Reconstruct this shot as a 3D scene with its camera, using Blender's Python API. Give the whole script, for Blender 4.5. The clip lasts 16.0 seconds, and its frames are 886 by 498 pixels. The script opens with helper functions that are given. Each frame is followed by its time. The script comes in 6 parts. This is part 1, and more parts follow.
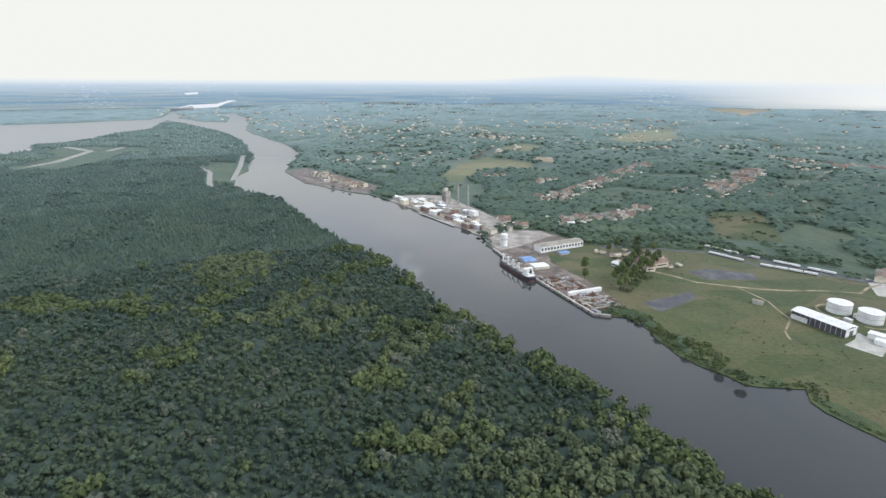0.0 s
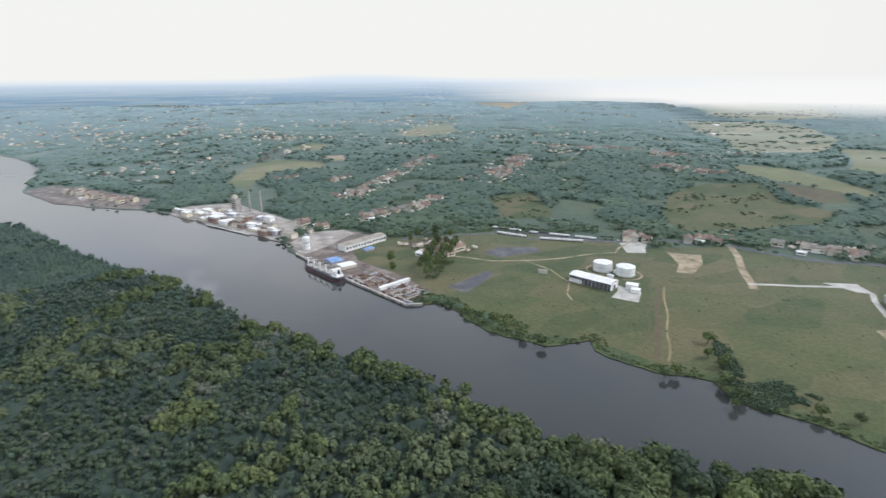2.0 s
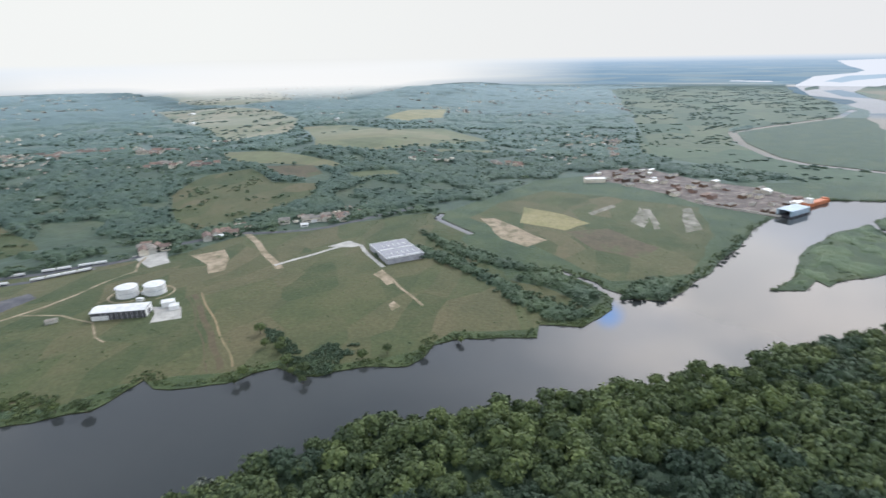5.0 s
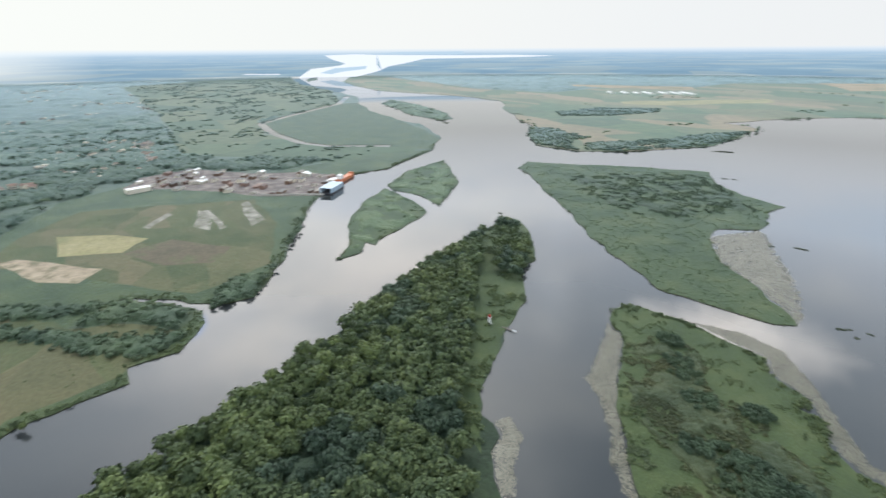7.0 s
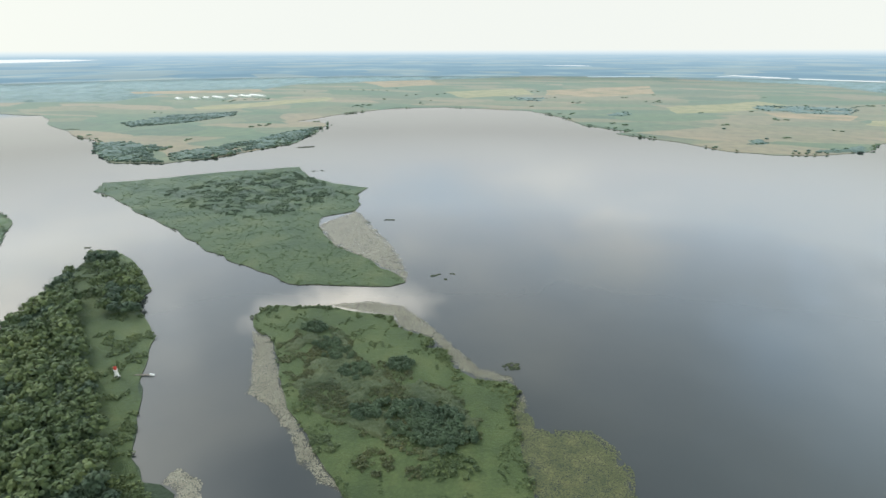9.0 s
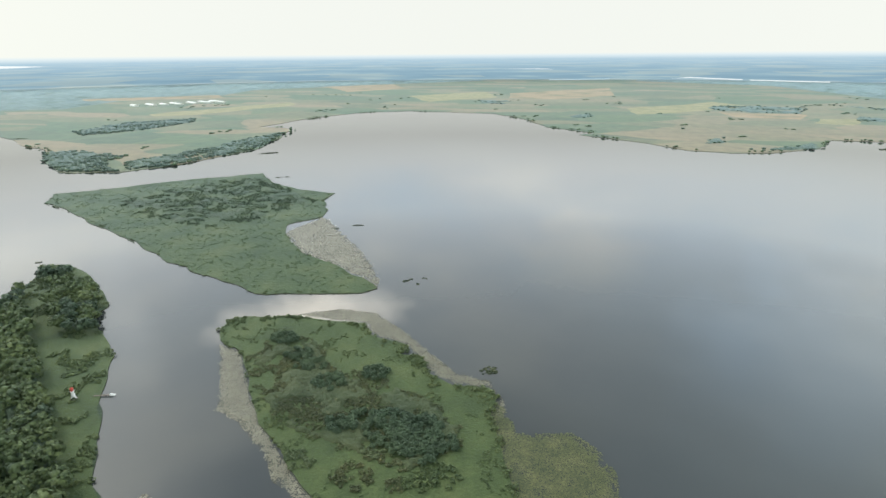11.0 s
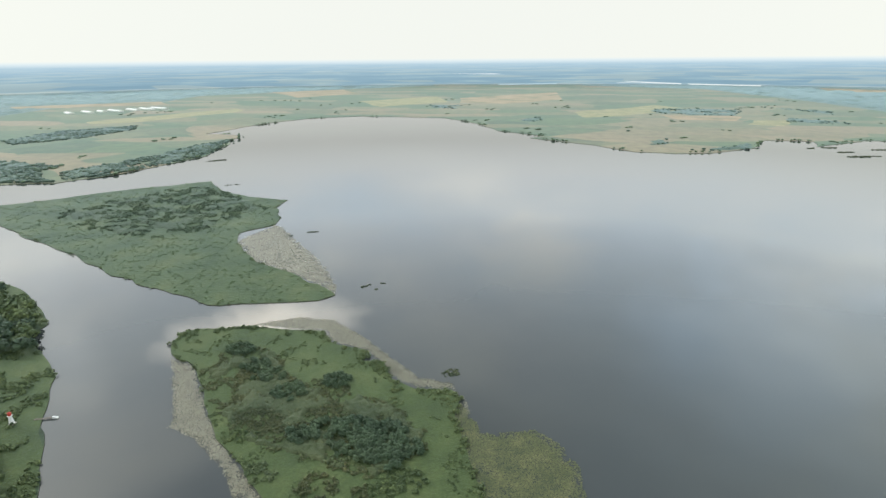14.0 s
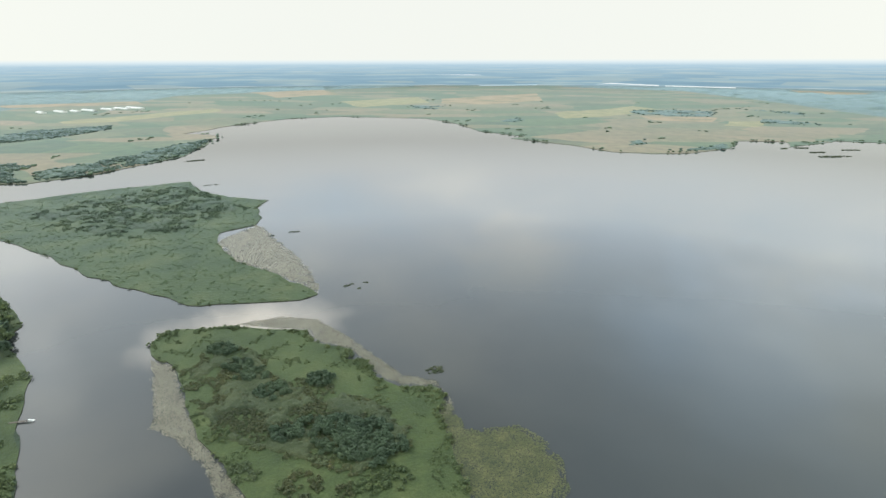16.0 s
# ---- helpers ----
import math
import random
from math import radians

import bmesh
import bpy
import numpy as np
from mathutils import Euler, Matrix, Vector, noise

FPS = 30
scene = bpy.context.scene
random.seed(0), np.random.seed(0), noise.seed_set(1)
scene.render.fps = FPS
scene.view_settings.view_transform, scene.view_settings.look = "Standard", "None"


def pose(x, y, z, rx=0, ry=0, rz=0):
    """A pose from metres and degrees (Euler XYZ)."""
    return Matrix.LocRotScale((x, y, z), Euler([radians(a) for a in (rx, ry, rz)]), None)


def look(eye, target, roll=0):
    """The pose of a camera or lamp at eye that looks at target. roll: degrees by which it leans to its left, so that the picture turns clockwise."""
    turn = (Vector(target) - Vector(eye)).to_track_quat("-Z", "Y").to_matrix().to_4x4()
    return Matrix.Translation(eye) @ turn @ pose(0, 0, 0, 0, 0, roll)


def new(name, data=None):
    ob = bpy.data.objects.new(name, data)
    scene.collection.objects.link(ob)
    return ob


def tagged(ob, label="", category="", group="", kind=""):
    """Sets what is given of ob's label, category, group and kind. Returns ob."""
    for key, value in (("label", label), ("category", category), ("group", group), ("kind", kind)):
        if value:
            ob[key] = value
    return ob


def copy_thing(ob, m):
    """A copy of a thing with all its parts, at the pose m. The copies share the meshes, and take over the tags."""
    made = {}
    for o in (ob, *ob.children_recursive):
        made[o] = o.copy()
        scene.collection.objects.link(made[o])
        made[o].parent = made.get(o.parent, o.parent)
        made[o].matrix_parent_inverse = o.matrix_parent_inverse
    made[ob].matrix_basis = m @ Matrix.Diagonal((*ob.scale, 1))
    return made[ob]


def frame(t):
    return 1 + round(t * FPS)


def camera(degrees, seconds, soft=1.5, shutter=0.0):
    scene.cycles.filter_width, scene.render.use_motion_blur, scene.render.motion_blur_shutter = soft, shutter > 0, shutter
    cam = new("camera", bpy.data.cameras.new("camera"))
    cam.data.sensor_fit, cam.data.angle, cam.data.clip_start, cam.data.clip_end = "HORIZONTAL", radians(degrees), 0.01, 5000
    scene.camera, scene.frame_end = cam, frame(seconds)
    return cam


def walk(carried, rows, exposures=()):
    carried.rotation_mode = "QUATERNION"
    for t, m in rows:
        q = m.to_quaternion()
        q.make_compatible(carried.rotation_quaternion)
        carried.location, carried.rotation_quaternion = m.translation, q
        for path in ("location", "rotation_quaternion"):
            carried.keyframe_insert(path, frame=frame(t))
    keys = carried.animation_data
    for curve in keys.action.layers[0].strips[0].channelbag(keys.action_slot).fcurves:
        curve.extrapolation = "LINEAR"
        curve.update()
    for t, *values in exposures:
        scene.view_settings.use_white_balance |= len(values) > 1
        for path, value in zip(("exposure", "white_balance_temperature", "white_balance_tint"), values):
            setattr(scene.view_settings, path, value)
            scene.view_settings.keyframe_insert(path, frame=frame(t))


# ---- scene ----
cam = camera(78.72, 16.0, soft=1.5, shutter=0.3)
# seconds, place, turn about x, y and z
PATH = [
    (0, 0.00, 0.00, 200.00, 72.83, -0.34, 0.00),
    (0.5, -0.90, 2.16, 199.34, 72.69, -0.55, -1.33),
    (1, -1.79, 4.33, 198.73, 72.82, -0.26, -5.99),
    (1.5, -2.66, 6.52, 198.24, 72.84, 0.11, -13.58),
    (2, -3.51, 8.74, 197.90, 72.71, 0.27, -22.07),
    (2.5, -4.31, 10.97, 197.76, 72.67, 0.70, -29.51),
    (3, -5.03, 13.20, 197.89, 72.58, 0.59, -36.95),
    (5.5, -2.15, 24.24, 213.72, 70.26, 0.92, -83.68),
    (6, -0.57, 26.73, 214.46, 70.00, 0.80, -94.91),
    (6.5, 1.21, 29.14, 214.91, 69.76, 0.70, -106.22),
    (7, 3.21, 31.40, 215.08, 69.57, 0.43, -119.37),
    (7.5, 5.54, 33.35, 215.05, 69.54, 0.25, -133.57),
    (8, 8.18, 34.99, 214.88, 69.57, 0.20, -148.92),
    (8.5, 10.97, 36.36, 214.64, 69.63, 0.26, -157.60),
    (9, 13.71, 37.45, 214.34, 69.72, 0.14, -161.49),
    (11.5, 20.12, 31.78, 211.92, 70.18, 0.51, -165.60),
    (12, 20.63, 31.92, 211.91, 70.30, 0.60, -166.26),
    (12.5, 21.02, 32.18, 211.89, 70.41, 0.57, -167.28),
    (13, 21.30, 32.47, 211.75, 70.45, 0.55, -168.43),
    (13.5, 21.52, 32.80, 211.49, 70.52, 0.51, -169.31),
    (14, 21.71, 33.19, 211.11, 70.57, 0.43, -170.29),
    (14.5, 21.89, 33.65, 210.65, 70.59, 0.39, -170.73),
    (15, 22.08, 34.16, 210.16, 70.64, 0.27, -170.87),
    (15.5, 22.29, 34.74, 209.66, 70.65, 0.24, -171.34),
    (16, 22.51, 35.33, 209.15, 70.67, 0.11, -172.24),
]
walk(cam, [(t, pose(x, y, z, rx, ry, rz)) for t, x, y, z, rx, ry, rz in PATH],
     exposures=((0, 0.25, 5960, 15), (3, 0.22, 5900, 17), (5.5, 0.27, 5850, 16), (7, 0.42, 5920, 13), (9, 0.48, 6130, 8), (11.5, 0.48, 6200, 8), (16, 0.48, 6200, 8)))

# ---- world, sun, haze at the rim ----
SUN_TURN, SUN_UP = 104, 42      # degrees east of +y, degrees above the horizon
sun_way = Vector((math.sin(radians(SUN_TURN)) * math.cos(radians(SUN_UP)),
                  math.cos(radians(SUN_TURN)) * math.cos(radians(SUN_UP)), math.sin(radians(SUN_UP))))
sun_lamp = bpy.data.lights.new("sun", "SUN")
sun_lamp.energy, sun_lamp.angle, sun_lamp.color = 1.05, radians(12), (1.0, 0.96, 0.88)
sun = new("sun", sun_lamp)
sun.matrix_world = look(sun_way * 300, (0, 0, 0))


def tree_of(owner):
    owner.use_nodes = True
    owner.node_tree.nodes.clear()
    return owner.node_tree


def node(tree, kind, **values):
    """A node with its properties and, by name, the values or links of its inputs."""
    n = tree.nodes.new("ShaderNode" + kind)
    for key, value in values.pop("props", {}).items():
        setattr(n, key, value)
    for key, value in values.items():
        socket = n.inputs[int(key[1:])] if key[0] == "i" and key[1:].isdigit() else n.inputs[key.replace("_", " ")]
        if isinstance(value, bpy.types.NodeSocket):
            tree.links.new(value, socket)
        else:
            socket.default_value = value
    return n


def ramp(tree, fac, *stops):
    n = node(tree, "ValToRGB", Fac=fac)
    ends = n.color_ramp.elements
    while len(ends) < len(stops):
        ends.new(0.5)
    for e, (at, colour) in zip(ends, stops):
        e.position, e.color = at, (*colour, 1)
    return n.outputs["Color"]


def mix(tree, fac, a, b, how="MIX"):
    n = node(tree, "Mix", props={"data_type": "RGBA", "blend_type": how})
    for k, value in ((0, fac), (6, a), (7, b)):
        if isinstance(value, bpy.types.NodeSocket):
            tree.links.new(value, n.inputs[k])
        else:
            n.inputs[k].default_value = (*value, 1) if isinstance(value, tuple) and len(value) == 3 else value
    return n.outputs[2]


def noise_at(tree, vector, scale, detail=4.0, rough=0.55):
    return node(tree, "TexNoise", Vector=vector, Scale=scale, Detail=detail, Roughness=rough).outputs["Fac"]


def calc(tree, how, a, b=0.0):
    return node(tree, "Math", props={"operation": how}, i0=a, i1=b).outputs[0]


world = bpy.data.worlds.new("sky")
scene.world = world
wt = tree_of(world)
sky = node(wt, "TexSky", props={"sky_type": "NISHITA", "sun_disc": False, "sun_elevation": radians(SUN_UP),
                                "sun_rotation": radians(SUN_TURN), "dust_density": 3.0})
way = node(wt, "TexCoord").outputs["Generated"]
split = node(wt, "SeparateXYZ", Vector=way)
up = calc(wt, "MAXIMUM", split.outputs["Z"], 0.0)
lift = calc(wt, "ADD", up, 0.22)
flat = node(wt, "CombineXYZ", X=calc(wt, "DIVIDE", split.outputs["X"], lift), Y=calc(wt, "DIVIDE", split.outputs["Y"], lift), Z=0.0)
puffs = noise_at(wt, flat.outputs[0], 0.85, 5.0, 0.55)
layer = ramp(wt, puffs, (0.38, (0.80, 0.85, 0.90)), (0.50, (0.96, 0.97, 0.98)), (0.62, (1.22, 1.17, 1.08)))
side = calc(wt, "ADD", calc(wt, "MULTIPLY", split.outputs["X"], 0.06), calc(wt, "SUBTRACT", 0.5, calc(wt, "MULTIPLY", split.outputs["Y"], 0.4)))
low = ramp(wt, side, (0.30, (0.785, 0.775, 0.662)), (0.48, (0.75, 0.738, 0.637)), (0.75, (0.715, 0.70, 0.618)), (0.85, (0.685, 0.675, 0.61)), (0.92, (0.67, 0.66, 0.60)))
height_gain = ramp(wt, up, (0.15, (1.06, 1.05, 1.02)), (0.40, (0.80, 0.83, 0.83)), (0.65, (0.445, 0.495, 0.515)), (1.0, (0.41, 0.46, 0.485)))
level = calc(wt, "SUBTRACT", calc(wt, "SUBTRACT", 0.5, calc(wt, "MULTIPLY", split.outputs["Y"], 0.4)), calc(wt, "MULTIPLY", split.outputs["X"], 0.06))
high = mix(wt, 1.0, height_gain, ramp(wt, level, (0.1, (0.62,) * 3), (0.5, (0.68,) * 3), (0.95, (0.94,) * 3)), "MULTIPLY")
high = mix(wt, 1.0, high, (1.77, 1.80, 1.82), "MULTIPLY")
toward = node(wt, "VectorMath", props={"operation": "DOT_PRODUCT"}, i0=way, i1=tuple(sun_way)).outputs["Value"]
glow = calc(wt, "MULTIPLY", calc(wt, "POWER", calc(wt, "MAXIMUM", toward, 0.0), 14.0), 2.9)
halo = mix(wt, 1.0, high, node(wt, "VectorMath", props={"operation": "SCALE"}, i0=(1.0, 0.95, 0.86), Scale=glow).outputs[0], "ADD")
veil = mix(wt, ramp(wt, up, (0.14, (0, 0, 0)), (0.27, (1, 1, 1))), low, halo)
cover = mix(wt, ramp(wt, up, (0.15, (0, 0, 0)), (0.30, (1.0, 1.0, 1.0))), veil, mix(wt, 1.0, veil, layer, "MULTIPLY"))
dim = mix(wt, 1.0, sky.outputs["Color"], (0.085, 0.085, 0.085), "MULTIPLY")
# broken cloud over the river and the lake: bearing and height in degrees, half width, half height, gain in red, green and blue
# the last entry is an unseen bright patch, added to whiten the upstream water
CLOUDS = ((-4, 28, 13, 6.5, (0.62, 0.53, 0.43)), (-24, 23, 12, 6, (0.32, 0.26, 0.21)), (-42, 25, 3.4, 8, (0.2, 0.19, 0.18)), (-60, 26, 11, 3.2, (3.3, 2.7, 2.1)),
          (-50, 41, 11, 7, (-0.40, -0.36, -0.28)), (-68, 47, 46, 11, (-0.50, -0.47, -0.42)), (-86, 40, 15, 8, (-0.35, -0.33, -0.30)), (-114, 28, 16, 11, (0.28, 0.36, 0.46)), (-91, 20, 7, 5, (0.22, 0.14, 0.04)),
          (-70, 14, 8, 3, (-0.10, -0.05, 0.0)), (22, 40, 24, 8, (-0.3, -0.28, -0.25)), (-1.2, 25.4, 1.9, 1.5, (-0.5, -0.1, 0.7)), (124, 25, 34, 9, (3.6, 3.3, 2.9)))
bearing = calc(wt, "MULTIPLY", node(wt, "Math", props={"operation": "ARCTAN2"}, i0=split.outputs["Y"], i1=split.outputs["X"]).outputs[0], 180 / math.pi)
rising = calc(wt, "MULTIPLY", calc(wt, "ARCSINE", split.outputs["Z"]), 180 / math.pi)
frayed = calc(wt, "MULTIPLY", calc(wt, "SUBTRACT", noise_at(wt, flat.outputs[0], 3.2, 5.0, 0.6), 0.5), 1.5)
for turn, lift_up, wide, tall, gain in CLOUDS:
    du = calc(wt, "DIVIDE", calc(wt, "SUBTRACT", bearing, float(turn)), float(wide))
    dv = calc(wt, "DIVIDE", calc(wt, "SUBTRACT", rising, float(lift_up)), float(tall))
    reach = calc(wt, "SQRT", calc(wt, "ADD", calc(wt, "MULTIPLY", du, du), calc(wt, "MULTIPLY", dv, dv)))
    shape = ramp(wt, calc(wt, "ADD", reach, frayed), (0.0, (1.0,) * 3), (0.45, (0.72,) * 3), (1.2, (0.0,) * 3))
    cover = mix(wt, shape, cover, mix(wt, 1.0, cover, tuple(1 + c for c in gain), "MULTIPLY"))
thin = calc(wt, "MULTIPLY", ramp(wt, puffs, (0.33, (0.3, 0.3, 0.3)), (0.45, (0.0, 0.0, 0.0))), ramp(wt, up, (0.15, (0, 0, 0)), (0.3, (1, 1, 1))))
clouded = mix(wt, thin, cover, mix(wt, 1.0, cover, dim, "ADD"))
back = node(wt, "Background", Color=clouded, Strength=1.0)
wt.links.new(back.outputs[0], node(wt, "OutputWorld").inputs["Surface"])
scene.view_settings.exposure = 0.0

# ---- materials ----
def surface(name, tones, scale=0.02, fine=0.25, rough=0.9, sheen=0.0, tint=(0.46, 0.62, 0.76), bump=0.0, bump_scale=0.3,
            metal=0.0, spread=(0.3, 0.5, 0.7), gloss=0.3, patch=None, per_object=0.0, per_island=0.0, air=0.12, down=0.32):
    """Three tones mixed by wide and fine noise, in metres; patch: (scale, colours) for a patchwork of plots."""
    m = bpy.data.materials.new(name)
    t = tree_of(m)
    where = node(t, "TexCoord").outputs["Object"]
    wide = noise_at(t, where, scale, 6.0, 0.6)
    colour = ramp(t, wide, *zip(spread, tones))
    if patch:
        size, cells = patch
        bent = node(t, "VectorMath", props={"operation": "ADD"}, i0=where,
                    i1=node(t, "VectorMath", props={"operation": "SCALE"}, i0=node(t, "TexNoise", Vector=where, Scale=0.004).outputs["Color"], Scale=90.0).outputs[0])
        plots = node(t, "Mapping", Vector=bent.outputs[0], Rotation=(0, 0, 0.5), Scale=(size, size * 2.3, 0.0))
        cell = node(t, "TexVoronoi", Vector=plots.outputs[0], Scale=1.0, Randomness=0.85)
        pick = node(t, "SeparateColor", Color=cell.outputs["Color"]).outputs[0]
        steps = [(k / len(cells), c) for k, c in enumerate(cells)]
        colour = mix(t, 0.72, colour, ramp(t, pick, *steps))
    small = noise_at(t, where, fine, 5.0, 0.65)
    colour = mix(t, 0.8, colour, mix(t, small, (0.35, 0.35, 0.35), (1.6, 1.6, 1.6)), "MULTIPLY")
    if per_object:
        own = node(t, "ObjectInfo").outputs["Random"]
        colour = mix(t, per_object, colour, mix(t, own, (0.45, 0.5, 0.5), (1.7, 1.55, 1.25)), "MULTIPLY")
    if per_island:
        own = node(t, "NewGeometry").outputs["Random Per Island"]
        colour = mix(t, per_island, colour, mix(t, own, (0.45, 0.52, 0.55), (1.65, 1.5, 1.2)), "MULTIPLY")
    # bluish sheen growing with distance from the middle, standing in for aerial haze
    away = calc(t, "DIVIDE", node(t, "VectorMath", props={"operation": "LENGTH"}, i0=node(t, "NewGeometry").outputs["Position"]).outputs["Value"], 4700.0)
    distance_haze = ramp(t, away, (0.10, (0.0,) * 3), (0.22, (0.17,) * 3), (0.45, (0.55,) * 3), (1.0, (1.0,) * 3))
    b = node(t, "BsdfPrincipled", Base_Color=colour, Roughness=rough, Metallic=metal, Sheen_Weight=calc(t, "MINIMUM", calc(t, "ADD", calc(t, "MULTIPLY", distance_haze, air), sheen), 1.0),
             Sheen_Roughness=down, Sheen_Tint=mix(t, distance_haze, tint, (0.46, 0.60, 0.70)), Specular_IOR_Level=gloss)
    if bump:
        relief = node(t, "Bump", Height=noise_at(t, where, bump_scale, 4.0, 0.6), Strength=min(1.0, bump), Distance=max(1.0, bump))
        t.links.new(relief.outputs[0], b.inputs["Normal"])
    t.links.new(b.outputs[0], node(t, "OutputMaterial").inputs["Surface"])
    return m


# sheen in these grounds lays painted haze over land seen at low angles
HAZE = 0.45
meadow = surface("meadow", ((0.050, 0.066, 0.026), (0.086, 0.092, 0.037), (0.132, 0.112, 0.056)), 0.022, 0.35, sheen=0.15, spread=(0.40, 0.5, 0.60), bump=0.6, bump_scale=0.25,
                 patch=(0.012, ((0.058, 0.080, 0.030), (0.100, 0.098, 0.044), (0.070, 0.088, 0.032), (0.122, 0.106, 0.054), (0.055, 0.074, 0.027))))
# the warm sheen tint stands for glare over the hill pastures
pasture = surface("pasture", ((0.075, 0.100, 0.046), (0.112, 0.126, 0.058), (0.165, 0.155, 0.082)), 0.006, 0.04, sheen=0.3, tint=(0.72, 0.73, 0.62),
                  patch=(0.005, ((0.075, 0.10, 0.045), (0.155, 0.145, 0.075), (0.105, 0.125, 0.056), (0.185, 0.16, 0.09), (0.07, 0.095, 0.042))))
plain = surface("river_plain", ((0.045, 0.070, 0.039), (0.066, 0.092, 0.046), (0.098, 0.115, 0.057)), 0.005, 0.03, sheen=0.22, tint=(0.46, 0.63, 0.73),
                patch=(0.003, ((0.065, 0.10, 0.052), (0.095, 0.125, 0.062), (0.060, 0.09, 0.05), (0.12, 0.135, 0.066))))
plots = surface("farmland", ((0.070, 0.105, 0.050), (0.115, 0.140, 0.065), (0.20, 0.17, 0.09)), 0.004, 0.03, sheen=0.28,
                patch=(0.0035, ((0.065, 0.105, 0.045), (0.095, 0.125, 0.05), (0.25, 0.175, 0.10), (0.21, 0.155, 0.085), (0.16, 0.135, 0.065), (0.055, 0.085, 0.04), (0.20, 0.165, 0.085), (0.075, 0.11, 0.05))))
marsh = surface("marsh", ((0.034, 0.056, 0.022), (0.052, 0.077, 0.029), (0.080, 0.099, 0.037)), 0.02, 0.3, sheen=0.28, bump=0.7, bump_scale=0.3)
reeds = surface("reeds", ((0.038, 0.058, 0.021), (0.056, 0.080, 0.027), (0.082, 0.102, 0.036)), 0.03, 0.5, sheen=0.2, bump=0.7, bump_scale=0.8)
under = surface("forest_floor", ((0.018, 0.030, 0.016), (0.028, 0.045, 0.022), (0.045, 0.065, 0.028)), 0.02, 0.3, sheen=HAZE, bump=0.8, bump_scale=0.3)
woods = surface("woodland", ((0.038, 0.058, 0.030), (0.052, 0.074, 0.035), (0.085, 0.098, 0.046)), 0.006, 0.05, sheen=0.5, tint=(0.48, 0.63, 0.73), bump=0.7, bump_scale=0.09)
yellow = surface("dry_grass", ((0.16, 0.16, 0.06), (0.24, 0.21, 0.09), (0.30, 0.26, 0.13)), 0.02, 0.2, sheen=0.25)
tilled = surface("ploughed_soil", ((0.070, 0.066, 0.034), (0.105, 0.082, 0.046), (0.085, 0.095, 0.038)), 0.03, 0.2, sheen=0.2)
# lighter, warmer pasture for far fields, with bright haze put into its colour
hazed_field = surface("hazed_field", ((0.095, 0.118, 0.058), (0.15, 0.152, 0.078), (0.21, 0.195, 0.115)), 0.006, 0.05, sheen=0.4, tint=(0.75, 0.74, 0.66),
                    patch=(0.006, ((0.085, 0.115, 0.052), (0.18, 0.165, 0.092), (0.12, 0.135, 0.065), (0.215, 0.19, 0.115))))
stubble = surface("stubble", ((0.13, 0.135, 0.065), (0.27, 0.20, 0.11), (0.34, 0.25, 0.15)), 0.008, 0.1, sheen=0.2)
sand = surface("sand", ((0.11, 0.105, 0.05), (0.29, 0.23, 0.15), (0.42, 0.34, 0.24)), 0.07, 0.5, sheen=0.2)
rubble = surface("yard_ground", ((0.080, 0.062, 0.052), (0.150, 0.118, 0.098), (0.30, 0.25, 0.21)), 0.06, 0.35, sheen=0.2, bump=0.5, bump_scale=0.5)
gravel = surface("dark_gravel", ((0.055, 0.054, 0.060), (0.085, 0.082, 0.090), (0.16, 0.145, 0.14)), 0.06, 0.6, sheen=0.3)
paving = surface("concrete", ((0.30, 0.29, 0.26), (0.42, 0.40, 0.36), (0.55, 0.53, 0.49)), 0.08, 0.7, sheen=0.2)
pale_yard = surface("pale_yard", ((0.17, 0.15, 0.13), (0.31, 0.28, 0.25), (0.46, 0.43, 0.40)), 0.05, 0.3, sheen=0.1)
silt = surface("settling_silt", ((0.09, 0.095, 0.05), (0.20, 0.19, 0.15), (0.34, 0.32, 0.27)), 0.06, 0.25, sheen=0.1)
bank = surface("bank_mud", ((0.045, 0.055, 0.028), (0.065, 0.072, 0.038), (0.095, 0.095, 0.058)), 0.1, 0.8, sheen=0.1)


def water_material():
    m = bpy.data.materials.new("river_water")
    t = tree_of(m)
    where = node(t, "TexCoord").outputs["Object"]
    deep = ramp(t, noise_at(t, where, 0.004, 5.0), (0.35, (0.034, 0.038, 0.039)), (0.65, (0.045, 0.049, 0.048)))
    # the base colour grows lighter towards lower x, over the lake
    east = node(t, "SeparateXYZ", Vector=where).outputs["X"]
    water_tone = mix(t, ramp(t, calc(t, "DIVIDE", calc(t, "SUBTRACT", 40.0, east), 400.0), (0.0, (0.0,) * 3), (1.0, (1.0,) * 3)), deep, (0.056, 0.066, 0.064))
    swell = noise_at(t, where, 0.35, 3.0)
    calm = noise_at(t, where, 0.006, 3.0)
    still = ramp(t, calc(t, "DIVIDE", node(t, "VectorMath", props={"operation": "LENGTH"}, i0=where).outputs["Value"], 2000.0), (0.2, (1.0,) * 3), (0.7, (0.0,) * 3))
    relief = node(t, "Bump", Height=swell, Strength=calc(t, "MULTIPLY", still, 0.04), Distance=0.15)
    polish = calc(t, "MULTIPLY", ramp(t, calm, (0.35, (0.02,) * 3), (0.7, (0.055,) * 3)), calc(t, "ADD", calc(t, "MULTIPLY", still, 0.8), 0.2))
    # rougher far upstream, so the reach and its bay catch the added bright cloud
    north = node(t, "SeparateXYZ", Vector=where).outputs["Y"]
    upstream_rough = ramp(t, calc(t, "DIVIDE", north, 2000.0), (0.35, (0.0,) * 3), (0.75, (0.27,) * 3))
    polish = calc(t, "ADD", polish, upstream_rough)
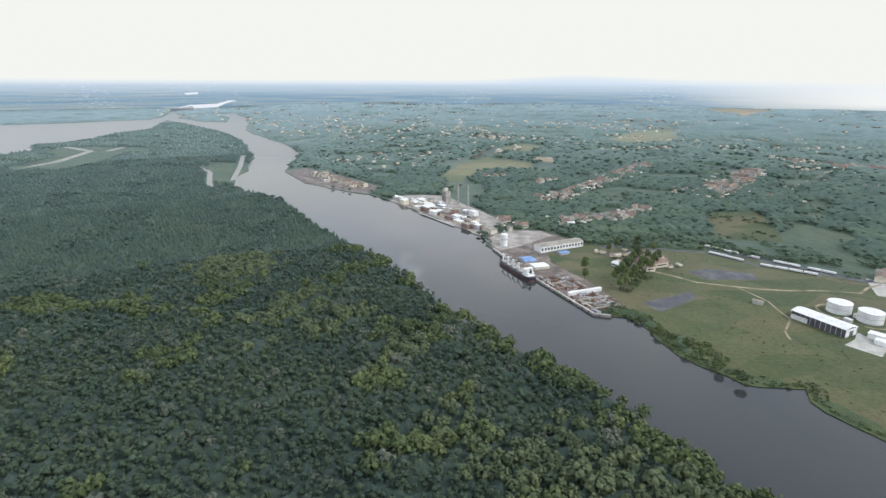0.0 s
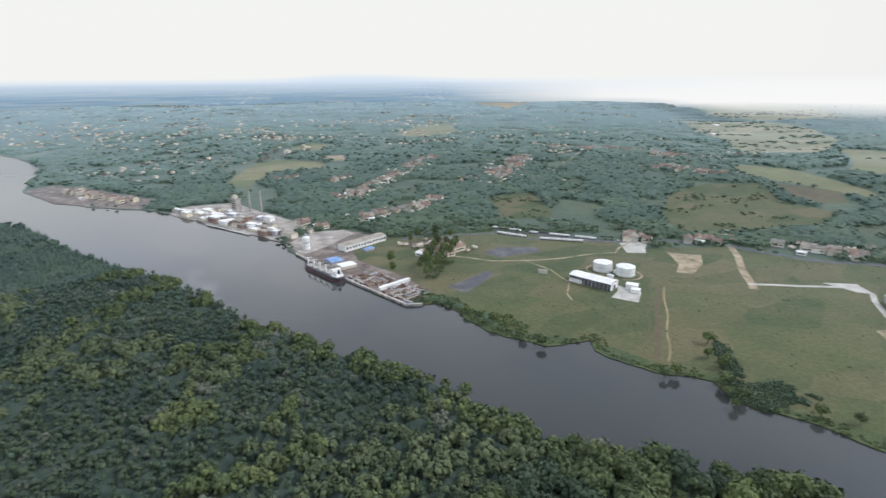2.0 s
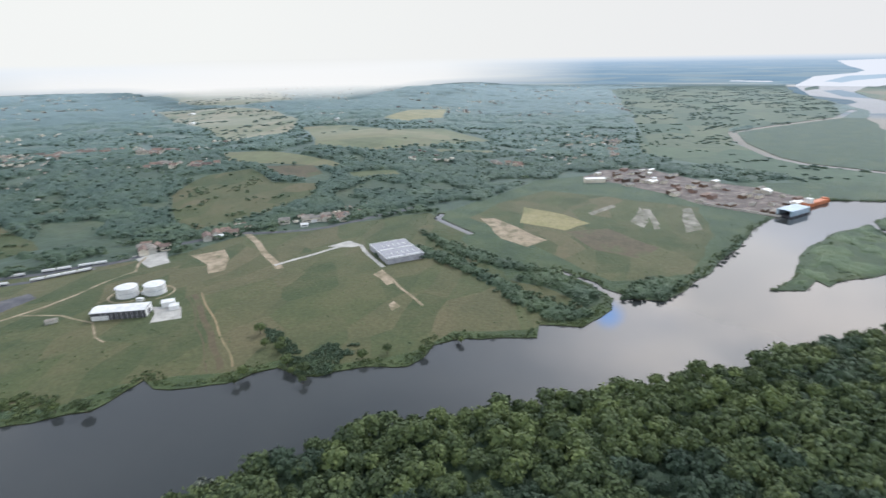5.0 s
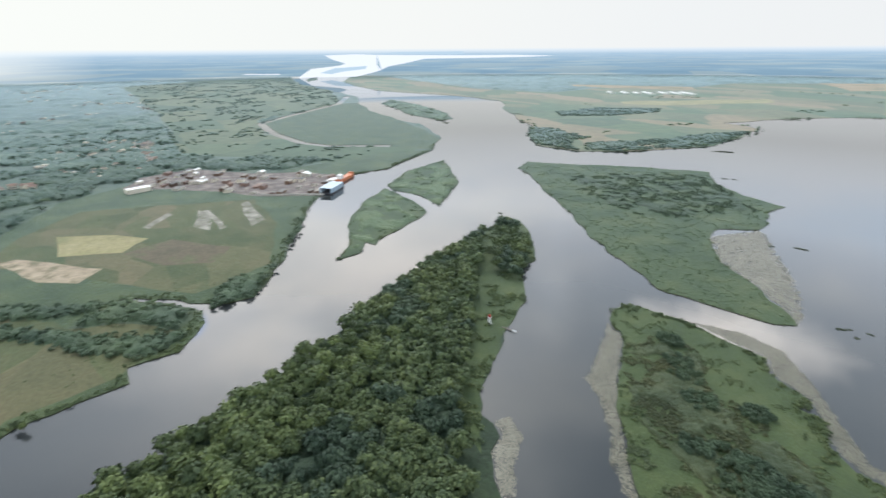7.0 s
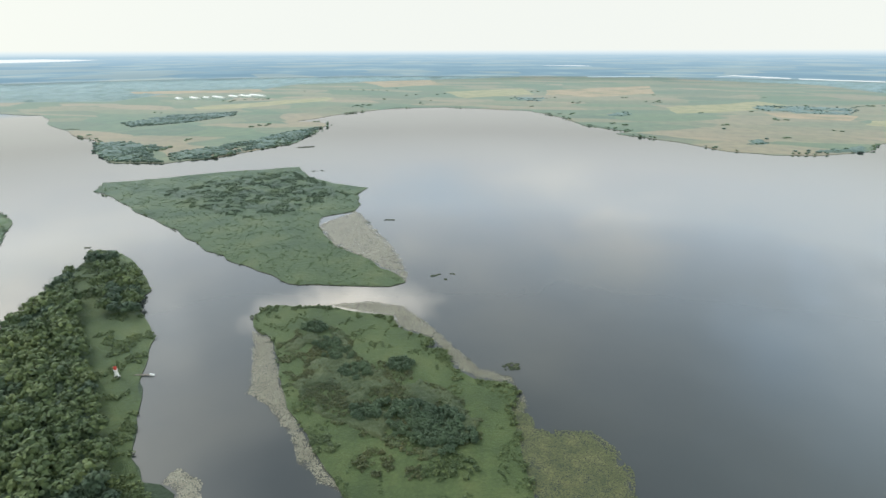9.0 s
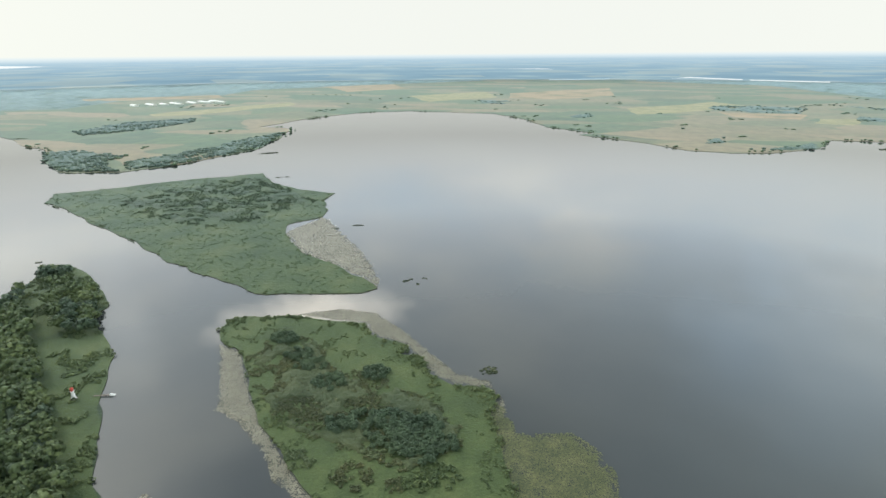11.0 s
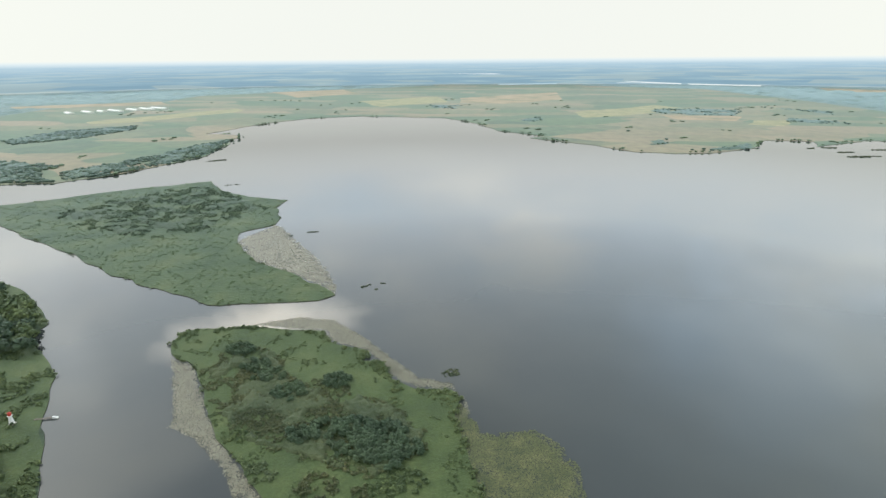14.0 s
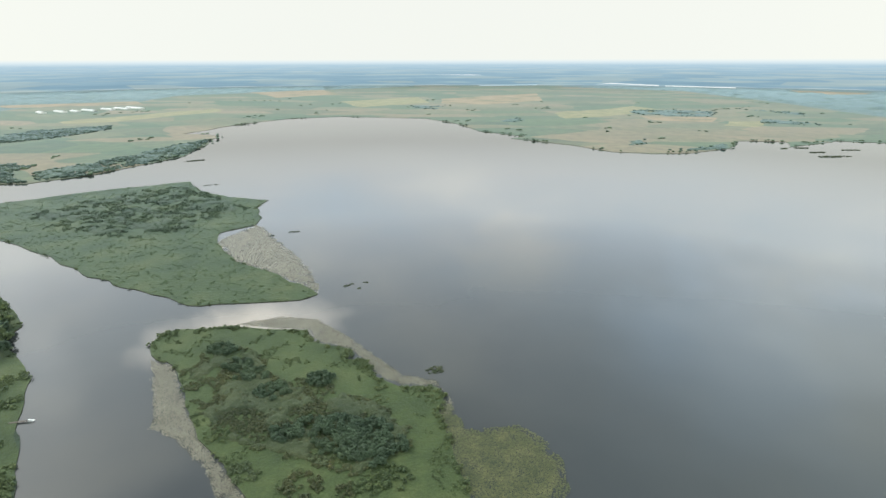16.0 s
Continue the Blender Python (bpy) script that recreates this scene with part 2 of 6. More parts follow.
    b = node(t, "BsdfPrincipled", Base_Color=water_tone, Roughness=polish, IOR=1.42, Normal=relief.outputs[0])
    t.links.new(b.outputs[0], node(t, "OutputMaterial").inputs["Surface"])
    return m


water = water_material()


FOOT = ((-1600, 4300), (-900, 2600), (-405, 1604), (-167, 1192), (-24, 988), (170, 719), (322, 700), (415, 606), (560, 480),
        (724, 292), (827, 215), (977, 162), (1150, 110), (1500, 300), (2500, 600), (4700, 700))


def inland(x, y):
    """Distance in metres behind the foot of the western hills; negative on the river plain."""
    x, y = np.asarray(x, float), np.asarray(y, float)
    best = np.full(x.shape, 1e9)
    side = np.zeros(x.shape)
    for (ax, ay), (bx, by) in zip(FOOT, FOOT[1:]):
        ux, uy = bx - ax, by - ay
        k = np.clip(((x - ax) * ux + (y - ay) * uy) / (ux * ux + uy * uy), 0, 1)
        d = np.hypot(x - ax - k * ux, y - ay - k * uy)
        s = ux * (y - ay) - uy * (x - ax)
        near = d < best
        best, side = np.where(near, d, best), np.where(near, s, side)
    return np.where(side > 0, best, -best)


def height(x, y):
    """Height of the land above the river."""
    d = np.clip(inland(x, y) / 420, 0, 1)
    rise = d * d * (3 - 2 * d)
    roll = np.sin(np.asarray(x) / 210 + 1.3) * np.sin(np.asarray(y) / 260) + 0.6 * np.sin((np.asarray(x) + np.asarray(y)) / 130)
    return 0.6 + rise * (30 + 7 * roll)
from mathutils.geometry import delaunay_2d_cdt


# ---- the land: shores in metres, x to the river, y upstream ----
RIM = 4900


def rim(a, b, n):
    """Points along the far rim from one bearing to another, degrees from +x."""
    return [(RIM * math.cos(radians(a + (b - a) * k / n)), RIM * math.sin(radians(a + (b - a) * k / n))) for k in range(n + 1)]


WEST_UP = [(-1768, 3597), (-1413, 3162), (-1364, 3642), (-1092, 3092), (-941, 2680), (-820, 2308), (-672, 2049), (-525, 1825),
           (-411, 1564), (-389, 1373), (-362, 1239), (-281, 1097), (-199, 1027), (-134, 985), (-93, 936), (-39, 848), (21, 754),
           (52, 706), (64, 645), (98, 541), (137, 447), (151, 443), (173, 445), (176, 416), (181, 374), (191, 356), (205, 341),
           (211, 330), (232, 327), (250, 325)]
WEST_MID = [(243, 310), (249, 290), (262, 266), (279, 255), (290, 242), (284, 222), (288, 207), (307, 183), (317, 151), (330, 144),
            (352, 142), (367, 126), (371, 108), (385, 66), (408, 67), (413, 32), (455, 9), (476, 8), (490, 17), (507, 30), (524, 53),
            (539, 72), (543, 68), (528, 48), (513, 24), (496, 10), (482, -14), (484, -37), (558, -80), (647, -121), (780, -182),
            (819, -208), (906, -275), (927, -295), (938, -371), (984, -426), (1077, -546), (1146, -588)]
WEST_DOWN = [(1211, -642), (1451, -715), (1586, -708), (1932, -734), (2219, -801), (2459, -898), (2764, -932), (3689, -952), (4560, -1140)]
WEST = WEST_UP + WEST_MID + WEST_DOWN + rim(-14, 112.5, 40) + [(-1800, 4250)]
WILD_UP = [(165, 208), (150, 232), (136, 258), (119, 300), (88, 340), (54, 386), (11, 440), (-22, 510), (-63, 584), (-132, 679), (-196, 779),
           (-281, 929), (-380, 1010), (-413, 1061), (-441, 1139), (-459, 1278), (-531, 1533), (-695, 1906), (-887, 2224), (-1107, 2495), (-1455, 2919),
           (-1241, 2334), (-1274, 2124), (-1230, 1913), (-1243, 1786), (-1297, 1734), (-1271, 1674), (-1207, 1633), (-1213, 1490)]
WILD_BACK = [(-1350, 1150), (-1050, 600), (-650, 200), (-320, 0), (0, -55), (120, -82), (176, -98), (206, -112), (214, -124), (236, -125),
             (256, -137), (283, -166), (290, -175), (320, -206), (350, -247), (421, -296), (424, -316), (487, -361), (550, -391), (578, -380)]
WILD_DOWN = [(548, -348), (530, -302), (482, -229), (443, -158), (402, -108), (378, -79), (343, -26), (321, 14), (298, 47), (278, 86), (258, 118),
             (243, 148), (222, 171), (200, 191)]
WILD = WILD_UP + WILD_BACK + WILD_DOWN
NORTH_A = [(4420, -1590), (3816, -1302), (3353, -1200), (2868, -1146), (2491, -1263), (2293, -1330), (1973, -1357), (1637, -1147), (1368, -1010),
           (1277, -984), (1135, -861), (1009, -783), (889, -807), (833, -888), (806, -1005), (787, -1139), (872, -1427), (905, -1465), (1016, -1483),
           (980, -1694), (875, -1951), (699, -2050), (355, -2004), (210, -1813), (142, -1656), (0, -1564), (40, -1507), (-109, -1405)]
NORTH_B = [(-205, -1300), (-292, -1282), (-381, -1304), (-500, -1390), (-573, -1531), (-684, -1524), (-653, -1430), (-828, -1563), (-1000, -1523),
           (-1500, -1700), (-2400, -1900)]
NORTH = NORTH_A + NORTH_B + rim(207, 340, 40)
BEYOND = [(-1606, 3196), (-1562, 2954), (-1846, 2643), (-2022, 2523), (-2600, 1900), (-3200, 1000)] + rim(168, 117, 16) + [(-1980, 4100)]
ISLE_E = [(819, -589), (858, -638), (780, -708), (702, -794), (610, -862), (551, -797), (479, -760), (408, -750), (405, -704), (375, -655),
          (366, -620), (395, -579), (376, -540), (323, -483), (276, -461), (230, -433), (203, -411), (214, -397), (261, -384), (311, -372),
          (412, -407), (558, -478), (717, -550)]
ISLE_S = [(299, -304), (299, -324), (252, -340), (210, -339), (187, -341), (174, -324), (144, -317), (143, -301), (126, -303), (114, -282),
          (95, -272), (70, -275), (63, -267), (64, -247), (52, -216), (46, -199), (38, -180), (34, -150), (60, -125), (105, -128), (130, -149),
          (141, -159), (167, -178), (190, -197), (214, -220), (262, -276), (280, -282)]
ISLE_A = [(535, -134), (571, -161), (666, -197), (744, -247), (803, -308), (735, -311), (647, -303), (605, -249), (576, -202), (558, -189),
          (574, -182), (543, -165)]
ISLE_B = [(819, -319), (900, -392), (955, -504), (784, -437), (711, -376), (666, -333), (732, -335), (784, -314)]
ISLE_C = [(2140, -873), (2294, -978), (2000, -984), (1730, -937), (1540, -869), (1524, -818), (1710, -804)]
ISLE_D = [(3900, -1080), (4300, -1200), (4480, -1330), (4100, -1210)]
ISLE_UP = [(-1460, 3058), (-1663, 3609), (-1523, 3625), (-1226, 3180), (-1090, 2783), (-1261, 2850)]


def ribbon(line, width):
    """The outline of a band of that width along a line of points."""
    left, right = [], []
    for k, p in enumerate(line):
        a, b = Vector(line[max(k - 1, 0)]), Vector(line[min(k + 1, len(line) - 1)])
        side = (b - a).normalized().orthogonal() * width / 2
        left.append(tuple(Vector(p) + side)), right.append(tuple(Vector(p) - side))
    return left + right[::-1]


def roughen(line, step, amount, seed):
    """An outline cut into short steps with uneven edges; points on the rim stay."""
    out = []
    for k, a in enumerate(line):
        b = line[(k + 1) % len(line)]
        d = math.dist(a, b)
        far = math.hypot(*a) > RIM - 60 and math.hypot(*b) > RIM - 60
        here = step * max(1.0, math.hypot((a[0] + b[0]) / 2, (a[1] + b[1]) / 2) / 450)
        n = 1 if far else max(1, int(d / here))
        for j in range(n):
            x, y = a[0] + (b[0] - a[0]) * j / n, a[1] + (b[1] - a[1]) * j / n
            if j and not far:
                size = amount * min(here / step, 6.0)
                x += size * noise.noise((x / (3.1 * here), y / (3.1 * here), seed))
                y += size * noise.noise((x / (3.1 * here), y / (3.1 * here), seed + 9.0))
            out.append((x, y))
    return out


def inside(px, py, line):
    """Which of many points lie inside an outline."""
    px, py = np.asarray(px, float), np.asarray(py, float)
    hit = np.zeros(px.shape, bool)
    for (ax, ay), (bx, by) in zip(line, line[1:] + line[:1]):
        if ay != by:
            cross = ((ay > py) != (by > py)) & (px < (bx - ax) * (py - ay) / (by - ay) + ax)
            hit ^= cross
    return hit


CREEKS = [ribbon([(-998, 1292), (-983, 1379), (-1034, 1600), (-1181, 1709)], 26), ribbon([(-986, 1603), (-998, 1718)], 26),
          ribbon([(-609, 1345), (-532, 1233), (-475, 1091), (-442, 1031)], 11), ribbon([(-562, 1532), (-495, 1321), (-440, 1125)], 12),
          ribbon([(2560, -880), (2224, -720), (1976, -491), (1758, -310), (1533, -292), (1325, -317), (1248, -359), (1175, -484)], 26),
          ribbon([(721, 249), (693, 247), (670, 222), (650, 199), (636, 182)], 11)]
LAND = [roughen(line, 9, 4.5, k) for k, line in enumerate((WEST, WILD, NORTH, BEYOND, ISLE_E, ISLE_S, ISLE_A, ISLE_B, ISLE_C, ISLE_D, ISLE_UP))]
LAND_MAIN = [woods, under, plots, woods, marsh, reeds, marsh, marsh, marsh, marsh, woods]
# what covers the ground inside each outline; the later lie over the earlier
ZONES = [
    (plain, [(4011, 45), (4500, -462), (4500, -1100), (3099, -972), (2188, -720), (1853, -318), (1529, -269), (1286, -345), (1162, -478), (1115, -553), (992, -334), (962, -268), (1109, -297), (1202, -168), (1299, -52), (2116, -52)]),
    (marsh, [(1160, -480), (1248, -359), (1325, -317), (1533, -292), (1758, -310), (1976, -491), (2224, -720), (2219, -801), (1586, -708), (1211, -642), (1077, -546)]),
    (meadow, [(239, 624), (266, 650), (329, 644), (400, 586), (468, 503), (551, 471), (641, 331), (633, 205), (499, 111), (480, 60), (413, 0), (374, 78), (330, 140),
              (284, 206), (280, 250), (243, 300), (210, 325), (170, 374), (150, 445), (172, 480), (173, 527), (147, 592), (167, 613)]),
    (marsh, [(633, 205), (720, 260), (820, 200), (977, 150), (1040, 60), (1000, -100), (1100, -420), (1077, -546), (780, -182), (484, -37), (476, 8), (539, 72), (499, 111)]),
    (meadow, [(709, 205), (800, 180), (900, 120), (880, 20), (840, -110), (700, -110), (560, -70), (520, 10), (600, 90)]),
    (meadow, [(551, 471), (600, 400), (690, 310), (720, 270), (640, 190), (560, 190), (520, 120), (499, 111)]),
    (meadow, [(170, 473), (153, 540), (127, 593), (129, 631), (180, 672), (239, 650), (262, 600), (182, 500)]),
    (rubble, [(64, 645), (100, 536), (137, 447), (170, 473), (153, 540), (127, 593), (129, 631), (180, 672), (157, 715), (107, 731), (60, 717)]),
    (pale_yard, [(-93, 937), (-66, 981), (-3, 982), (62, 860), (102, 776), (78, 743), (52, 707), (21, 754), (-39, 848)]),
    (rubble, [(-362, 1245), (-330, 1300), (-230, 1200), (-120, 1060), (-140, 990), (-281, 1097)]),
    (pale_yard, [(57, 690), (71, 640), (87, 650), (112, 670), (150, 712), (140, 735), (99, 738)]),
    (marsh, ribbon([(-955, 1235), (-940, 1330), (-985, 1545), (-1130, 1660)], 170)),
    (marsh, ribbon([(-945, 1560), (-955, 1680)], 150)),
    (reeds, ribbon([(178, 416), (181, 374), (205, 341), (232, 327), (249, 300), (264, 264), (288, 242), (288, 212), (312, 165), (330, 144), (367, 126), (385, 68), (412, 40), (455, 9)], 26)),
    (sand, ribbon([(378 + 17 * math.cos(k * 0.37 - 2.4), 437 + 17 * math.sin(k * 0.37 - 2.4)) for k in range(12)], 2.2)),
    (sand, ribbon([(365 + 17 * math.cos(k * 0.37 + 0.6), 458 + 17 * math.sin(k * 0.37 + 0.6)) for k in range(12)], 2.2)),
    (gravel, [(191, 477), (199, 454), (251, 493), (247, 505)]),
    (gravel, [(273, 565), (284, 540), (336, 540), (343, 558), (299, 576)]),
    (paving, [(457, 547), (482, 520), (451, 487), (431, 497)]),
    (paving, [(323, 391), (338, 371), (358, 389), (350, 414)]),
    (stubble, ribbon([(389, 392), (340, 336), (282, 275)], 1.6)),
    (tilled, ribbon([(384, 397), (334, 342), (276, 281)], 5.0)),
    (tilled, ribbon([(379, 401), (328, 348), (270, 288)], 1.1)),
    (sand, [(476, 480), (490, 466), (505, 456), (480, 430), (446, 410), (433, 421), (455, 440)]),
    (sand, ribbon([(565, 467), (466, 354)], 8)),
    (paving, ribbon([(473, 366), (538, 331), (566, 314), (559, 301), (499, 247)], 5)),
    (sand, ribbon([(485, 241), (452, 210), (418, 174)], 3)),
    (paving, [(545, 340), (573, 324), (559, 301), (550, 309)]),
    (sand, [(412, 205), (420, 203), (411, 193), (400, 197)]),
    (sand, [(476, 249), (492, 245), (475, 230), (460, 219), (453, 224)]),
    (sand, ribbon([(230, 570), (268, 532), (324, 513), (380, 510), (419, 503), (459, 528)], 3.2)),
    (sand, ribbon([(303, 517), (311, 461), (310, 440), (290, 415), (285, 400)], 1.8)),
    (gravel, ribbon([(201, 655), (265, 685), (327, 672), (368, 620), (412, 576), (448, 540), (497, 534), (565, 482), (600, 400), (660, 350), (760, 290)], 9)),
    (gravel, ribbon([(198, 628), (266, 650), (325, 636), (365, 587), (414, 554)], 7)),
    (sand, [(709, 189), (715, 170), (635, 87), (603, 108), (627, 143)]),
    (yellow, [(784, 140), (767, 99), (720, 40), (679, 69), (701, 132)]),
    (tilled, [(674, 68), (702, 17), (638, -42), (595, -16), (612, 30)]),
    (silt, [(773, 45), (831, 12), (818, 6), (761, 39)]),
    (silt, [(742, -11), (826, -26), (783, -35), (715, -28)]),
    (silt, [(816, -30), (816, -40), (717, -48), (711, -40)]),
    (silt, [(829, -86), (837, -98), (727, -99), (705, -77)]),
    (rubble, [(1100, 38), (1133, -55), (1032, -143), (1000, -219), (921, -290), (808, -205), (856, -118), (913, -79), (977, -5), (1025, 69)]),
    # fields and clearings on the hills
    (meadow, [(670, 683), (790, 715), (860, 670), (800, 585), (820, 507), (748, 481), (658, 501), (559, 535), (586, 602)]),
    (pasture, [(960, 800), (1000, 725), (990, 640), (968, 560), (950, 525), (928, 530), (920, 600), (895, 690), (890, 745)]),
    (tilled, [(888, 655), (925, 575), (880, 528), (841, 547), (846, 604)]),
    (pasture, [(903, 486), (949, 415), (919, 388), (872, 462)]),
    (hazed_field, [(1795, 1780), (2072, 1716), (1869, 1267), (1596, 1016), (1343, 898), (1129, 923), (1338, 1151), (1534, 1460)]),
    (pasture, [(1467, 923), (1530, 802), (1423, 621), (1607, 520), (1443, 332), (1172, 442), (1079, 505), (1085, 660), (1260, 770)]),
    (yellow, [(1727, 763), (2098, 802), (2303, 716), (1937, 619), (1696, 676)]),
    (pasture, [(1170, 402), (1270, 282), (1212, 277), (1137, 380)]),
    (hazed_field, [(2879, 2781), (3700, 2950), (3354, 2254), (2515, 1610), (2189, 1761), (2197, 1971)]),
    (stubble, [(1851, 3900), (2100, 4060), (2232, 3789), (1689, 3108)]),
    (pasture, [(553, 1799), (820, 2200), (928, 2222), (739, 1732), (540, 1619)]),
    (pasture, [(-7, 1145), (52, 1314), (116, 1373), (211, 1276), (195, 1192), (88, 1215), (37, 1085)]),
    (pasture, [(157, 1502), (238, 1571), (268, 1499), (222, 1407)]),
    (sand, [(222, 1355), (268, 1325), (259, 1260), (218, 1281)]),
    (meadow, [(414, 817), (483, 802), (442, 673), (368, 697)]),
    (marsh, [(-600, 1390), (-470, 1360), (-455, 1290), (-440, 1139), (-420, 1070), (-480, 1100), (-540, 1240)]),
    # the far plain beyond the lake
    (woods, [(2618, -1654), (2186, -1842), (2329, -2316), (1996, -2634), (2107, -3143), (1500, -3900), (900, -4500)] + rim(-79, -22, 16)),
    (woods, [(-300, -4560), (-1088, -4000), (-1283, -2868), (-1345, -2248), (-2600, -2000), (-4000, -2400)] + rim(212, 266, 14)),
    (stubble, [(2602, -2319), (2054, -2713), (1885, -2532), (2439, -2203)]),
    (stubble, [(1827, -3564), (1441, -3906), (1149, -3420), (1421, -3052)]),
    (stubble, [(461, -3083), (-89, -3685), (-101, -3010), (184, -2705), (414, -2753)]),
    (stubble, [(-441, -2208), (-723, -2175), (-650, -2009), (-468, -2044)]),
    (stubble, [(-1857, -4200), (-2209, -3900), (-1967, -3599), (-1770, -3887)]),
    (yellow, [(1662, -1742), (1392, -2334), (1288, -2203), (1460, -1758), (1578, -1678)]),
    (yellow, [(-121, -2290), (-508, -2680), (-612, -2479), (-332, -2195), (-150, -2066)]),
    (yellow, [(-715, -2035), (-833, -2049), (-745, -1867), (-653, -1905)]),
    (yellow, [(964, -2810), (613, -3214), (477, -2784), (746, -2474)]),
    (sand, [(-2, 462), (10, 466), (22, 450), (14, 444), (4, 452)]),
    # the open edge of the wooded point
    (reeds, [(350, -247), (421, -296), (424, -316), (487, -361), (550, -391), (578, -380), (548, -348), (522, -312), (492, -284), (425, -237), (364, -194), (325, -164), (286, -139), (250, -114), (206, -106),
             (236, -125), (256, -137), (283, -166), (320, -206)]),
]


def build_ground():
    """One sheet for all the dry land, cut along the shores and the edges of fields, yards and roads."""
    pts, edges, at = [], [], {}

    def put(p):
        key = (round(p[0], 1), round(p[1], 1))
        if key not in at:
            at[key] = len(pts)
            pts.append(Vector(key))
        return at[key]

    lines = LAND + CREEKS + [roughen(z, 14, 5.0, 40 + k) for k, (_, z) in enumerate(ZONES)]
    for line in lines:
        ids = [put(p) for p in line]
        edges += [(a, b) for a, b in zip(ids, ids[1:] + ids[:1]) if a != b]
    rng = np.random.default_rng(4)
    for step, reach in ((70, 1500), (200, RIM)):
        g = np.arange(-reach, reach + 1, step)
        gx, gy = (v.ravel() + rng.uniform(-0.25, 0.25, v.size) * step for v in np.meshgrid(g, g))
        r = np.hypot(gx, gy)
        keep = (r < RIM - 60) & ((r > 1500) if step == 200 else (r < 1600))
        for p in zip(gx[keep], gy[keep]):
            put(p)
    from_cdt = delaunay_2d_cdt(pts, edges, [], 0, 0.01)
    xy, faces = np.array([tuple(v) for v in from_cdt[0]]), [f for f in from_cdt[2]]
    mid = np.array([xy[list(f)].mean(0) for f in faces])
    kind = np.full(len(faces), -1)
    slots = []
    for line, m in zip(LAND, LAND_MAIN):
        if m not in slots:
            slots.append(m)
        kind[inside(mid[:, 0], mid[:, 1], line)] = slots.index(m)
    dry = kind >= 0
    for (m, _), line in zip(ZONES, lines[len(LAND) + len(CREEKS):]):
        if m not in slots:
            slots.append(m)
        kind[inside(mid[:, 0], mid[:, 1], line) & dry] = slots.index(m)
    for line in CREEKS:
        kind[inside(mid[:, 0], mid[:, 1], line)] = -1
    z = height(xy[:, 0], xy[:, 1])
    verts = np.column_stack([xy, z]).tolist()
    out, which = [], []
    rims = {}
    for f, k in zip(faces, kind):
        if k < 0:
            continue
        out.append(tuple(f)), which.append(k)
        for a, b in zip(f, f[1:] + f[:1]):
            rims[(a, b)] = True
    # a short muddy bank goes down under the water along every shore
    slots.append(bank)
    low = {}
    for a, b in list(rims):
        if (b, a) not in rims:
            for v in (a, b):
                if v not in low:
                    low[v] = len(verts)
                    verts.append((verts[v][0], verts[v][1], -1.5))
            out.append((b, a, low[a], low[b])), which.append(len(slots) - 1)
    me = bpy.data.meshes.new("ground")
    me.from_pydata(verts, [], out)
    for m in slots:
        me.materials.append(m)
    me.polygons.foreach_set("material_index", which)
    me.update()
    return tagged(new("ground", me), "flat green river land rising to wooded hills", "ground", kind="structure")


build_ground()


def build_water():
    me = bpy.data.meshes.new("water")
    ring = rim(0, 360, 72)[:-1]
    me.from_pydata([(x * 1.004, y * 1.004, 0.0) for x, y in ring], [], [tuple(range(72))])
    me.materials.append(water)
    tagged(new("water", me), "calm grey river and lake water", "water", kind="structure")


build_water()


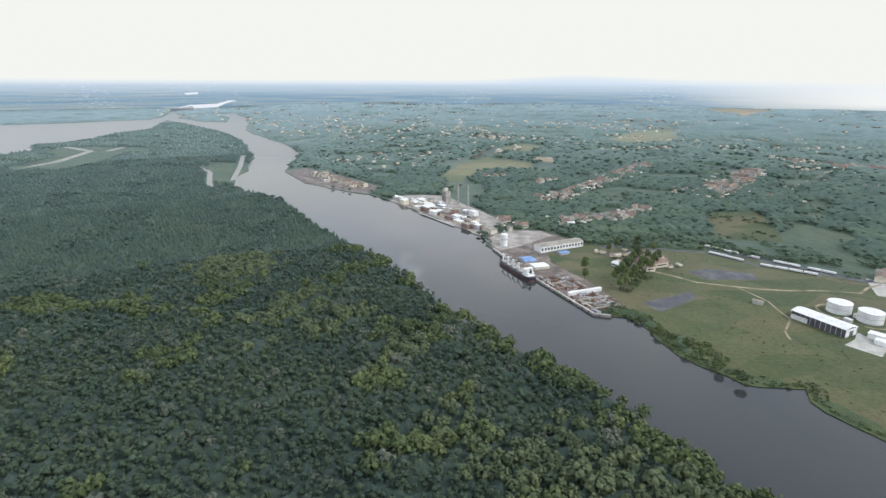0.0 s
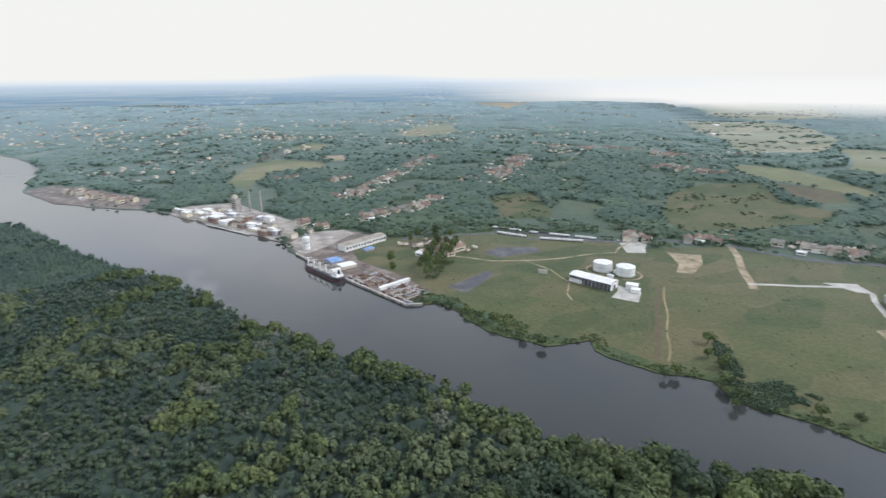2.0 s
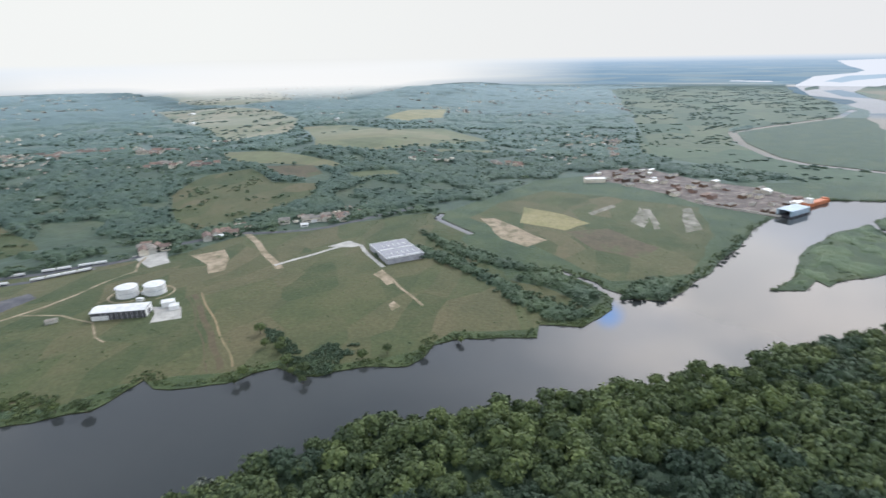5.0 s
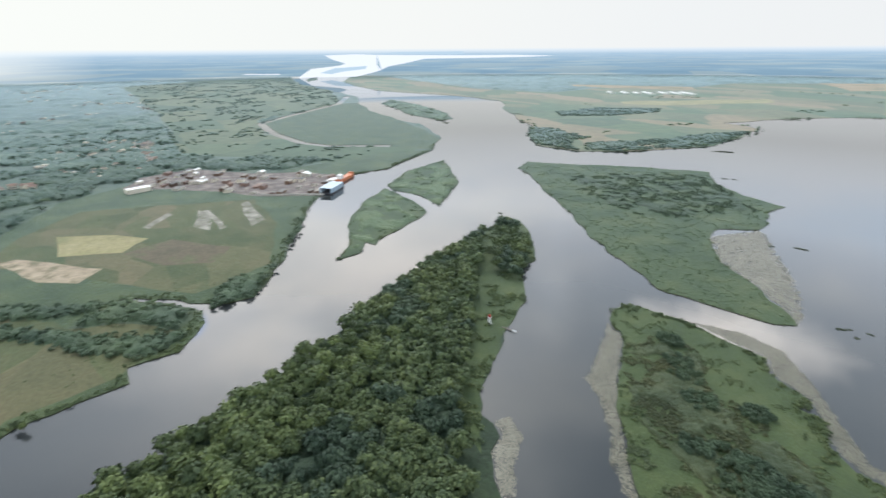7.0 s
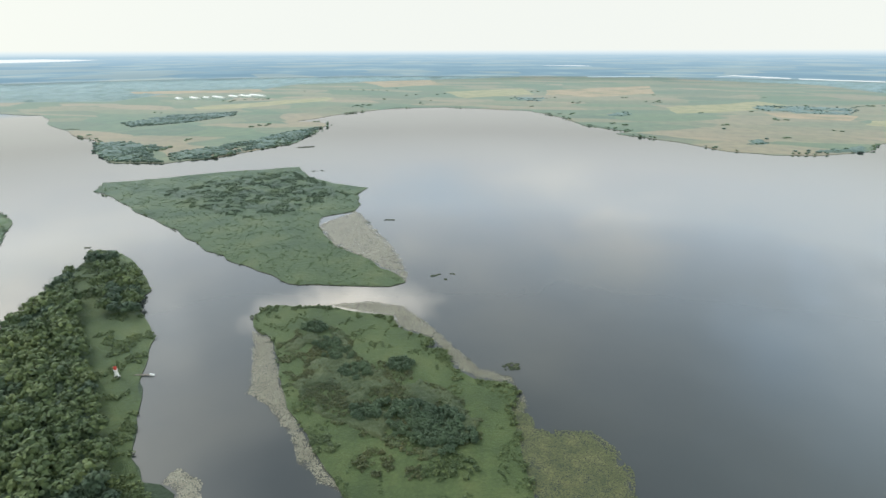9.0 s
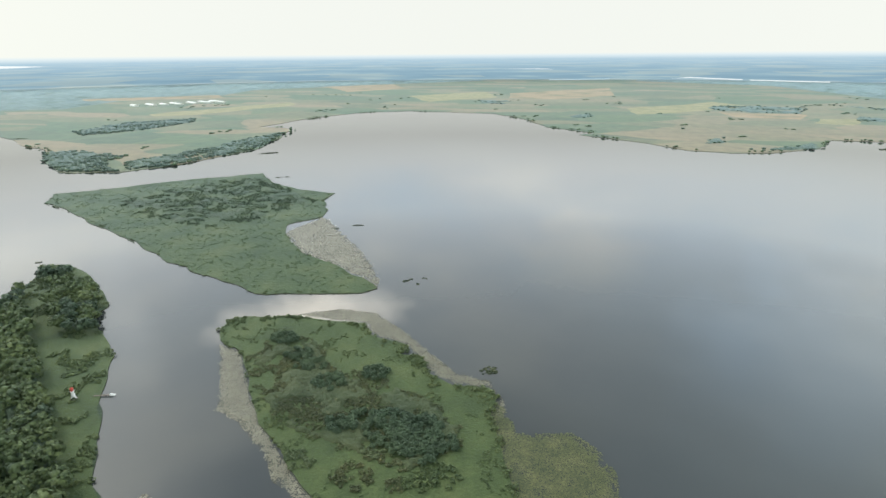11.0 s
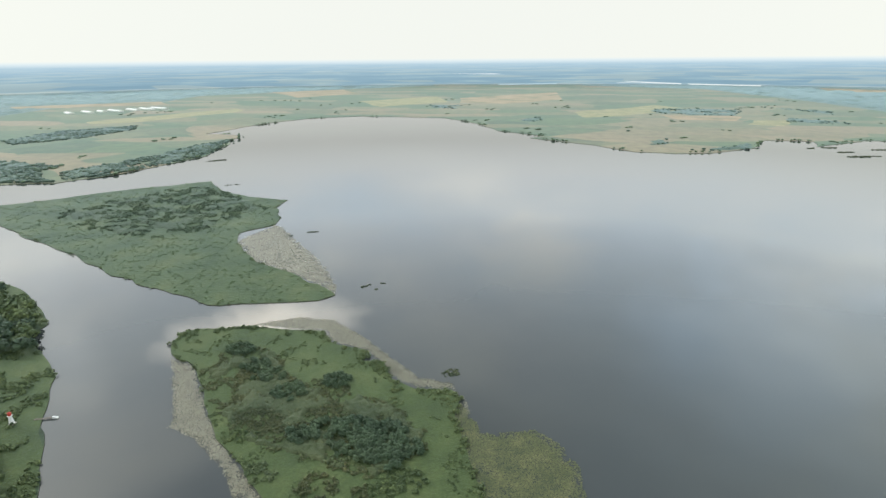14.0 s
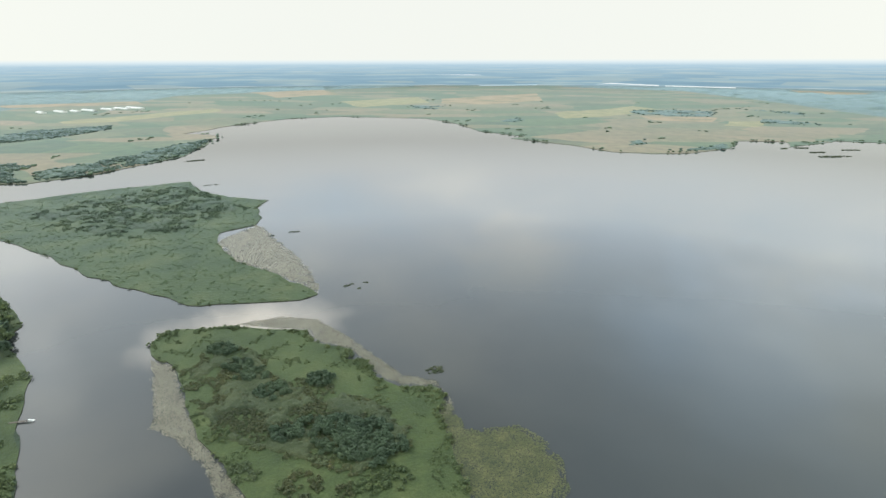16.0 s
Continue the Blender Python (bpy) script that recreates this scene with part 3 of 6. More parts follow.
def build_backdrop():
    """A glowing ring painted as the hazy land beyond the rim, up to the horizon, with the wide water far downstream."""
    m = bpy.data.materials.new("far_haze")
    t = tree_of(m)
    where = node(t, "TexCoord").outputs["Object"]
    s = node(t, "SeparateXYZ", Vector=where)
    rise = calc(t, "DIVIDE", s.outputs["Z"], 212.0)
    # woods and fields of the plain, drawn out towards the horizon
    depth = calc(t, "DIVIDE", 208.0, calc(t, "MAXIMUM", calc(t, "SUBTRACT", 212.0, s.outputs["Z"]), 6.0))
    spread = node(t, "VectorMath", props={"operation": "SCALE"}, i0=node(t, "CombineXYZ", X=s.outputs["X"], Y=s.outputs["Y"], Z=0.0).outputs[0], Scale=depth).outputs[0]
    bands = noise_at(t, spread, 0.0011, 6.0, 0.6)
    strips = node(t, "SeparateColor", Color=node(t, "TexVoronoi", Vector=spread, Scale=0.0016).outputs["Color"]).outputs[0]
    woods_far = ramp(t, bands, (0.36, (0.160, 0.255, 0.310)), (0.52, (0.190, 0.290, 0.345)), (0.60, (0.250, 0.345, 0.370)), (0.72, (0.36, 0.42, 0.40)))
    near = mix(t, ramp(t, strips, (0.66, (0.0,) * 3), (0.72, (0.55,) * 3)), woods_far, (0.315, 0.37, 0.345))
    # paler towards the horizon: haze put into the emission
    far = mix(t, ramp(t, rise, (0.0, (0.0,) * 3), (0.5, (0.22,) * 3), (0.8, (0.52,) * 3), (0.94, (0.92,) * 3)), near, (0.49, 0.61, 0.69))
    # white glare round one bearing, also put into the emission
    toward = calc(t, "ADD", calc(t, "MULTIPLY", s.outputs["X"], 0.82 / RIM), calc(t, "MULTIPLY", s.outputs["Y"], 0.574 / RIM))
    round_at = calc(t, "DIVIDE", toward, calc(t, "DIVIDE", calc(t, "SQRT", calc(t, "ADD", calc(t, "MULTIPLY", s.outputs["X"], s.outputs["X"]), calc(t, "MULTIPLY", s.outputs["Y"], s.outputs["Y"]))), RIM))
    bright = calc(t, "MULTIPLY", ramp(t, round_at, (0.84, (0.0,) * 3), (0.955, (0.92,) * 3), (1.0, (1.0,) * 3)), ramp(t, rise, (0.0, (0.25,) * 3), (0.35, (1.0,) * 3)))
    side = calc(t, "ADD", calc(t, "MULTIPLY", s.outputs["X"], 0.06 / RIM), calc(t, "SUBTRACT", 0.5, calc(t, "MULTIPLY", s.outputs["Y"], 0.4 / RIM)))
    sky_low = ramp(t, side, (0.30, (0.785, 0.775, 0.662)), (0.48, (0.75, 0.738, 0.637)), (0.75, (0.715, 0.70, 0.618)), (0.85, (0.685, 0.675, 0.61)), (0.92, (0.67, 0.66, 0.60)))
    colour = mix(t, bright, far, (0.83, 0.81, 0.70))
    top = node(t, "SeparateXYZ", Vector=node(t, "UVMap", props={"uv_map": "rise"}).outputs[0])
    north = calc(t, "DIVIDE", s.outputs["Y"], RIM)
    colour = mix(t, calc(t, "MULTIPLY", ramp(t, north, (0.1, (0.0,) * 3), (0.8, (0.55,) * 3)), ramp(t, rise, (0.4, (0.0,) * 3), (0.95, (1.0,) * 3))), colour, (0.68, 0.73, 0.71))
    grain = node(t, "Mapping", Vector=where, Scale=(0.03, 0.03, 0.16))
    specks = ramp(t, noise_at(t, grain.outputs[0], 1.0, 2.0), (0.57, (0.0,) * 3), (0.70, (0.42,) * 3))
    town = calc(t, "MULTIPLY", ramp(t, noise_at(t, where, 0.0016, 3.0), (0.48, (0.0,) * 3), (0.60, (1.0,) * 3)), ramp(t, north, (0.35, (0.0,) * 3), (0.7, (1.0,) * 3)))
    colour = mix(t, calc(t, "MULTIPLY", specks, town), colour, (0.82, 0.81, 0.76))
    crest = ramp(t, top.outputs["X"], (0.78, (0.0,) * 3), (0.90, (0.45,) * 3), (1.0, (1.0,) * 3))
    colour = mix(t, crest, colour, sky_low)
    # the foot of the haze is thin and uneven
    foot = calc(t, "ADD", s.outputs["Z"], calc(t, "MULTIPLY", calc(t, "SUBTRACT", noise_at(t, where, 0.004, 4.0), 0.5), 14.0))
    thick = ramp(t, calc(t, "DIVIDE", calc(t, "SUBTRACT", foot, top.outputs["Y"]), calc(t, "ADD", calc(t, "MULTIPLY", top.outputs["Y"], 1.3), 16.0)), (0.0, (0.0,) * 3), (1.0, (1.0,) * 3))
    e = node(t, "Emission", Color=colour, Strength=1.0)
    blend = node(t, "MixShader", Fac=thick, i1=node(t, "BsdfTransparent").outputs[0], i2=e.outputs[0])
    t.links.new(blend.outputs[0], node(t, "OutputMaterial").inputs["Surface"])
    slots = [m]
    # flat glowing colours: sky reflection painted as far water, haze as far isles
    for name, tone in (("far_water_glow", (0.72, 0.74, 0.72)), ("far_isle_glow", (0.42, 0.53, 0.58))):
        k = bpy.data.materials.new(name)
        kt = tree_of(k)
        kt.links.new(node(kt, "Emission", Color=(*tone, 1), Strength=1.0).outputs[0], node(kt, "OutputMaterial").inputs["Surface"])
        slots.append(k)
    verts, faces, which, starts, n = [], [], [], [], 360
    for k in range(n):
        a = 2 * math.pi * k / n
        # the glowing haze wall stands nearer here, added to whiten the hills like glare
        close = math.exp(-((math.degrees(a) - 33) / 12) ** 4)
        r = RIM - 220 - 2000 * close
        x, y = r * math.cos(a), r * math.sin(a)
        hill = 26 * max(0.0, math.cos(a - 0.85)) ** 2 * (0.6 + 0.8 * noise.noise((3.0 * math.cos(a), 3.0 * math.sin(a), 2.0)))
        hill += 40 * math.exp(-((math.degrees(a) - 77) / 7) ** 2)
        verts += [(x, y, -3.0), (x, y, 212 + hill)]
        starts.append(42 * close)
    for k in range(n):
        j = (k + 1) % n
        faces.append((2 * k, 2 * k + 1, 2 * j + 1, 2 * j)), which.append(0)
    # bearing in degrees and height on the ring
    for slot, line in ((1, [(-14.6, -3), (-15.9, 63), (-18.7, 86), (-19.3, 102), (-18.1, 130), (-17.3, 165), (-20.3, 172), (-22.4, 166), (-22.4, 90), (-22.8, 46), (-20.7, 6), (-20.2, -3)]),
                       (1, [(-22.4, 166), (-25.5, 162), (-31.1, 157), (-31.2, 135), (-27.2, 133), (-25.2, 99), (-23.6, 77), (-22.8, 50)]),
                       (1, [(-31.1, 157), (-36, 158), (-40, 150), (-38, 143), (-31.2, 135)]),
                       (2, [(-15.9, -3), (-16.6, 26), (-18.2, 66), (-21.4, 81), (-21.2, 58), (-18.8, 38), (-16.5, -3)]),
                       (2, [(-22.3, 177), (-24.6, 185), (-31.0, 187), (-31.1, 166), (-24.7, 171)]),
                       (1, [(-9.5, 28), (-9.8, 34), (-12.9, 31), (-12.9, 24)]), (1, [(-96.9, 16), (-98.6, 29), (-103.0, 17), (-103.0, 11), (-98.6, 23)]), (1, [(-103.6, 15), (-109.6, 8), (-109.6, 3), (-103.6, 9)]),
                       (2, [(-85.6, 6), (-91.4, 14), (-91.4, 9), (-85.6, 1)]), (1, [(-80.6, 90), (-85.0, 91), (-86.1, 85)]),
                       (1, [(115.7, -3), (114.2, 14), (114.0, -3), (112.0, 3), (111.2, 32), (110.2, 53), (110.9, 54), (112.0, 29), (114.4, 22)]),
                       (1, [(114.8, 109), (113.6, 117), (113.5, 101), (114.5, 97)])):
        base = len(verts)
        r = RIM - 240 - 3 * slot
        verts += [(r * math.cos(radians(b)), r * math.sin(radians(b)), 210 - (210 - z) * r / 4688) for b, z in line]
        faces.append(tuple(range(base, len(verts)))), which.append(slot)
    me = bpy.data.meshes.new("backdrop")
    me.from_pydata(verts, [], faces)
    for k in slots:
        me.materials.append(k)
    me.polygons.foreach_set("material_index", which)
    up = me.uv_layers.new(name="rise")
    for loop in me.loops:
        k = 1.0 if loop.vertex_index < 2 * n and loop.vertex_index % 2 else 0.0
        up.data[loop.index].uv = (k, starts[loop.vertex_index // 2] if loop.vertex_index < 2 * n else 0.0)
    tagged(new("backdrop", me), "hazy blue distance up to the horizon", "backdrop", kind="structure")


build_backdrop()

# ---- trees, bushes and woods ----
GOLD = (1 + 5 ** 0.5) / 2
ICO = np.array([(-1, GOLD, 0), (1, GOLD, 0), (-1, -GOLD, 0), (1, -GOLD, 0), (0, -1, GOLD), (0, 1, GOLD), (0, -1, -GOLD), (0, 1, -GOLD),
                (GOLD, 0, -1), (GOLD, 0, 1), (-GOLD, 0, -1), (-GOLD, 0, 1)]) / math.hypot(1, GOLD)
ICO_FACES = np.array([(0, 11, 5), (0, 5, 1), (0, 1, 7), (0, 7, 10), (0, 10, 11), (1, 5, 9), (5, 11, 4), (11, 10, 2), (10, 7, 6), (7, 1, 8),
                      (3, 9, 4), (3, 4, 2), (3, 2, 6), (3, 6, 8), (3, 8, 9), (4, 9, 5), (2, 4, 11), (6, 2, 10), (8, 6, 7), (9, 8, 1)])


def clump(rng, lumps, low, wide, high, size):
    """Leaf clumps set round an upright oval crown; radius 1, base at low, top at high."""
    verts, faces = [], []
    for k in range(lumps):
        turn, rise = k * 2.4 + rng.uniform(-0.4, 0.4), 1 - (k + 0.5) / lumps * 1.55
        flat = math.sqrt(max(0.0, 1 - rise * rise)) if rise > -1 else 0
        reach = rng.uniform(0.62, 0.92) * wide
        at = np.array((math.cos(turn) * flat * reach, math.sin(turn) * flat * reach, (low + high) / 2 + rise * (high - low) / 2 * 0.82))
        body = ICO * rng.uniform(0.72, 1.28, (12, 1)) * np.array((1, 1, 0.85)) * size * rng.uniform(0.75, 1.2)
        spin = rng.uniform(0, 6.28)
        c, s = math.cos(spin), math.sin(spin)
        body = body @ np.array(((c, s, 0), (-s, c, 0), (0, 0, 1)))
        verts.append(body + at), faces.append(ICO_FACES + 12 * k)
    return np.concatenate(verts), np.concatenate(faces)


def leafy(rng, lumps, leaves_on, low, wide, high, size, leaf):
    """A crown: a few inner masses and many small sprays of leaves over them, turned mostly outwards."""
    v, f = clump(rng, lumps, low, wide * 0.92, high * 0.95, size)
    centre = np.array((0, 0, low + (high - low) * 0.4))
    k = np.arange(leaves_on)
    rise = 1 - (k + 0.5) / leaves_on * 1.6
    turn = k * 2.39996 + rng.uniform(-0.5, 0.5, leaves_on)
    ring = np.sqrt(np.maximum(0, 1 - rise ** 2))
    out = np.column_stack((np.cos(turn) * ring, np.sin(turn) * ring, rise))
    swell = 0.90 + 0.16 * np.sin(3 * turn + 5 * rise + rng.uniform(0, 6)) + rng.uniform(-0.14, 0.2, leaves_on)
    at = out * np.array((wide, wide, (high - low) * 0.5)) * swell[:, None] + np.array((0, 0, (low + high) / 2))
    way = out + rng.normal(0, 0.55, out.shape) + np.array((0, 0, 0.25))
    way /= np.linalg.norm(way, axis=1)[:, None]
    u = np.cross(way, rng.normal(0, 1, out.shape))
    u /= np.linalg.norm(u, axis=1)[:, None]
    w = np.cross(way, u)
    s = leaf * rng.uniform(0.6, 1.3, (leaves_on, 1))
    quad = np.stack((at - u * s, at - w * s * 0.7, at + u * s, at + w * s * 0.7), 1).reshape(-1, 3)
    base = len(v) + 4 * k[:, None]
    return np.concatenate((v, quad)), np.concatenate((f, base + np.array((0, 1, 2)), base + np.array((0, 2, 3))))


seeds = np.random.default_rng(11)
BROAD = [leafy(seeds, 15, 190, 0.2, 1.0, 1.75, 0.31, 0.21) for _ in range(7)]      # full crowns near the eye
ROUND = [leafy(seeds, 6, 76, 0.1, 1.0, 1.7, 0.42, 0.27) for _ in range(9)]
SPIRE = [leafy(seeds, 2, 20, 0.0, 0.72, 2.5, 0.55, 0.30) for _ in range(9)]
TUFT = [clump(seeds, 3, 0.0, 0.8, 1.6, 0.7) for _ in range(9)]
HILL = [leafy(seeds, 2, 22, 0.0, 0.95, 1.5, 0.62, 0.32) for _ in range(9)]
SHRUB = [leafy(seeds, 2, 24, -0.2, 1.0, 1.0, 0.5, 0.32) for _ in range(8)]
FARWOOD = [clump(seeds, 2, -0.1, 0.7, 1.1, 0.85) for _ in range(10)]


def spike(rng):
    """A young pointed crown seen from far off: two ragged skirts."""
    v, f = [], []
    for low, high, wide in ((0.0, 1.7, 1.0), (0.9, 2.7, 0.68)):
        k = len(v)
        v += [(wide * rng.uniform(0.7, 1.15) * math.cos(a), wide * rng.uniform(0.7, 1.15) * math.sin(a), low + rng.uniform(-0.15, 0.2)) for a in (j * 1.0472 for j in range(6))]
        v.append((rng.uniform(-0.12, 0.12), rng.uniform(-0.12, 0.12), high * rng.uniform(0.9, 1.1)))
        f += [(k + j, k + (j + 1) % 6, k + 6) for j in range(6)]
    return np.array(v), np.array(f)


SPIKE = [spike(seeds) for _ in range(10)]
DOME = [clump(seeds, 1, 0.0, 0.3, 1.5, 1.0) for _ in range(12)]


def sheet(name, shapes, spots, material, label, category):
    """Many crowns joined into one mesh; spots: x, y, z, radius, height factor."""
    rng = np.random.default_rng(len(spots) + 3)
    vs, fs, n = [], [], 0
    for x, y, z, r, k in spots:
        v, f = shapes[rng.integers(len(shapes))]
        a = rng.uniform(0, 6.28)
        c, s = math.cos(a) * r, math.sin(a) * r
        vs.append(np.column_stack((v[:, 0] * c - v[:, 1] * s + x, v[:, 0] * s + v[:, 1] * c + y, v[:, 2] * r * k + z)))
        fs.append(f + n)
        n += len(v)
    if not vs:
        return None
    v, f = np.concatenate(vs), np.concatenate(fs)
    me = bpy.data.meshes.new(name)
    me.vertices.add(len(v)), me.loops.add(f.size), me.polygons.add(len(f))
    me.vertices.foreach_set("co", v.ravel()), me.loops.foreach_set("vertex_index", f.ravel())
    me.polygons.foreach_set("loop_start", np.arange(0, f.size, 3))
    if shapes is TUFT or shapes is FARWOOD:
        me.polygons.foreach_set("use_smooth", np.ones(len(f), bool))
    me.materials.append(material)
    me.update(calc_edges=True)
    return tagged(new(name, me), label, category, kind="stuff")


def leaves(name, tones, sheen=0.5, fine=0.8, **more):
    # this sheen lightens shaded leaves and puts bluish haze over far ones
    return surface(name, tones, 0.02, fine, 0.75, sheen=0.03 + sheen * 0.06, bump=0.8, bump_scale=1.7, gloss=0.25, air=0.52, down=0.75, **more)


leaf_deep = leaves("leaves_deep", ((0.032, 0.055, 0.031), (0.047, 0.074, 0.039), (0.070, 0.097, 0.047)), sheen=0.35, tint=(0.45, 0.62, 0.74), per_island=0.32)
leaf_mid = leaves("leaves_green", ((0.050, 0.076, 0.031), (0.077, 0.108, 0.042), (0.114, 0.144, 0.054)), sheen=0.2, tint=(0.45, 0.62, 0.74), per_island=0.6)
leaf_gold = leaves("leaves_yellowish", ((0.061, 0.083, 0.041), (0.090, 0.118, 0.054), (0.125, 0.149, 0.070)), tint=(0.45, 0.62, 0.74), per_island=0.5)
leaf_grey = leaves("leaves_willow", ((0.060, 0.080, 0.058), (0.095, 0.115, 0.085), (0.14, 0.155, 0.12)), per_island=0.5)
# three steps bluer and paler for farther woods: haze put into the leaf colour
leaf_haze_blue = leaves("leaves_haze_blue", ((0.034, 0.060, 0.045), (0.048, 0.078, 0.054), (0.066, 0.096, 0.062)), sheen=0.28, per_island=0.3, fine=0.25)
leaf_haze_far = leaves("leaves_haze_far", ((0.049, 0.084, 0.057), (0.062, 0.100, 0.063), (0.084, 0.121, 0.070)), sheen=0.6, per_island=0.2, fine=0.07)
leaf_haze_pale = leaves("leaves_haze_pale", ((0.048, 0.084, 0.063), (0.060, 0.099, 0.071), (0.081, 0.120, 0.078)), sheen=0.6, tint=(0.46, 0.62, 0.74), per_island=0.1, fine=0.05)
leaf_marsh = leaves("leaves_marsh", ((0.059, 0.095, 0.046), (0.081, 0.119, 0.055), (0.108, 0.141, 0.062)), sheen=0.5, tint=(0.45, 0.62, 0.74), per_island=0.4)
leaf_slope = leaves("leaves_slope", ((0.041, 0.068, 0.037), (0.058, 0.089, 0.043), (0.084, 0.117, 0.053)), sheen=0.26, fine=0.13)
# leaf_slope made bluer for farther hills, as painted haze
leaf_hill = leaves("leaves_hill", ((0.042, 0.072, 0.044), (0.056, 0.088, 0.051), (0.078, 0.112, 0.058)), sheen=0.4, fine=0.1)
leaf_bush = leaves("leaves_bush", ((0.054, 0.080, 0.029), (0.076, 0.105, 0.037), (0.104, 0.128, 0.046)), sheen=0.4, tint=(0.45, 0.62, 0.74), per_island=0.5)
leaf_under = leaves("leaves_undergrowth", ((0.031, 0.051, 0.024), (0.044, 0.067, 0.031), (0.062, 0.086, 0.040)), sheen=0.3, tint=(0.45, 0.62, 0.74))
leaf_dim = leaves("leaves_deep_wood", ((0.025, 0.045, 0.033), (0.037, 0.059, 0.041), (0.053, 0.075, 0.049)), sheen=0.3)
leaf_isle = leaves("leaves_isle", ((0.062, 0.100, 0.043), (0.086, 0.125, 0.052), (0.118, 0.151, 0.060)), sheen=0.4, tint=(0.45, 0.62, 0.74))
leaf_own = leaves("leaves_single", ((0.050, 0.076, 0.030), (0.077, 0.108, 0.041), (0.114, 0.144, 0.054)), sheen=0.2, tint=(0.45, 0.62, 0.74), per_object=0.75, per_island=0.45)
bark = surface("bark", ((0.05, 0.04, 0.03), (0.09, 0.075, 0.06), (0.14, 0.12, 0.10)), 0.4, 3.0)


def cover(px, py):
    """Which ground lies at each of many points: None over water."""
    kind = np.full(np.shape(px), -1)
    table = LAND_MAIN + [m for m, _ in ZONES]
    for k, line in enumerate((WEST, WILD, NORTH, BEYOND, ISLE_E, ISLE_S, ISLE_A, ISLE_B, ISLE_C, ISLE_D, ISLE_UP)):
        kind[inside(px, py, line)] = k
    dry = kind >= 0
    for k, (_, line) in enumerate(ZONES):
        kind[inside(px, py, line) & dry] = len(LAND_MAIN) + k
    for line in CREEKS:
        kind[inside(px, py, line)] = -1
    names = np.array([m.name for m in table] + [""])
    return names[kind]


def scatter(box, step, seed, jitter=0.42):
    """Points about a step apart over a box x0, y0, x1, y1."""
    rng = np.random.default_rng(seed)
    gx, gy = np.meshgrid(np.arange(box[0], box[2], step), np.arange(box[1], box[3], step * 0.87))
    gx = gx + (np.arange(gx.shape[0]) % 2)[:, None] * step / 2
    return (gx + rng.uniform(-jitter, jitter, gx.shape) * step).ravel(), (gy + rng.uniform(-jitter, jitter, gy.shape) * step).ravel()


def patchy(px, py, size, seed=0.0):
    return np.array([noise.fractal((x / size, y / size, seed), 1.0, 2.0, 3) for x, y in zip(px, py)])


def with_ground(px, py, r, k=1.0, lift=0.0):
    return np.column_stack((px, py, height(px, py) + lift, r, np.broadcast_to(k, np.shape(px))))


def trunk_mesh(rng):
    """A tapered trunk with four limbs, for a crown of radius 1 and height 1.75 that starts at 0.25."""
    bm = bmesh.new()

    def taper(a, b, r0, r1):
        a, b = Vector(a), Vector(b)
        turn = (b - a).to_track_quat("Z", "Y").to_matrix()
        rings = [[bm.verts.new(p + turn @ Vector((math.cos(k * math.pi / 3) * r, math.sin(k * math.pi / 3) * r, 0))) for k in range(6)] for p, r in ((a, r0), (b, r1))]
        for k in range(6):
            bm.faces.new((rings[0][k], rings[0][(k + 1) % 6], rings[1][(k + 1) % 6], rings[1][k]))
    taper((0, 0, -0.75), (0.03, 0.02, 0.9), 0.085, 0.04)
    for k in range(4):
        a = k * 1.57 + rng.uniform(-0.4, 0.4)
        taper((0.02, 0.01, 0.15 + 0.15 * k), (0.6 * math.cos(a), 0.6 * math.sin(a), 0.75 + 0.12 * k), 0.035, 0.012)
    me = bpy.data.meshes.new("trunk")
    bm.to_mesh(me), bm.free()
    me.materials.append(bark)
    return me


def canopy(name, box, step, near, most, kind, top, material, label, seed, gap=-9.0, grain=90, rough=(0.35, 1.35)):
    """The closed roof of a far wood: a bumpy sheet that comes down to the ground along its edges."""
    rng = np.random.default_rng(seed)
    gx, gy = np.meshgrid(np.arange(box[0], box[2], step), np.arange(box[1], box[3], step * 0.87))
    gx = gx + (np.arange(gx.shape[0]) % 2)[:, None] * step / 2
    gx, gy = gx + rng.uniform(-0.3, 0.3, gx.shape) * step, gy + rng.uniform(-0.3, 0.3, gx.shape) * step
    far = np.hypot(gx, gy)
    ok = (far > near - 1.5 * step) & (far < most + 1.5 * step)
    ok[ok] = cover(gx[ok], gy[ok]) == kind if isinstance(kind, str) else inside(gx[ok], gy[ok], kind)
    if gap > -9:
        ok[ok] = patchy(gx[ok], gy[ok], grain, 5.0) > gap
    inner = ok.copy()
    for dr, dc in ((0, 1), (0, -1), (1, 0), (-1, 0), (1, 1), (-1, -1), (1, -1), (-1, 1)):
        inner &= np.roll(ok, (dr, dc), (0, 1))
    index = np.full(ok.shape, -1)
    index[ok] = np.arange(ok.sum())
    lift = np.where(inner, top * rng.uniform(*rough, ok.shape), -0.5)
    z = height(gx[ok], gy[ok]) + lift[ok]
    odd = (np.arange(ok.shape[0] - 1) % 2 == 1)[:, None]
    a, b, c, d = index[:-1, :-1], index[:-1, 1:], index[1:, :-1], index[1:, 1:]
    one = np.where(odd[..., None], np.stack((a, d, c), -1), np.stack((a, b, c), -1)).reshape(-1, 3)
    two = np.where(odd[..., None], np.stack((a, b, d), -1), np.stack((b, d, c), -1)).reshape(-1, 3)
    f = np.concatenate((one, two))
    f = f[(f >= 0).all(1)]
    me = bpy.data.meshes.new(name)
    me.vertices.add(len(z)), me.loops.add(f.size), me.polygons.add(len(f))
    me.vertices.foreach_set("co", np.column_stack((gx[ok], gy[ok], z)).ravel())
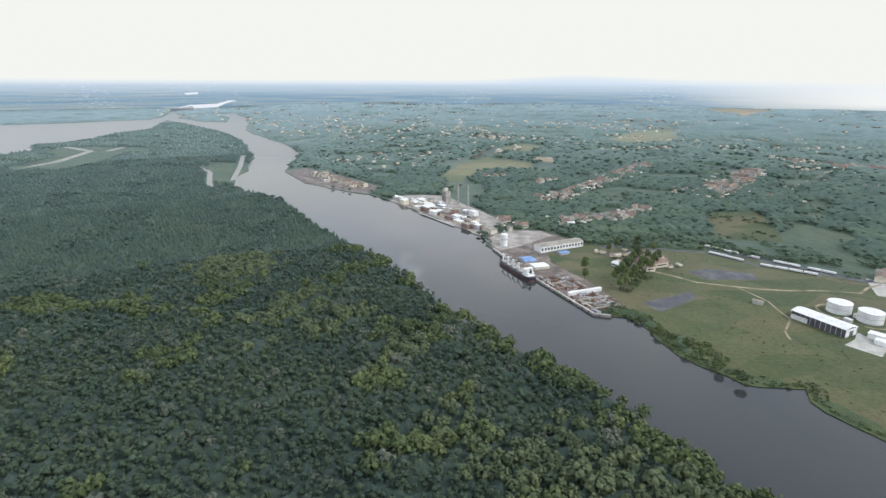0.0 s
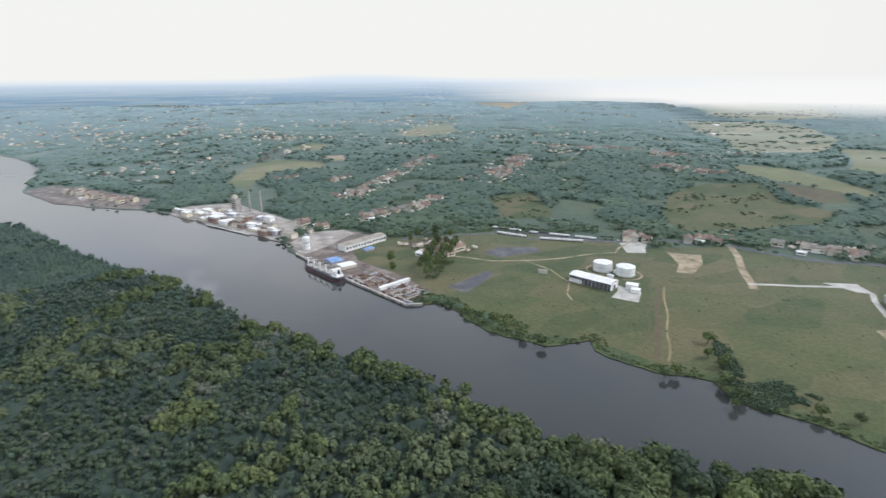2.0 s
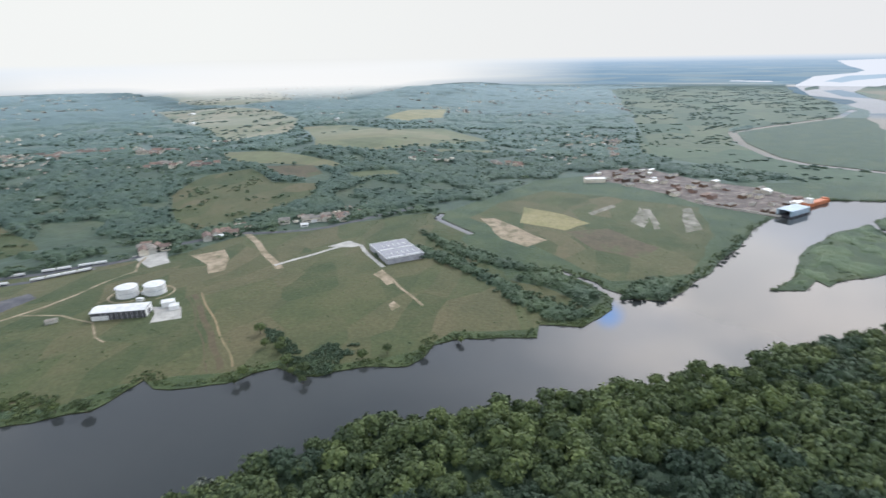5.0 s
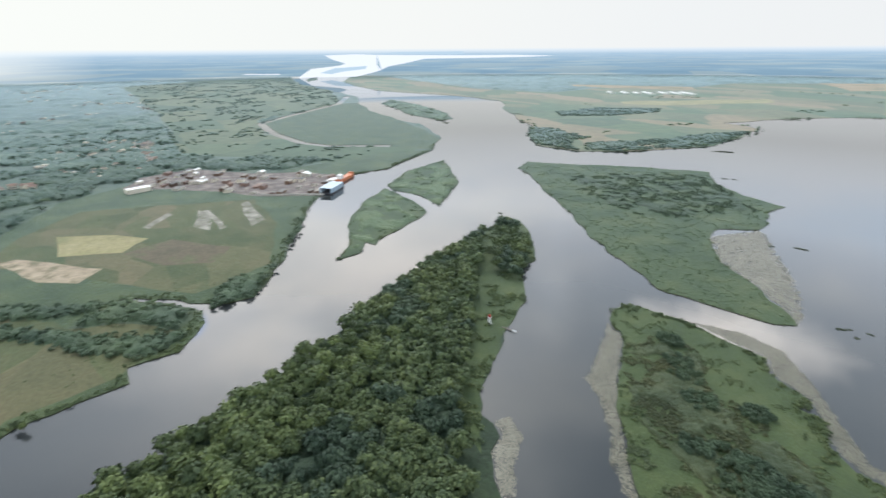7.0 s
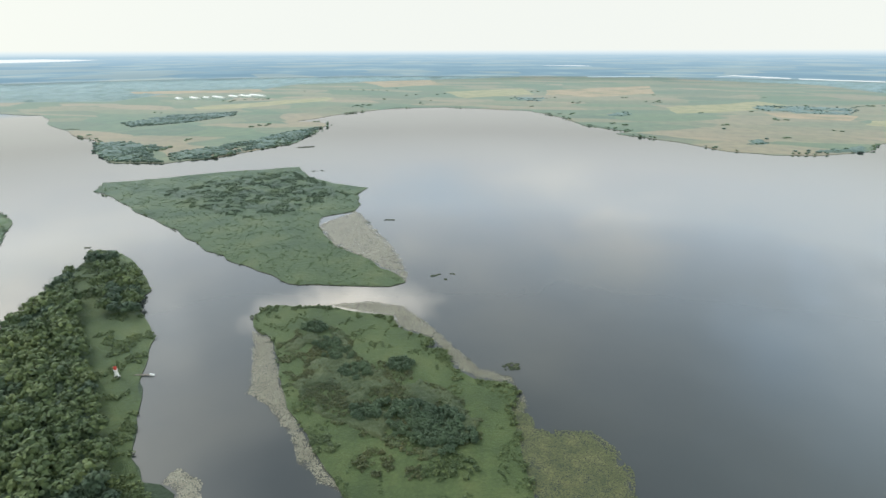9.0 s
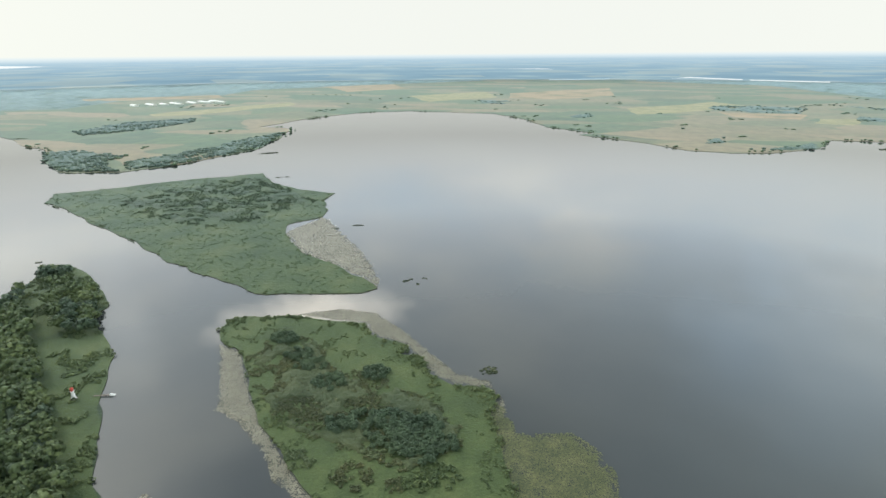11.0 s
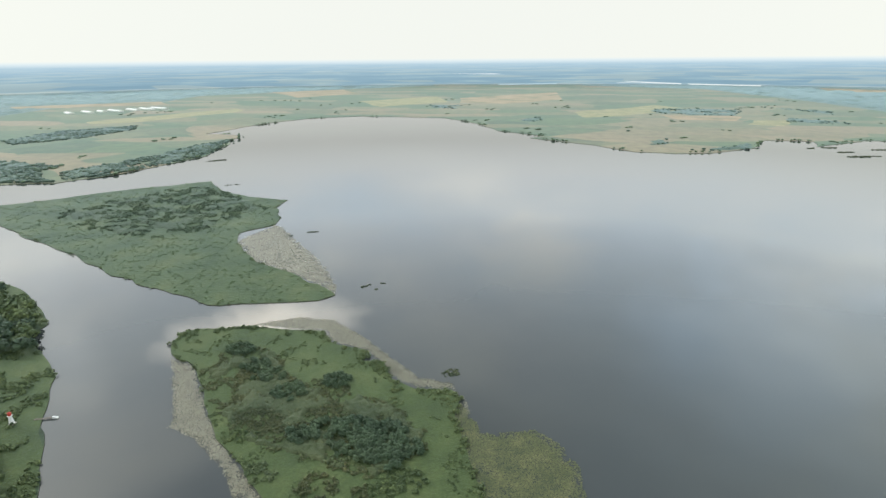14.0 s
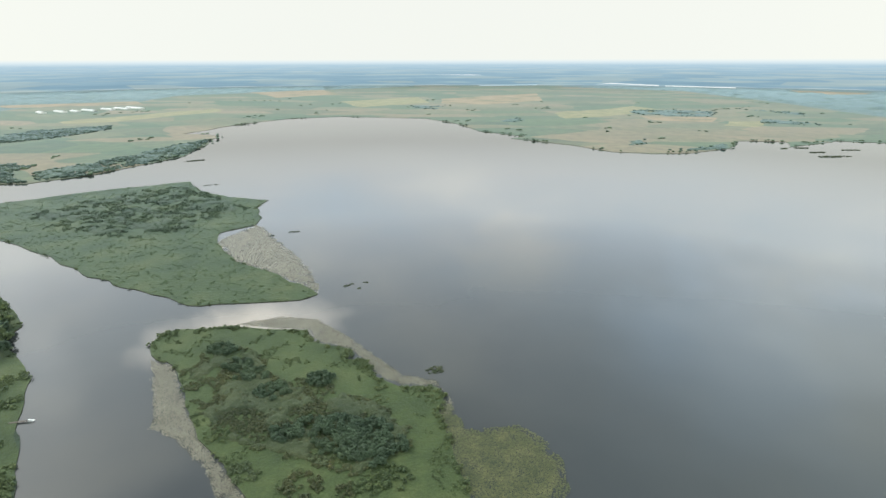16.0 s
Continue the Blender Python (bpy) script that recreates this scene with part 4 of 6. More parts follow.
    me.loops.foreach_set("vertex_index", f.ravel())
    me.polygons.foreach_set("loop_start", np.arange(0, f.size, 3))
    me.materials.append(material)
    me.update(calc_edges=True)
    tagged(new(name, me), label, "wood", kind="stuff")


TRUNKS = [trunk_mesh(seeds) for _ in range(3)]
CROWNS = []
for v, f in BROAD:
    me = bpy.data.meshes.new("crown")
    me.from_pydata(v.tolist(), [], f.tolist())
    me.materials.append(leaf_own)
    CROWNS.append(me)


def plant_tree(x, y, r, label, k=1.0, group="trees of the wooded point"):
    """One tree: trunk and crown under an empty at its foot."""
    top = tagged(new("tree"), label, "tree", group)
    top.empty_display_size = 0.5
    for kind, me in (("trunk", TRUNKS[int(x * 7) % 3]), ("crown", CROWNS[int(abs(x * 13 + y * 5)) % 7])):
        p = new(kind, me)
        p.parent = top
    top.matrix_basis = Matrix.LocRotScale((x, y, float(height(x, y)) + 0.72 * r * k), Euler((0, 0, x + 2 * y)), (r, r, r * k))
    return top


def wild_woods():
    """The woods of the wild eastern bank and its point."""
    point = [(160, 205), (195, 187), (238, 144), (273, 82), (316, 10), (373, -82), (438, -160), (477, -230), (522, -304), (528, -318), (492, -290),
             (425, -243), (364, -200), (325, -170), (286, -145), (256, -124), (224, -104), (180, -80), (120, -70), (90, 60), (80, 200)]
    clump_at_tip = [(500, -318), (540, -350), (533, -376), (470, -340), (418, -303), (388, -266), (424, -262)]
    px, py = scatter((80, -380, 560, 220), 8.4, 21, 0.5)
    ok = inside(px, py, point) | (inside(px, py, clump_at_tip) & (patchy(px, py, 30, 33.0) > -0.1))
    px, py = px[ok], py[ok]
    rng = np.random.default_rng(5)
    size = rng.uniform(0, 1, len(px)) ** 1.4 * 3.6 + 3.6 + 0.9 * patchy(px, py, 40)
    keep = patchy(px, py, 15, 17.0) > -0.52
    px, py, size = px[keep], py[keep], size[keep]
    # the trees that the camera passes nearest stand as things of their own
    own = inside(px, py, [(165, 208), (200, 191), (243, 148), (278, 86), (321, 14), (378, -79), (345, -120), (280, -60), (215, 60), (150, 190)])
    order = np.nonzero(own)[0][:300]
    single = np.zeros(len(px), bool)
    single[order] = True
    for x, y, r in zip(px[single], py[single], size[single]):
        plant_tree(x, y, r, "tall broad-leaved tree with a full dark green crown")
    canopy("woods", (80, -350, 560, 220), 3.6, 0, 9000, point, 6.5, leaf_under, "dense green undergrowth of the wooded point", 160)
    tone = patchy(px, py, 55, 3.0)
    rest = ~single
    for name, m, sel, label in (("woods", leaf_mid, rest & (tone > -0.25), "dense green broad-leaved wood on the river point"),
                                ("woods", leaf_deep, rest & (tone <= -0.25), "dense dark broad-leaved wood on the river point")):
        near = np.hypot(px, py - 20) < 290
        sheet(name, BROAD, with_ground(px[sel & near], py[sel & near], size[sel & near], 1.0, 3.2), m, label, "wood")
        sheet(name, ROUND, with_ground(px[sel & ~near], py[sel & ~near], size[sel & ~near], 1.0, 3.2), m, label, "wood")
    # the wide wood upstream: smaller crowns, dark and pointed inland, lighter ones in drifts
    px, py = scatter((-760, 60, 175, 760), 6.1, 22)
    far = np.hypot(px, py)
    ok = inside(px, py, WILD) & ~inside(px, py, point) & (far < 640) & (py > 120 - 0.1 * px)
    ok &= np.hypot(px - 8, py - 452) > 13
    upper = [p for p in WILD_UP[:14]] + [(-560, 1030), (-900, 520), (-500, 150), (0, 100), (80, 200)]
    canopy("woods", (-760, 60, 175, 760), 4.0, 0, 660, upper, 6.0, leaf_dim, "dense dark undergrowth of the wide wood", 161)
    # share of haze-tinted crowns, growing with distance
    drift = np.clip((far - 330) / 300, 0, 1)[ok]
    px, py = px[ok], py[ok]
    size = np.random.default_rng(6).uniform(2.0, 3.5, len(px))
    golds = [(-226, 551, 40), (-145, 424, 22), (-124, 456, 26), (-77, 431, 17), (-97, 402, 16), (-26, 368, 17), (7, 286, 18), (36, 241, 22),
             (72, 272, 14), (78, 233, 24), (-142, 371, 13), (-40, 382, 13), (110, 215, 22)]
    gold = np.zeros(len(px), bool)
    wave = patchy(px, py, 14, 8.0)
    for x, y, r in golds:
        gold |= np.hypot(px - x, py - y) * (1 + 0.5 * wave) < r
    tone = patchy(px, py, 60, 6.0)
    shore = np.array([min(math.dist(p, q) for q in WILD_UP[:12]) for p in zip(px, py)]) < 26
    broad = gold | shore | (tone > 0.28)
    grey = ~gold & (patchy(px, py, 18, 12.0) > 0.42)
    deep = ~gold & ~grey & ~broad
    mixed = np.random.default_rng(10).uniform(0, 1, len(px)) < 0.12 + 0.88 * drift
    size = size * np.where(broad, 1.5, 1.0)
    thin = np.random.default_rng(9).uniform(0, 1, len(px)) < np.where(broad, 0.55, 1.0)
    for m, shapes, sel, k, label in ((leaf_gold, ROUND, gold & thin, 1.1, "drifts of lighter yellow-green trees in the wood"),
                                     (leaf_grey, ROUND, grey & thin, 1.1, "grey-green willows scattered through the wood"),
                                     (leaf_mid, ROUND, broad & ~gold & ~grey & thin, 1.15, "green broad-leaved trees along the wooded bank"),
                                     (leaf_deep, SPIRE, deep & ~mixed, 1.0, "dense dark young wood with pointed crowns"),
                                     (leaf_haze_blue, SPIRE, deep & mixed, 1.0, "dense blue-green young wood with pointed crowns")):
        sheet("woods", shapes, with_ground(px[sel], py[sel], size[sel], k, 3.0), m, label, "wood")
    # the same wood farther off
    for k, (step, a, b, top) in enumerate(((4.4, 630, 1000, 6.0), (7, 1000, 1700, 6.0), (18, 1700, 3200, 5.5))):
        canopy("woods", (-1500, 200, 0, 2950), step, a, b, "forest_floor", top * 0.7, leaf_haze_blue if a < 1500 else leaf_haze_far, "dark wood reaching far upstream", 110 + k)
    for step, a, b, r, seed, rise, m in ((6.3, 635, 1000, 2.5, 31, 1.0, leaf_haze_blue), (8.0, 1000, 1600, 3.3, 32, 0.7, leaf_haze_blue), (12.5, 1600, 3000, 4.5, 33, 0.42, leaf_haze_far)):
        px, py = scatter((-1500, 200, 0, 2950), step, seed)
        far = np.hypot(px, py)
        ok = (far > a) & (far <= b)
        px, py = px[ok], py[ok]
        ok = cover(px, py) == "forest_floor"
        for x, y in ((-998, 1292), (-990, 1335), (-983, 1379), (-995, 1430), (-1008, 1490), (-1020, 1545), (-1034, 1600), (-1080, 1635), (-1130, 1670), (-986, 1603), (-992, 1660)):
            ok &= (np.hypot(px - x, py - y) > 26) & (np.hypot(px - x * 0.96, py - y * 0.96) > 30)
        for dx, dy in ((-1.3, 0), (1.3, 0), (0, -1.3), (0, 1.3)):
            ok &= cover(px + dx * r, py + dy * r) != ""
        px, py = px[ok], py[ok]
        size = np.random.default_rng(seed).uniform(0.7, 1.3, len(px)) * r
        soft = (patchy(px, py, 70, 6.0) > 0.3) | (np.array([min(math.dist(p, q) for q in WILD_UP[10:16]) for p in zip(px, py)]) < 30)
        sheet("woods", SPIKE, with_ground(px[~soft], py[~soft], size[~soft], rise, 2.6), m, "dark pointed wood reaching far upstream", "wood")
        sheet("woods", TUFT, with_ground(px[soft], py[soft], size[soft] * 1.1, 0.9 * rise, 3.0), m, "round dark crowns in the wood upstream", "wood")


wild_woods()


def hill_woods():
    """Woods and thickets on the western hills, on the river plain and beyond the lake."""
    for k, (step, a, b, top, m) in enumerate(((4.5, 250, 800, 4.5, leaf_slope), (5.5, 800, 1250, 5.5, leaf_hill), (10, 1250, 2200, 6.5, leaf_haze_far), (30, 2200, 4500, 8.0, leaf_haze_pale))):
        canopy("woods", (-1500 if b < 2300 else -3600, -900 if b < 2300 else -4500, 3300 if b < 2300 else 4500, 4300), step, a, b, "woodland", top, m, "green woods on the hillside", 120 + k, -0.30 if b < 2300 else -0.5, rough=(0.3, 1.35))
    for step, a, b, r, seed, gap in ((8.6, 300, 760, 4.6, 41, -0.3), (11, 760, 1050, 5.6, 44, -0.3), (19, 1050, 2000, 9.5, 42, -0.3), (38, 2000, 4100, 17, 43, -0.22)):
        px, py = scatter((-3600 if step > 40 else -1500, -900, 3300, 4000), step, seed)
        far = np.hypot(px, py)
        ok = (far > a) & (far <= b)
        px, py = px[ok], py[ok]
        ok = (cover(px, py) == "woodland") & (patchy(px, py, 90, 5.0) > gap) & (np.random.default_rng(seed + 7).uniform(0, 1, len(px)) < (0.85 if step < 10 else 0.10 if step < 14 else 0.0))
        if step > 14:
            for dx, dy in ((-1.4, 0), (1.4, 0), (0, -1.4), (0, 1.4)):
                ok &= cover(px + dx * r, py + dy * r) != ""
        px, py = px[ok], py[ok]
        size = np.random.default_rng(seed).uniform(0.5, 1.0, len(px)) * r
        light = patchy(px, py, 70, 9.0) > 0.3
        for sel, m in ((~light, leaf_slope if step < 10 else leaf_hill if step < 14 else leaf_haze_far), (light, leaf_marsh if step < 14 else leaf_haze_far)):
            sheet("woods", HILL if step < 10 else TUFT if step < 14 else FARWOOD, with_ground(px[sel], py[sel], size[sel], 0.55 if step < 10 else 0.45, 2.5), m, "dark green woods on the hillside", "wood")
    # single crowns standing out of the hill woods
    for step, a, b, r, seed, m in ((10.5, 700, 1150, 4.2, 241, leaf_hill), (16, 1150, 1800, 6.0, 242, leaf_haze_far)):
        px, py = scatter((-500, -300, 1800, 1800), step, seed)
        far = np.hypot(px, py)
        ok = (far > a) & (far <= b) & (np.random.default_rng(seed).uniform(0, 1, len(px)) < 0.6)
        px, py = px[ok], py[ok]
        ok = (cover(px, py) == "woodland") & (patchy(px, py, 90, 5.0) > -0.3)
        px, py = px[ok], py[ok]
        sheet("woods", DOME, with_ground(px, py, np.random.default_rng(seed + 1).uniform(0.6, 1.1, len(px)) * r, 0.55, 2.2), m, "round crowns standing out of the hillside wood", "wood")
    belts = [[(521, 274), (578, 243), (554, 182), (501, 121), (462, 71), (442, 18), (412, 51), (436, 89), (492, 142), (535, 202)],
             [(642, 264), (592, 191), (557, 131), (535, 77), (518, 88), (531, 138), (562, 197)],
             [(476, 5), (484, -37), (530, -62), (545, -40), (510, -5)]]
    for k, line in enumerate(belts):
        xs, ys = zip(*line)
        px, py = scatter((min(xs), min(ys), max(xs), max(ys)), 8, 50 + k)
        canopy("thicket", (min(xs), min(ys), max(xs), max(ys)), 3.5, 0, 9000, roughen(line, 10, 5, 150 + k), 3.6, leaf_slope, "belt of green willow thicket beside the creek", 150 + k)
        ok = inside(px, py, line)
        px, py = px[ok], py[ok]
        sheet("thicket", HILL, with_ground(px, py, np.random.default_rng(k).uniform(2.4, 4.4, len(px)), 0.8), leaf_slope, "belt of green willow thicket beside the creek", "thicket")
    # thickets along the western shore
    px, py = scatter((130, -600, 1150, 460), 4.2, 61)
    edge = np.full(len(px), 1e9)
    for (ax, ay), (bx, by) in zip(WEST_UP[19:] + WEST_MID, (WEST_UP[19:] + WEST_MID)[1:]):
        ux, uy = bx - ax, by - ay
        k = np.clip(((px - ax) * ux + (py - ay) * uy) / (ux * ux + uy * uy + 1e-9), 0, 1)
        edge = np.minimum(edge, np.hypot(px - ax - k * ux, py - ay - k * uy))
    where = cover(px, py)
    ok = (edge < 13) & (where != "") & (where != "yard_ground") & (patchy(px, py, 28, 4.0) > np.where(edge < 7, -0.5, 0.12))
    px, py = px[ok], py[ok]
    sheet("thicket", SHRUB, with_ground(px, py, np.random.default_rng(8).uniform(0.9, 1.8, len(px)) * (1 + 0.45 * patchy(px, py, 20, 2.0)), 0.8), leaf_bush, "low green bushes and reeds along the shore", "bushes")
    scrub = [(345, 295), (314, 258), (284, 224), (290, 203), (311, 183), (316, 157), (327, 144), (343, 144), (353, 161), (340, 192), (330, 222), (311, 231), (338, 272)]
    px, py = scatter((260, 200, 420, 420), 3.0, 67)
    ok = inside(px, py, scrub) & (patchy(px, py, 12, 4.0) > -0.3)
    px, py = px[ok], py[ok]
    sheet("thicket", SHRUB, with_ground(px, py, np.random.default_rng(68).uniform(1.2, 2.6, len(px)) * (1 + 0.4 * patchy(px, py, 15, 2.0)), 0.9), leaf_slope, "dense willow scrub on the river bank", "bushes")
    wet = [(145, 455), (167, 464), (187, 445), (189, 411), (212, 391), (216, 364), (199, 352), (183, 385), (176, 416), (163, 443)]
    canopy("thicket", (140, 345, 222, 470), 3.0, 0, 9000, roughen(wet, 8, 3, 171), 2.2, leaf_slope, "dense alder thicket below the shipyard", 171, -0.35, 20)
    px, py = scatter((140, 345, 222, 470), 4.2, 172)
    ok = inside(px, py, wet) & (patchy(px, py, 12, 4.0) > -0.3)
    px, py = px[ok], py[ok]
    sheet("thicket", SHRUB, with_ground(px, py, np.random.default_rng(173).uniform(1.2, 2.7, len(px)), 0.95), leaf_mid, "dense alder thicket below the shipyard", "bushes")
    yard_wood = [(175, 503), (198, 500), (226, 545), (252, 582), (248, 612), (224, 610), (196, 562)]
    px, py = scatter((170, 495, 255, 615), 5.2, 177)
    ok = inside(px, py, yard_wood) & (patchy(px, py, 14, 4.0) > 0.12)
    px, py = px[ok], py[ok]
    sheet("thicket", ROUND, with_ground(px, py, np.random.default_rng(178).uniform(1.4, 2.5, len(px)), 1.0), leaf_mid, "clumps of green trees behind the old shipyard", "wood")
    # loose bushes on the meadows
    px, py = scatter((150, -200, 900, 660), 11, 63)
    where = cover(px, py)
    ok = ((where == "meadow") | (where == "marsh")) & (patchy(px, py, 40, 14.0) > 0.10)
    for x, y, r in ((543, 249, 48), (329, 427, 30), (370, 448, 34), (147, 652, 45), (225, 590, 45)):
        ok &= np.hypot(px - x, py - y) > r
    px, py = px[ok], py[ok]
    sheet("thicket", SHRUB, with_ground(px, py, np.random.default_rng(18).uniform(0.4, 1.3, len(px)), 0.45), leaf_bush, "low bushes scattered over the meadow", "bushes")
    # hedges and copses over the hill pastures and the plain downstream
    px, py = scatter((800, -950, 4300, 2100), 26, 64)
    where = cover(px, py)
    drift = patchy(px * 0.7 - py * 0.7, (px * 0.7 + py * 0.7) * 2.4, 150, 24.0)
    ok = ((where == "pasture") & (drift > 0.5)) | (((where == "hazed_field") | (where == "river_plain")) & (drift > 0.12))
    px, py = px[ok], py[ok]
    sheet("grove", FARWOOD, with_ground(px, py, np.random.default_rng(28).uniform(4, 9, len(px)), 0.3), leaf_hill, "hedges and copses over the pastures", "wood")
    # bushes on the grassy slopes
    px, py = scatter((350, 450, 1000, 850), 12, 65)
    ok = (cover(px, py) == "meadow") & (inland(px, py) > 10) & (patchy(px, py, 40, 27.0) > 0.2)
    px, py = px[ok], py[ok]
    sheet("thicket", HILL, with_ground(px, py, np.random.default_rng(29).uniform(1.8, 3.8, len(px)), 0.6), leaf_marsh, "bushes and small trees on the grassy slope", "bushes")
    # beyond the lake
    groves = [[(1273, -977), (1118, -846), (1013, -785), (894, -812), (1008, -881), (1017, -954), (1174, -990)],
              [(896, -829), (833, -888), (806, -1006), (788, -1140), (864, -1381), (897, -1284), (904, -1094), (941, -979), (961, -896)],
              [(1512, -1273), (1522, -1479), (1379, -1655), (1305, -1546), (1327, -1346), (1409, -1209)],
              [(-422, -2403), (-829, -2504), (-719, -2196), (-566, -2200), (-450, -2255)], [(543, -2596), (377, -2581), (364, -2396), (500, -2440)],
              [(-179, -1603), (-311, -1816), (-301, -1753), (-182, -1554)], [(-270, -1486), (-324, -1536), (-317, -1429), (-255, -1402)],
              [(-837, -2106), (-981, -2048), (-930, -1938), (-804, -1973)], [(98, -1977), (-4, -2091), (-3, -1951), (76, -1904)],
              [(-430, -2420), (-590, -2330), (-720, -2340), (-700, -2450), (-560, -2480)], [(-920, -2600), (-1030, -2390), (-1075, -2210), (-1120, -2400)],
              [(-820, -2060), (-945, -1980), (-995, -1900), (-1010, -1960), (-900, -2080)], [(-339, -1348), (-415, -1384), (-547, -1498), (-491, -1376), (-355, -1307)]]
    for k, line in enumerate(groves):
        xs, ys = zip(*line)
        px, py = scatter((min(xs), min(ys), max(xs), max(ys)), 11 if k < 3 else 18, 70 + k)
        canopy("grove", (min(xs), min(ys), max(xs), max(ys)), 10, 0, 9000, roughen(line, 25, 14, 130 + k), 3.0, leaf_hill, "dark grove on the far shore", 130 + k, -0.3)
        ok = inside(px, py, line) & (patchy(px, py, 60, 2.0) > (-0.3 if k < 3 else 0.1))
        px, py = px[ok], py[ok]
        sheet("grove", DOME, with_ground(px, py, np.random.default_rng(k).uniform(3.5, 7.0, len(px)), 0.48, -0.6), leaf_hill if k < 3 else leaf_haze_far, "dark grove on the far shore", "wood")
    px, py = scatter((-1200, -3000, 1700, -800), 46, 81)
    ok = (cover(px, py) == "farmland") & (patchy(px, py, 160, 21.0) > 0.52)
    px, py = px[ok], py[ok]
    sheet("grove", FARWOOD, with_ground(px, py, np.random.default_rng(3).uniform(5, 10, len(px)), 0.3), leaf_isle, "hedges and small groves between the fields", "wood")
    line = NORTH_A[7:] + NORTH_B[:9]
    spots = []
    rng = np.random.default_rng(77)
    for a, b in zip(line, line[1:]):
        for k in range(int(math.dist(a, b) / 13)):
            f = rng.uniform()
            if noise.noise((a[0] / 120 + f, a[1] / 120, 3.0)) > -0.05:
                x, y = a[0] + (b[0] - a[0]) * f, a[1] + (b[1] - a[1]) * f
                spots.append((x + rng.uniform(-9, 9), y - rng.uniform(4, 14), 1.0, rng.uniform(2, 5), 0.6))
    sheet("grove", DOME, spots, leaf_isle, "trees along the far lake shore", "wood")


hill_woods()


def islands_green():
    """Bushes and groves on the low islands."""
    px, py = scatter((200, -860, 860, -370), 5.6, 91)
    ok = inside(px, py, ISLE_E)
    px, py = px[ok], py[ok]
    core = [(706, -620), (678, -704), (631, -800), (581, -817), (466, -738), (421, -694), (434, -631), (454, -575), (480, -547), (517, -535), (602, -567)]
    deep = inside(px + 25 * patchy(px, py, 45, 2.0), py + 25 * patchy(px, py, 45, 5.0), core) & (patchy(px, py, 26, 1.0) > -0.06)
    low = ~deep & (patchy(px * 0.6 + py * 0.8, py * 0.6 - px * 0.8, 20, 7.0) > -0.12)
    rng = np.random.default_rng(14)
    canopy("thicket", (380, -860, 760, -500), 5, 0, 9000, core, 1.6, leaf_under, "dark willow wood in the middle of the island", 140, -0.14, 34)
    deep &= rng.uniform(0, 1, len(px)) < 0.8
    low &= rng.uniform(0, 1, len(px)) < 0.6
    sheet("thicket", SHRUB, with_ground(px[deep], py[deep], rng.uniform(1.8, 3.6, deep.sum()), 0.7), leaf_slope, "dark willow scrub in the middle of the island", "bushes")
    sheet("thicket", SHRUB, with_ground(px[low], py[low], rng.uniform(0.9, 2.2, low.sum()), 0.32), leaf_isle, "low tussocks over the marshy island", "bushes")
    for line, seed in ((ISLE_A, 95), (ISLE_B, 96), (ISLE_C, 97)):
        xs, ys = zip(*line)
        px, py = scatter((min(xs), min(ys), max(xs), max(ys)), 8 if seed < 97 else 18, seed)
        canopy("thicket", (min(xs), min(ys), max(xs), max(ys)), 3.6 if seed < 97 else 9, 0, 9000, line, 1.7 if seed < 97 else 4, leaf_isle, "reeds and scrub on a small river island", seed + 50, -0.12, 40)
        ok = inside(px, py, line) & (patchy(px, py, 30, 7.0) > 0.2)
        px, py = px[ok], py[ok]
        sheet("thicket", SHRUB, with_ground(px, py, np.random.default_rng(seed).uniform(2.2, 4.2, len(px)) * (0.8 if seed < 97 else 2), 0.4), leaf_marsh, "reeds and scrub on a small river island", "bushes")
    # the near island
    heath = leaves("heath_leaves", ((0.050, 0.064, 0.026), (0.073, 0.084, 0.032), (0.105, 0.104, 0.038)), per_island=0.5)
    heath_low = leaves("heath_scrub", ((0.036, 0.052, 0.019), (0.054, 0.070, 0.025), (0.082, 0.090, 0.032)), sheen=0.3, tint=(0.45, 0.62, 0.74))
    ox, oy = scatter((30, -345, 305, -120), 3.2, 99)
    ok = inside(ox, oy, ISLE_S)
    ox, oy = ox[ok], oy[ok]
    heathland = [(257, -273), (246, -310), (209, -304), (178, -260), (156, -286), (125, -258), (104, -252), (77, -232), (76, -212), (98, -185), (149, -197), (185, -204), (214, -226)]
    canopy("thicket", (60, -320, 280, -150), 2.0, 0, 9000, roughen(heathland, 8, 5, 174), 1.6, heath_low, "low olive scrub over the middle of the island", 162, -0.12, 26)
    qx, qy = scatter((60, -320, 280, -150), 3.4, 175)
    ok = inside(qx, qy, heathland) & (patchy(qx, qy, 16, 9.0) > -0.05)
    qx, qy = qx[ok], qy[ok]
    sheet("thicket", SHRUB, with_ground(qx, qy, np.random.default_rng(176).uniform(0.9, 2.0, len(qx)), 0.7), heath, "olive and brownish bushes over the island", "bushes")
    core = [(225, -272), (190, -275), (128, -245), (110, -228), (118, -208), (165, -214), (200, -222), (215, -245)]
    mid = inside(ox, oy, core) & (patchy(ox, oy, 14, 3.0) > -0.28)
    rng = np.random.default_rng(15)
    sheet("thicket", SHRUB, with_ground(ox[mid], oy[mid], rng.uniform(1.0, 2.1, mid.sum()), 0.75), heath, "olive-brown scrub in the middle of the island", "bushes")
    loose = ~mid & (patchy(ox, oy, 16, 31.0) > 0.27)
    sheet("thicket", SHRUB, with_ground(ox[loose], oy[loose], rng.uniform(0.6, 1.5, loose.sum()), 0.6), leaf_bush, "low green bushes on the reedy island", "bushes")
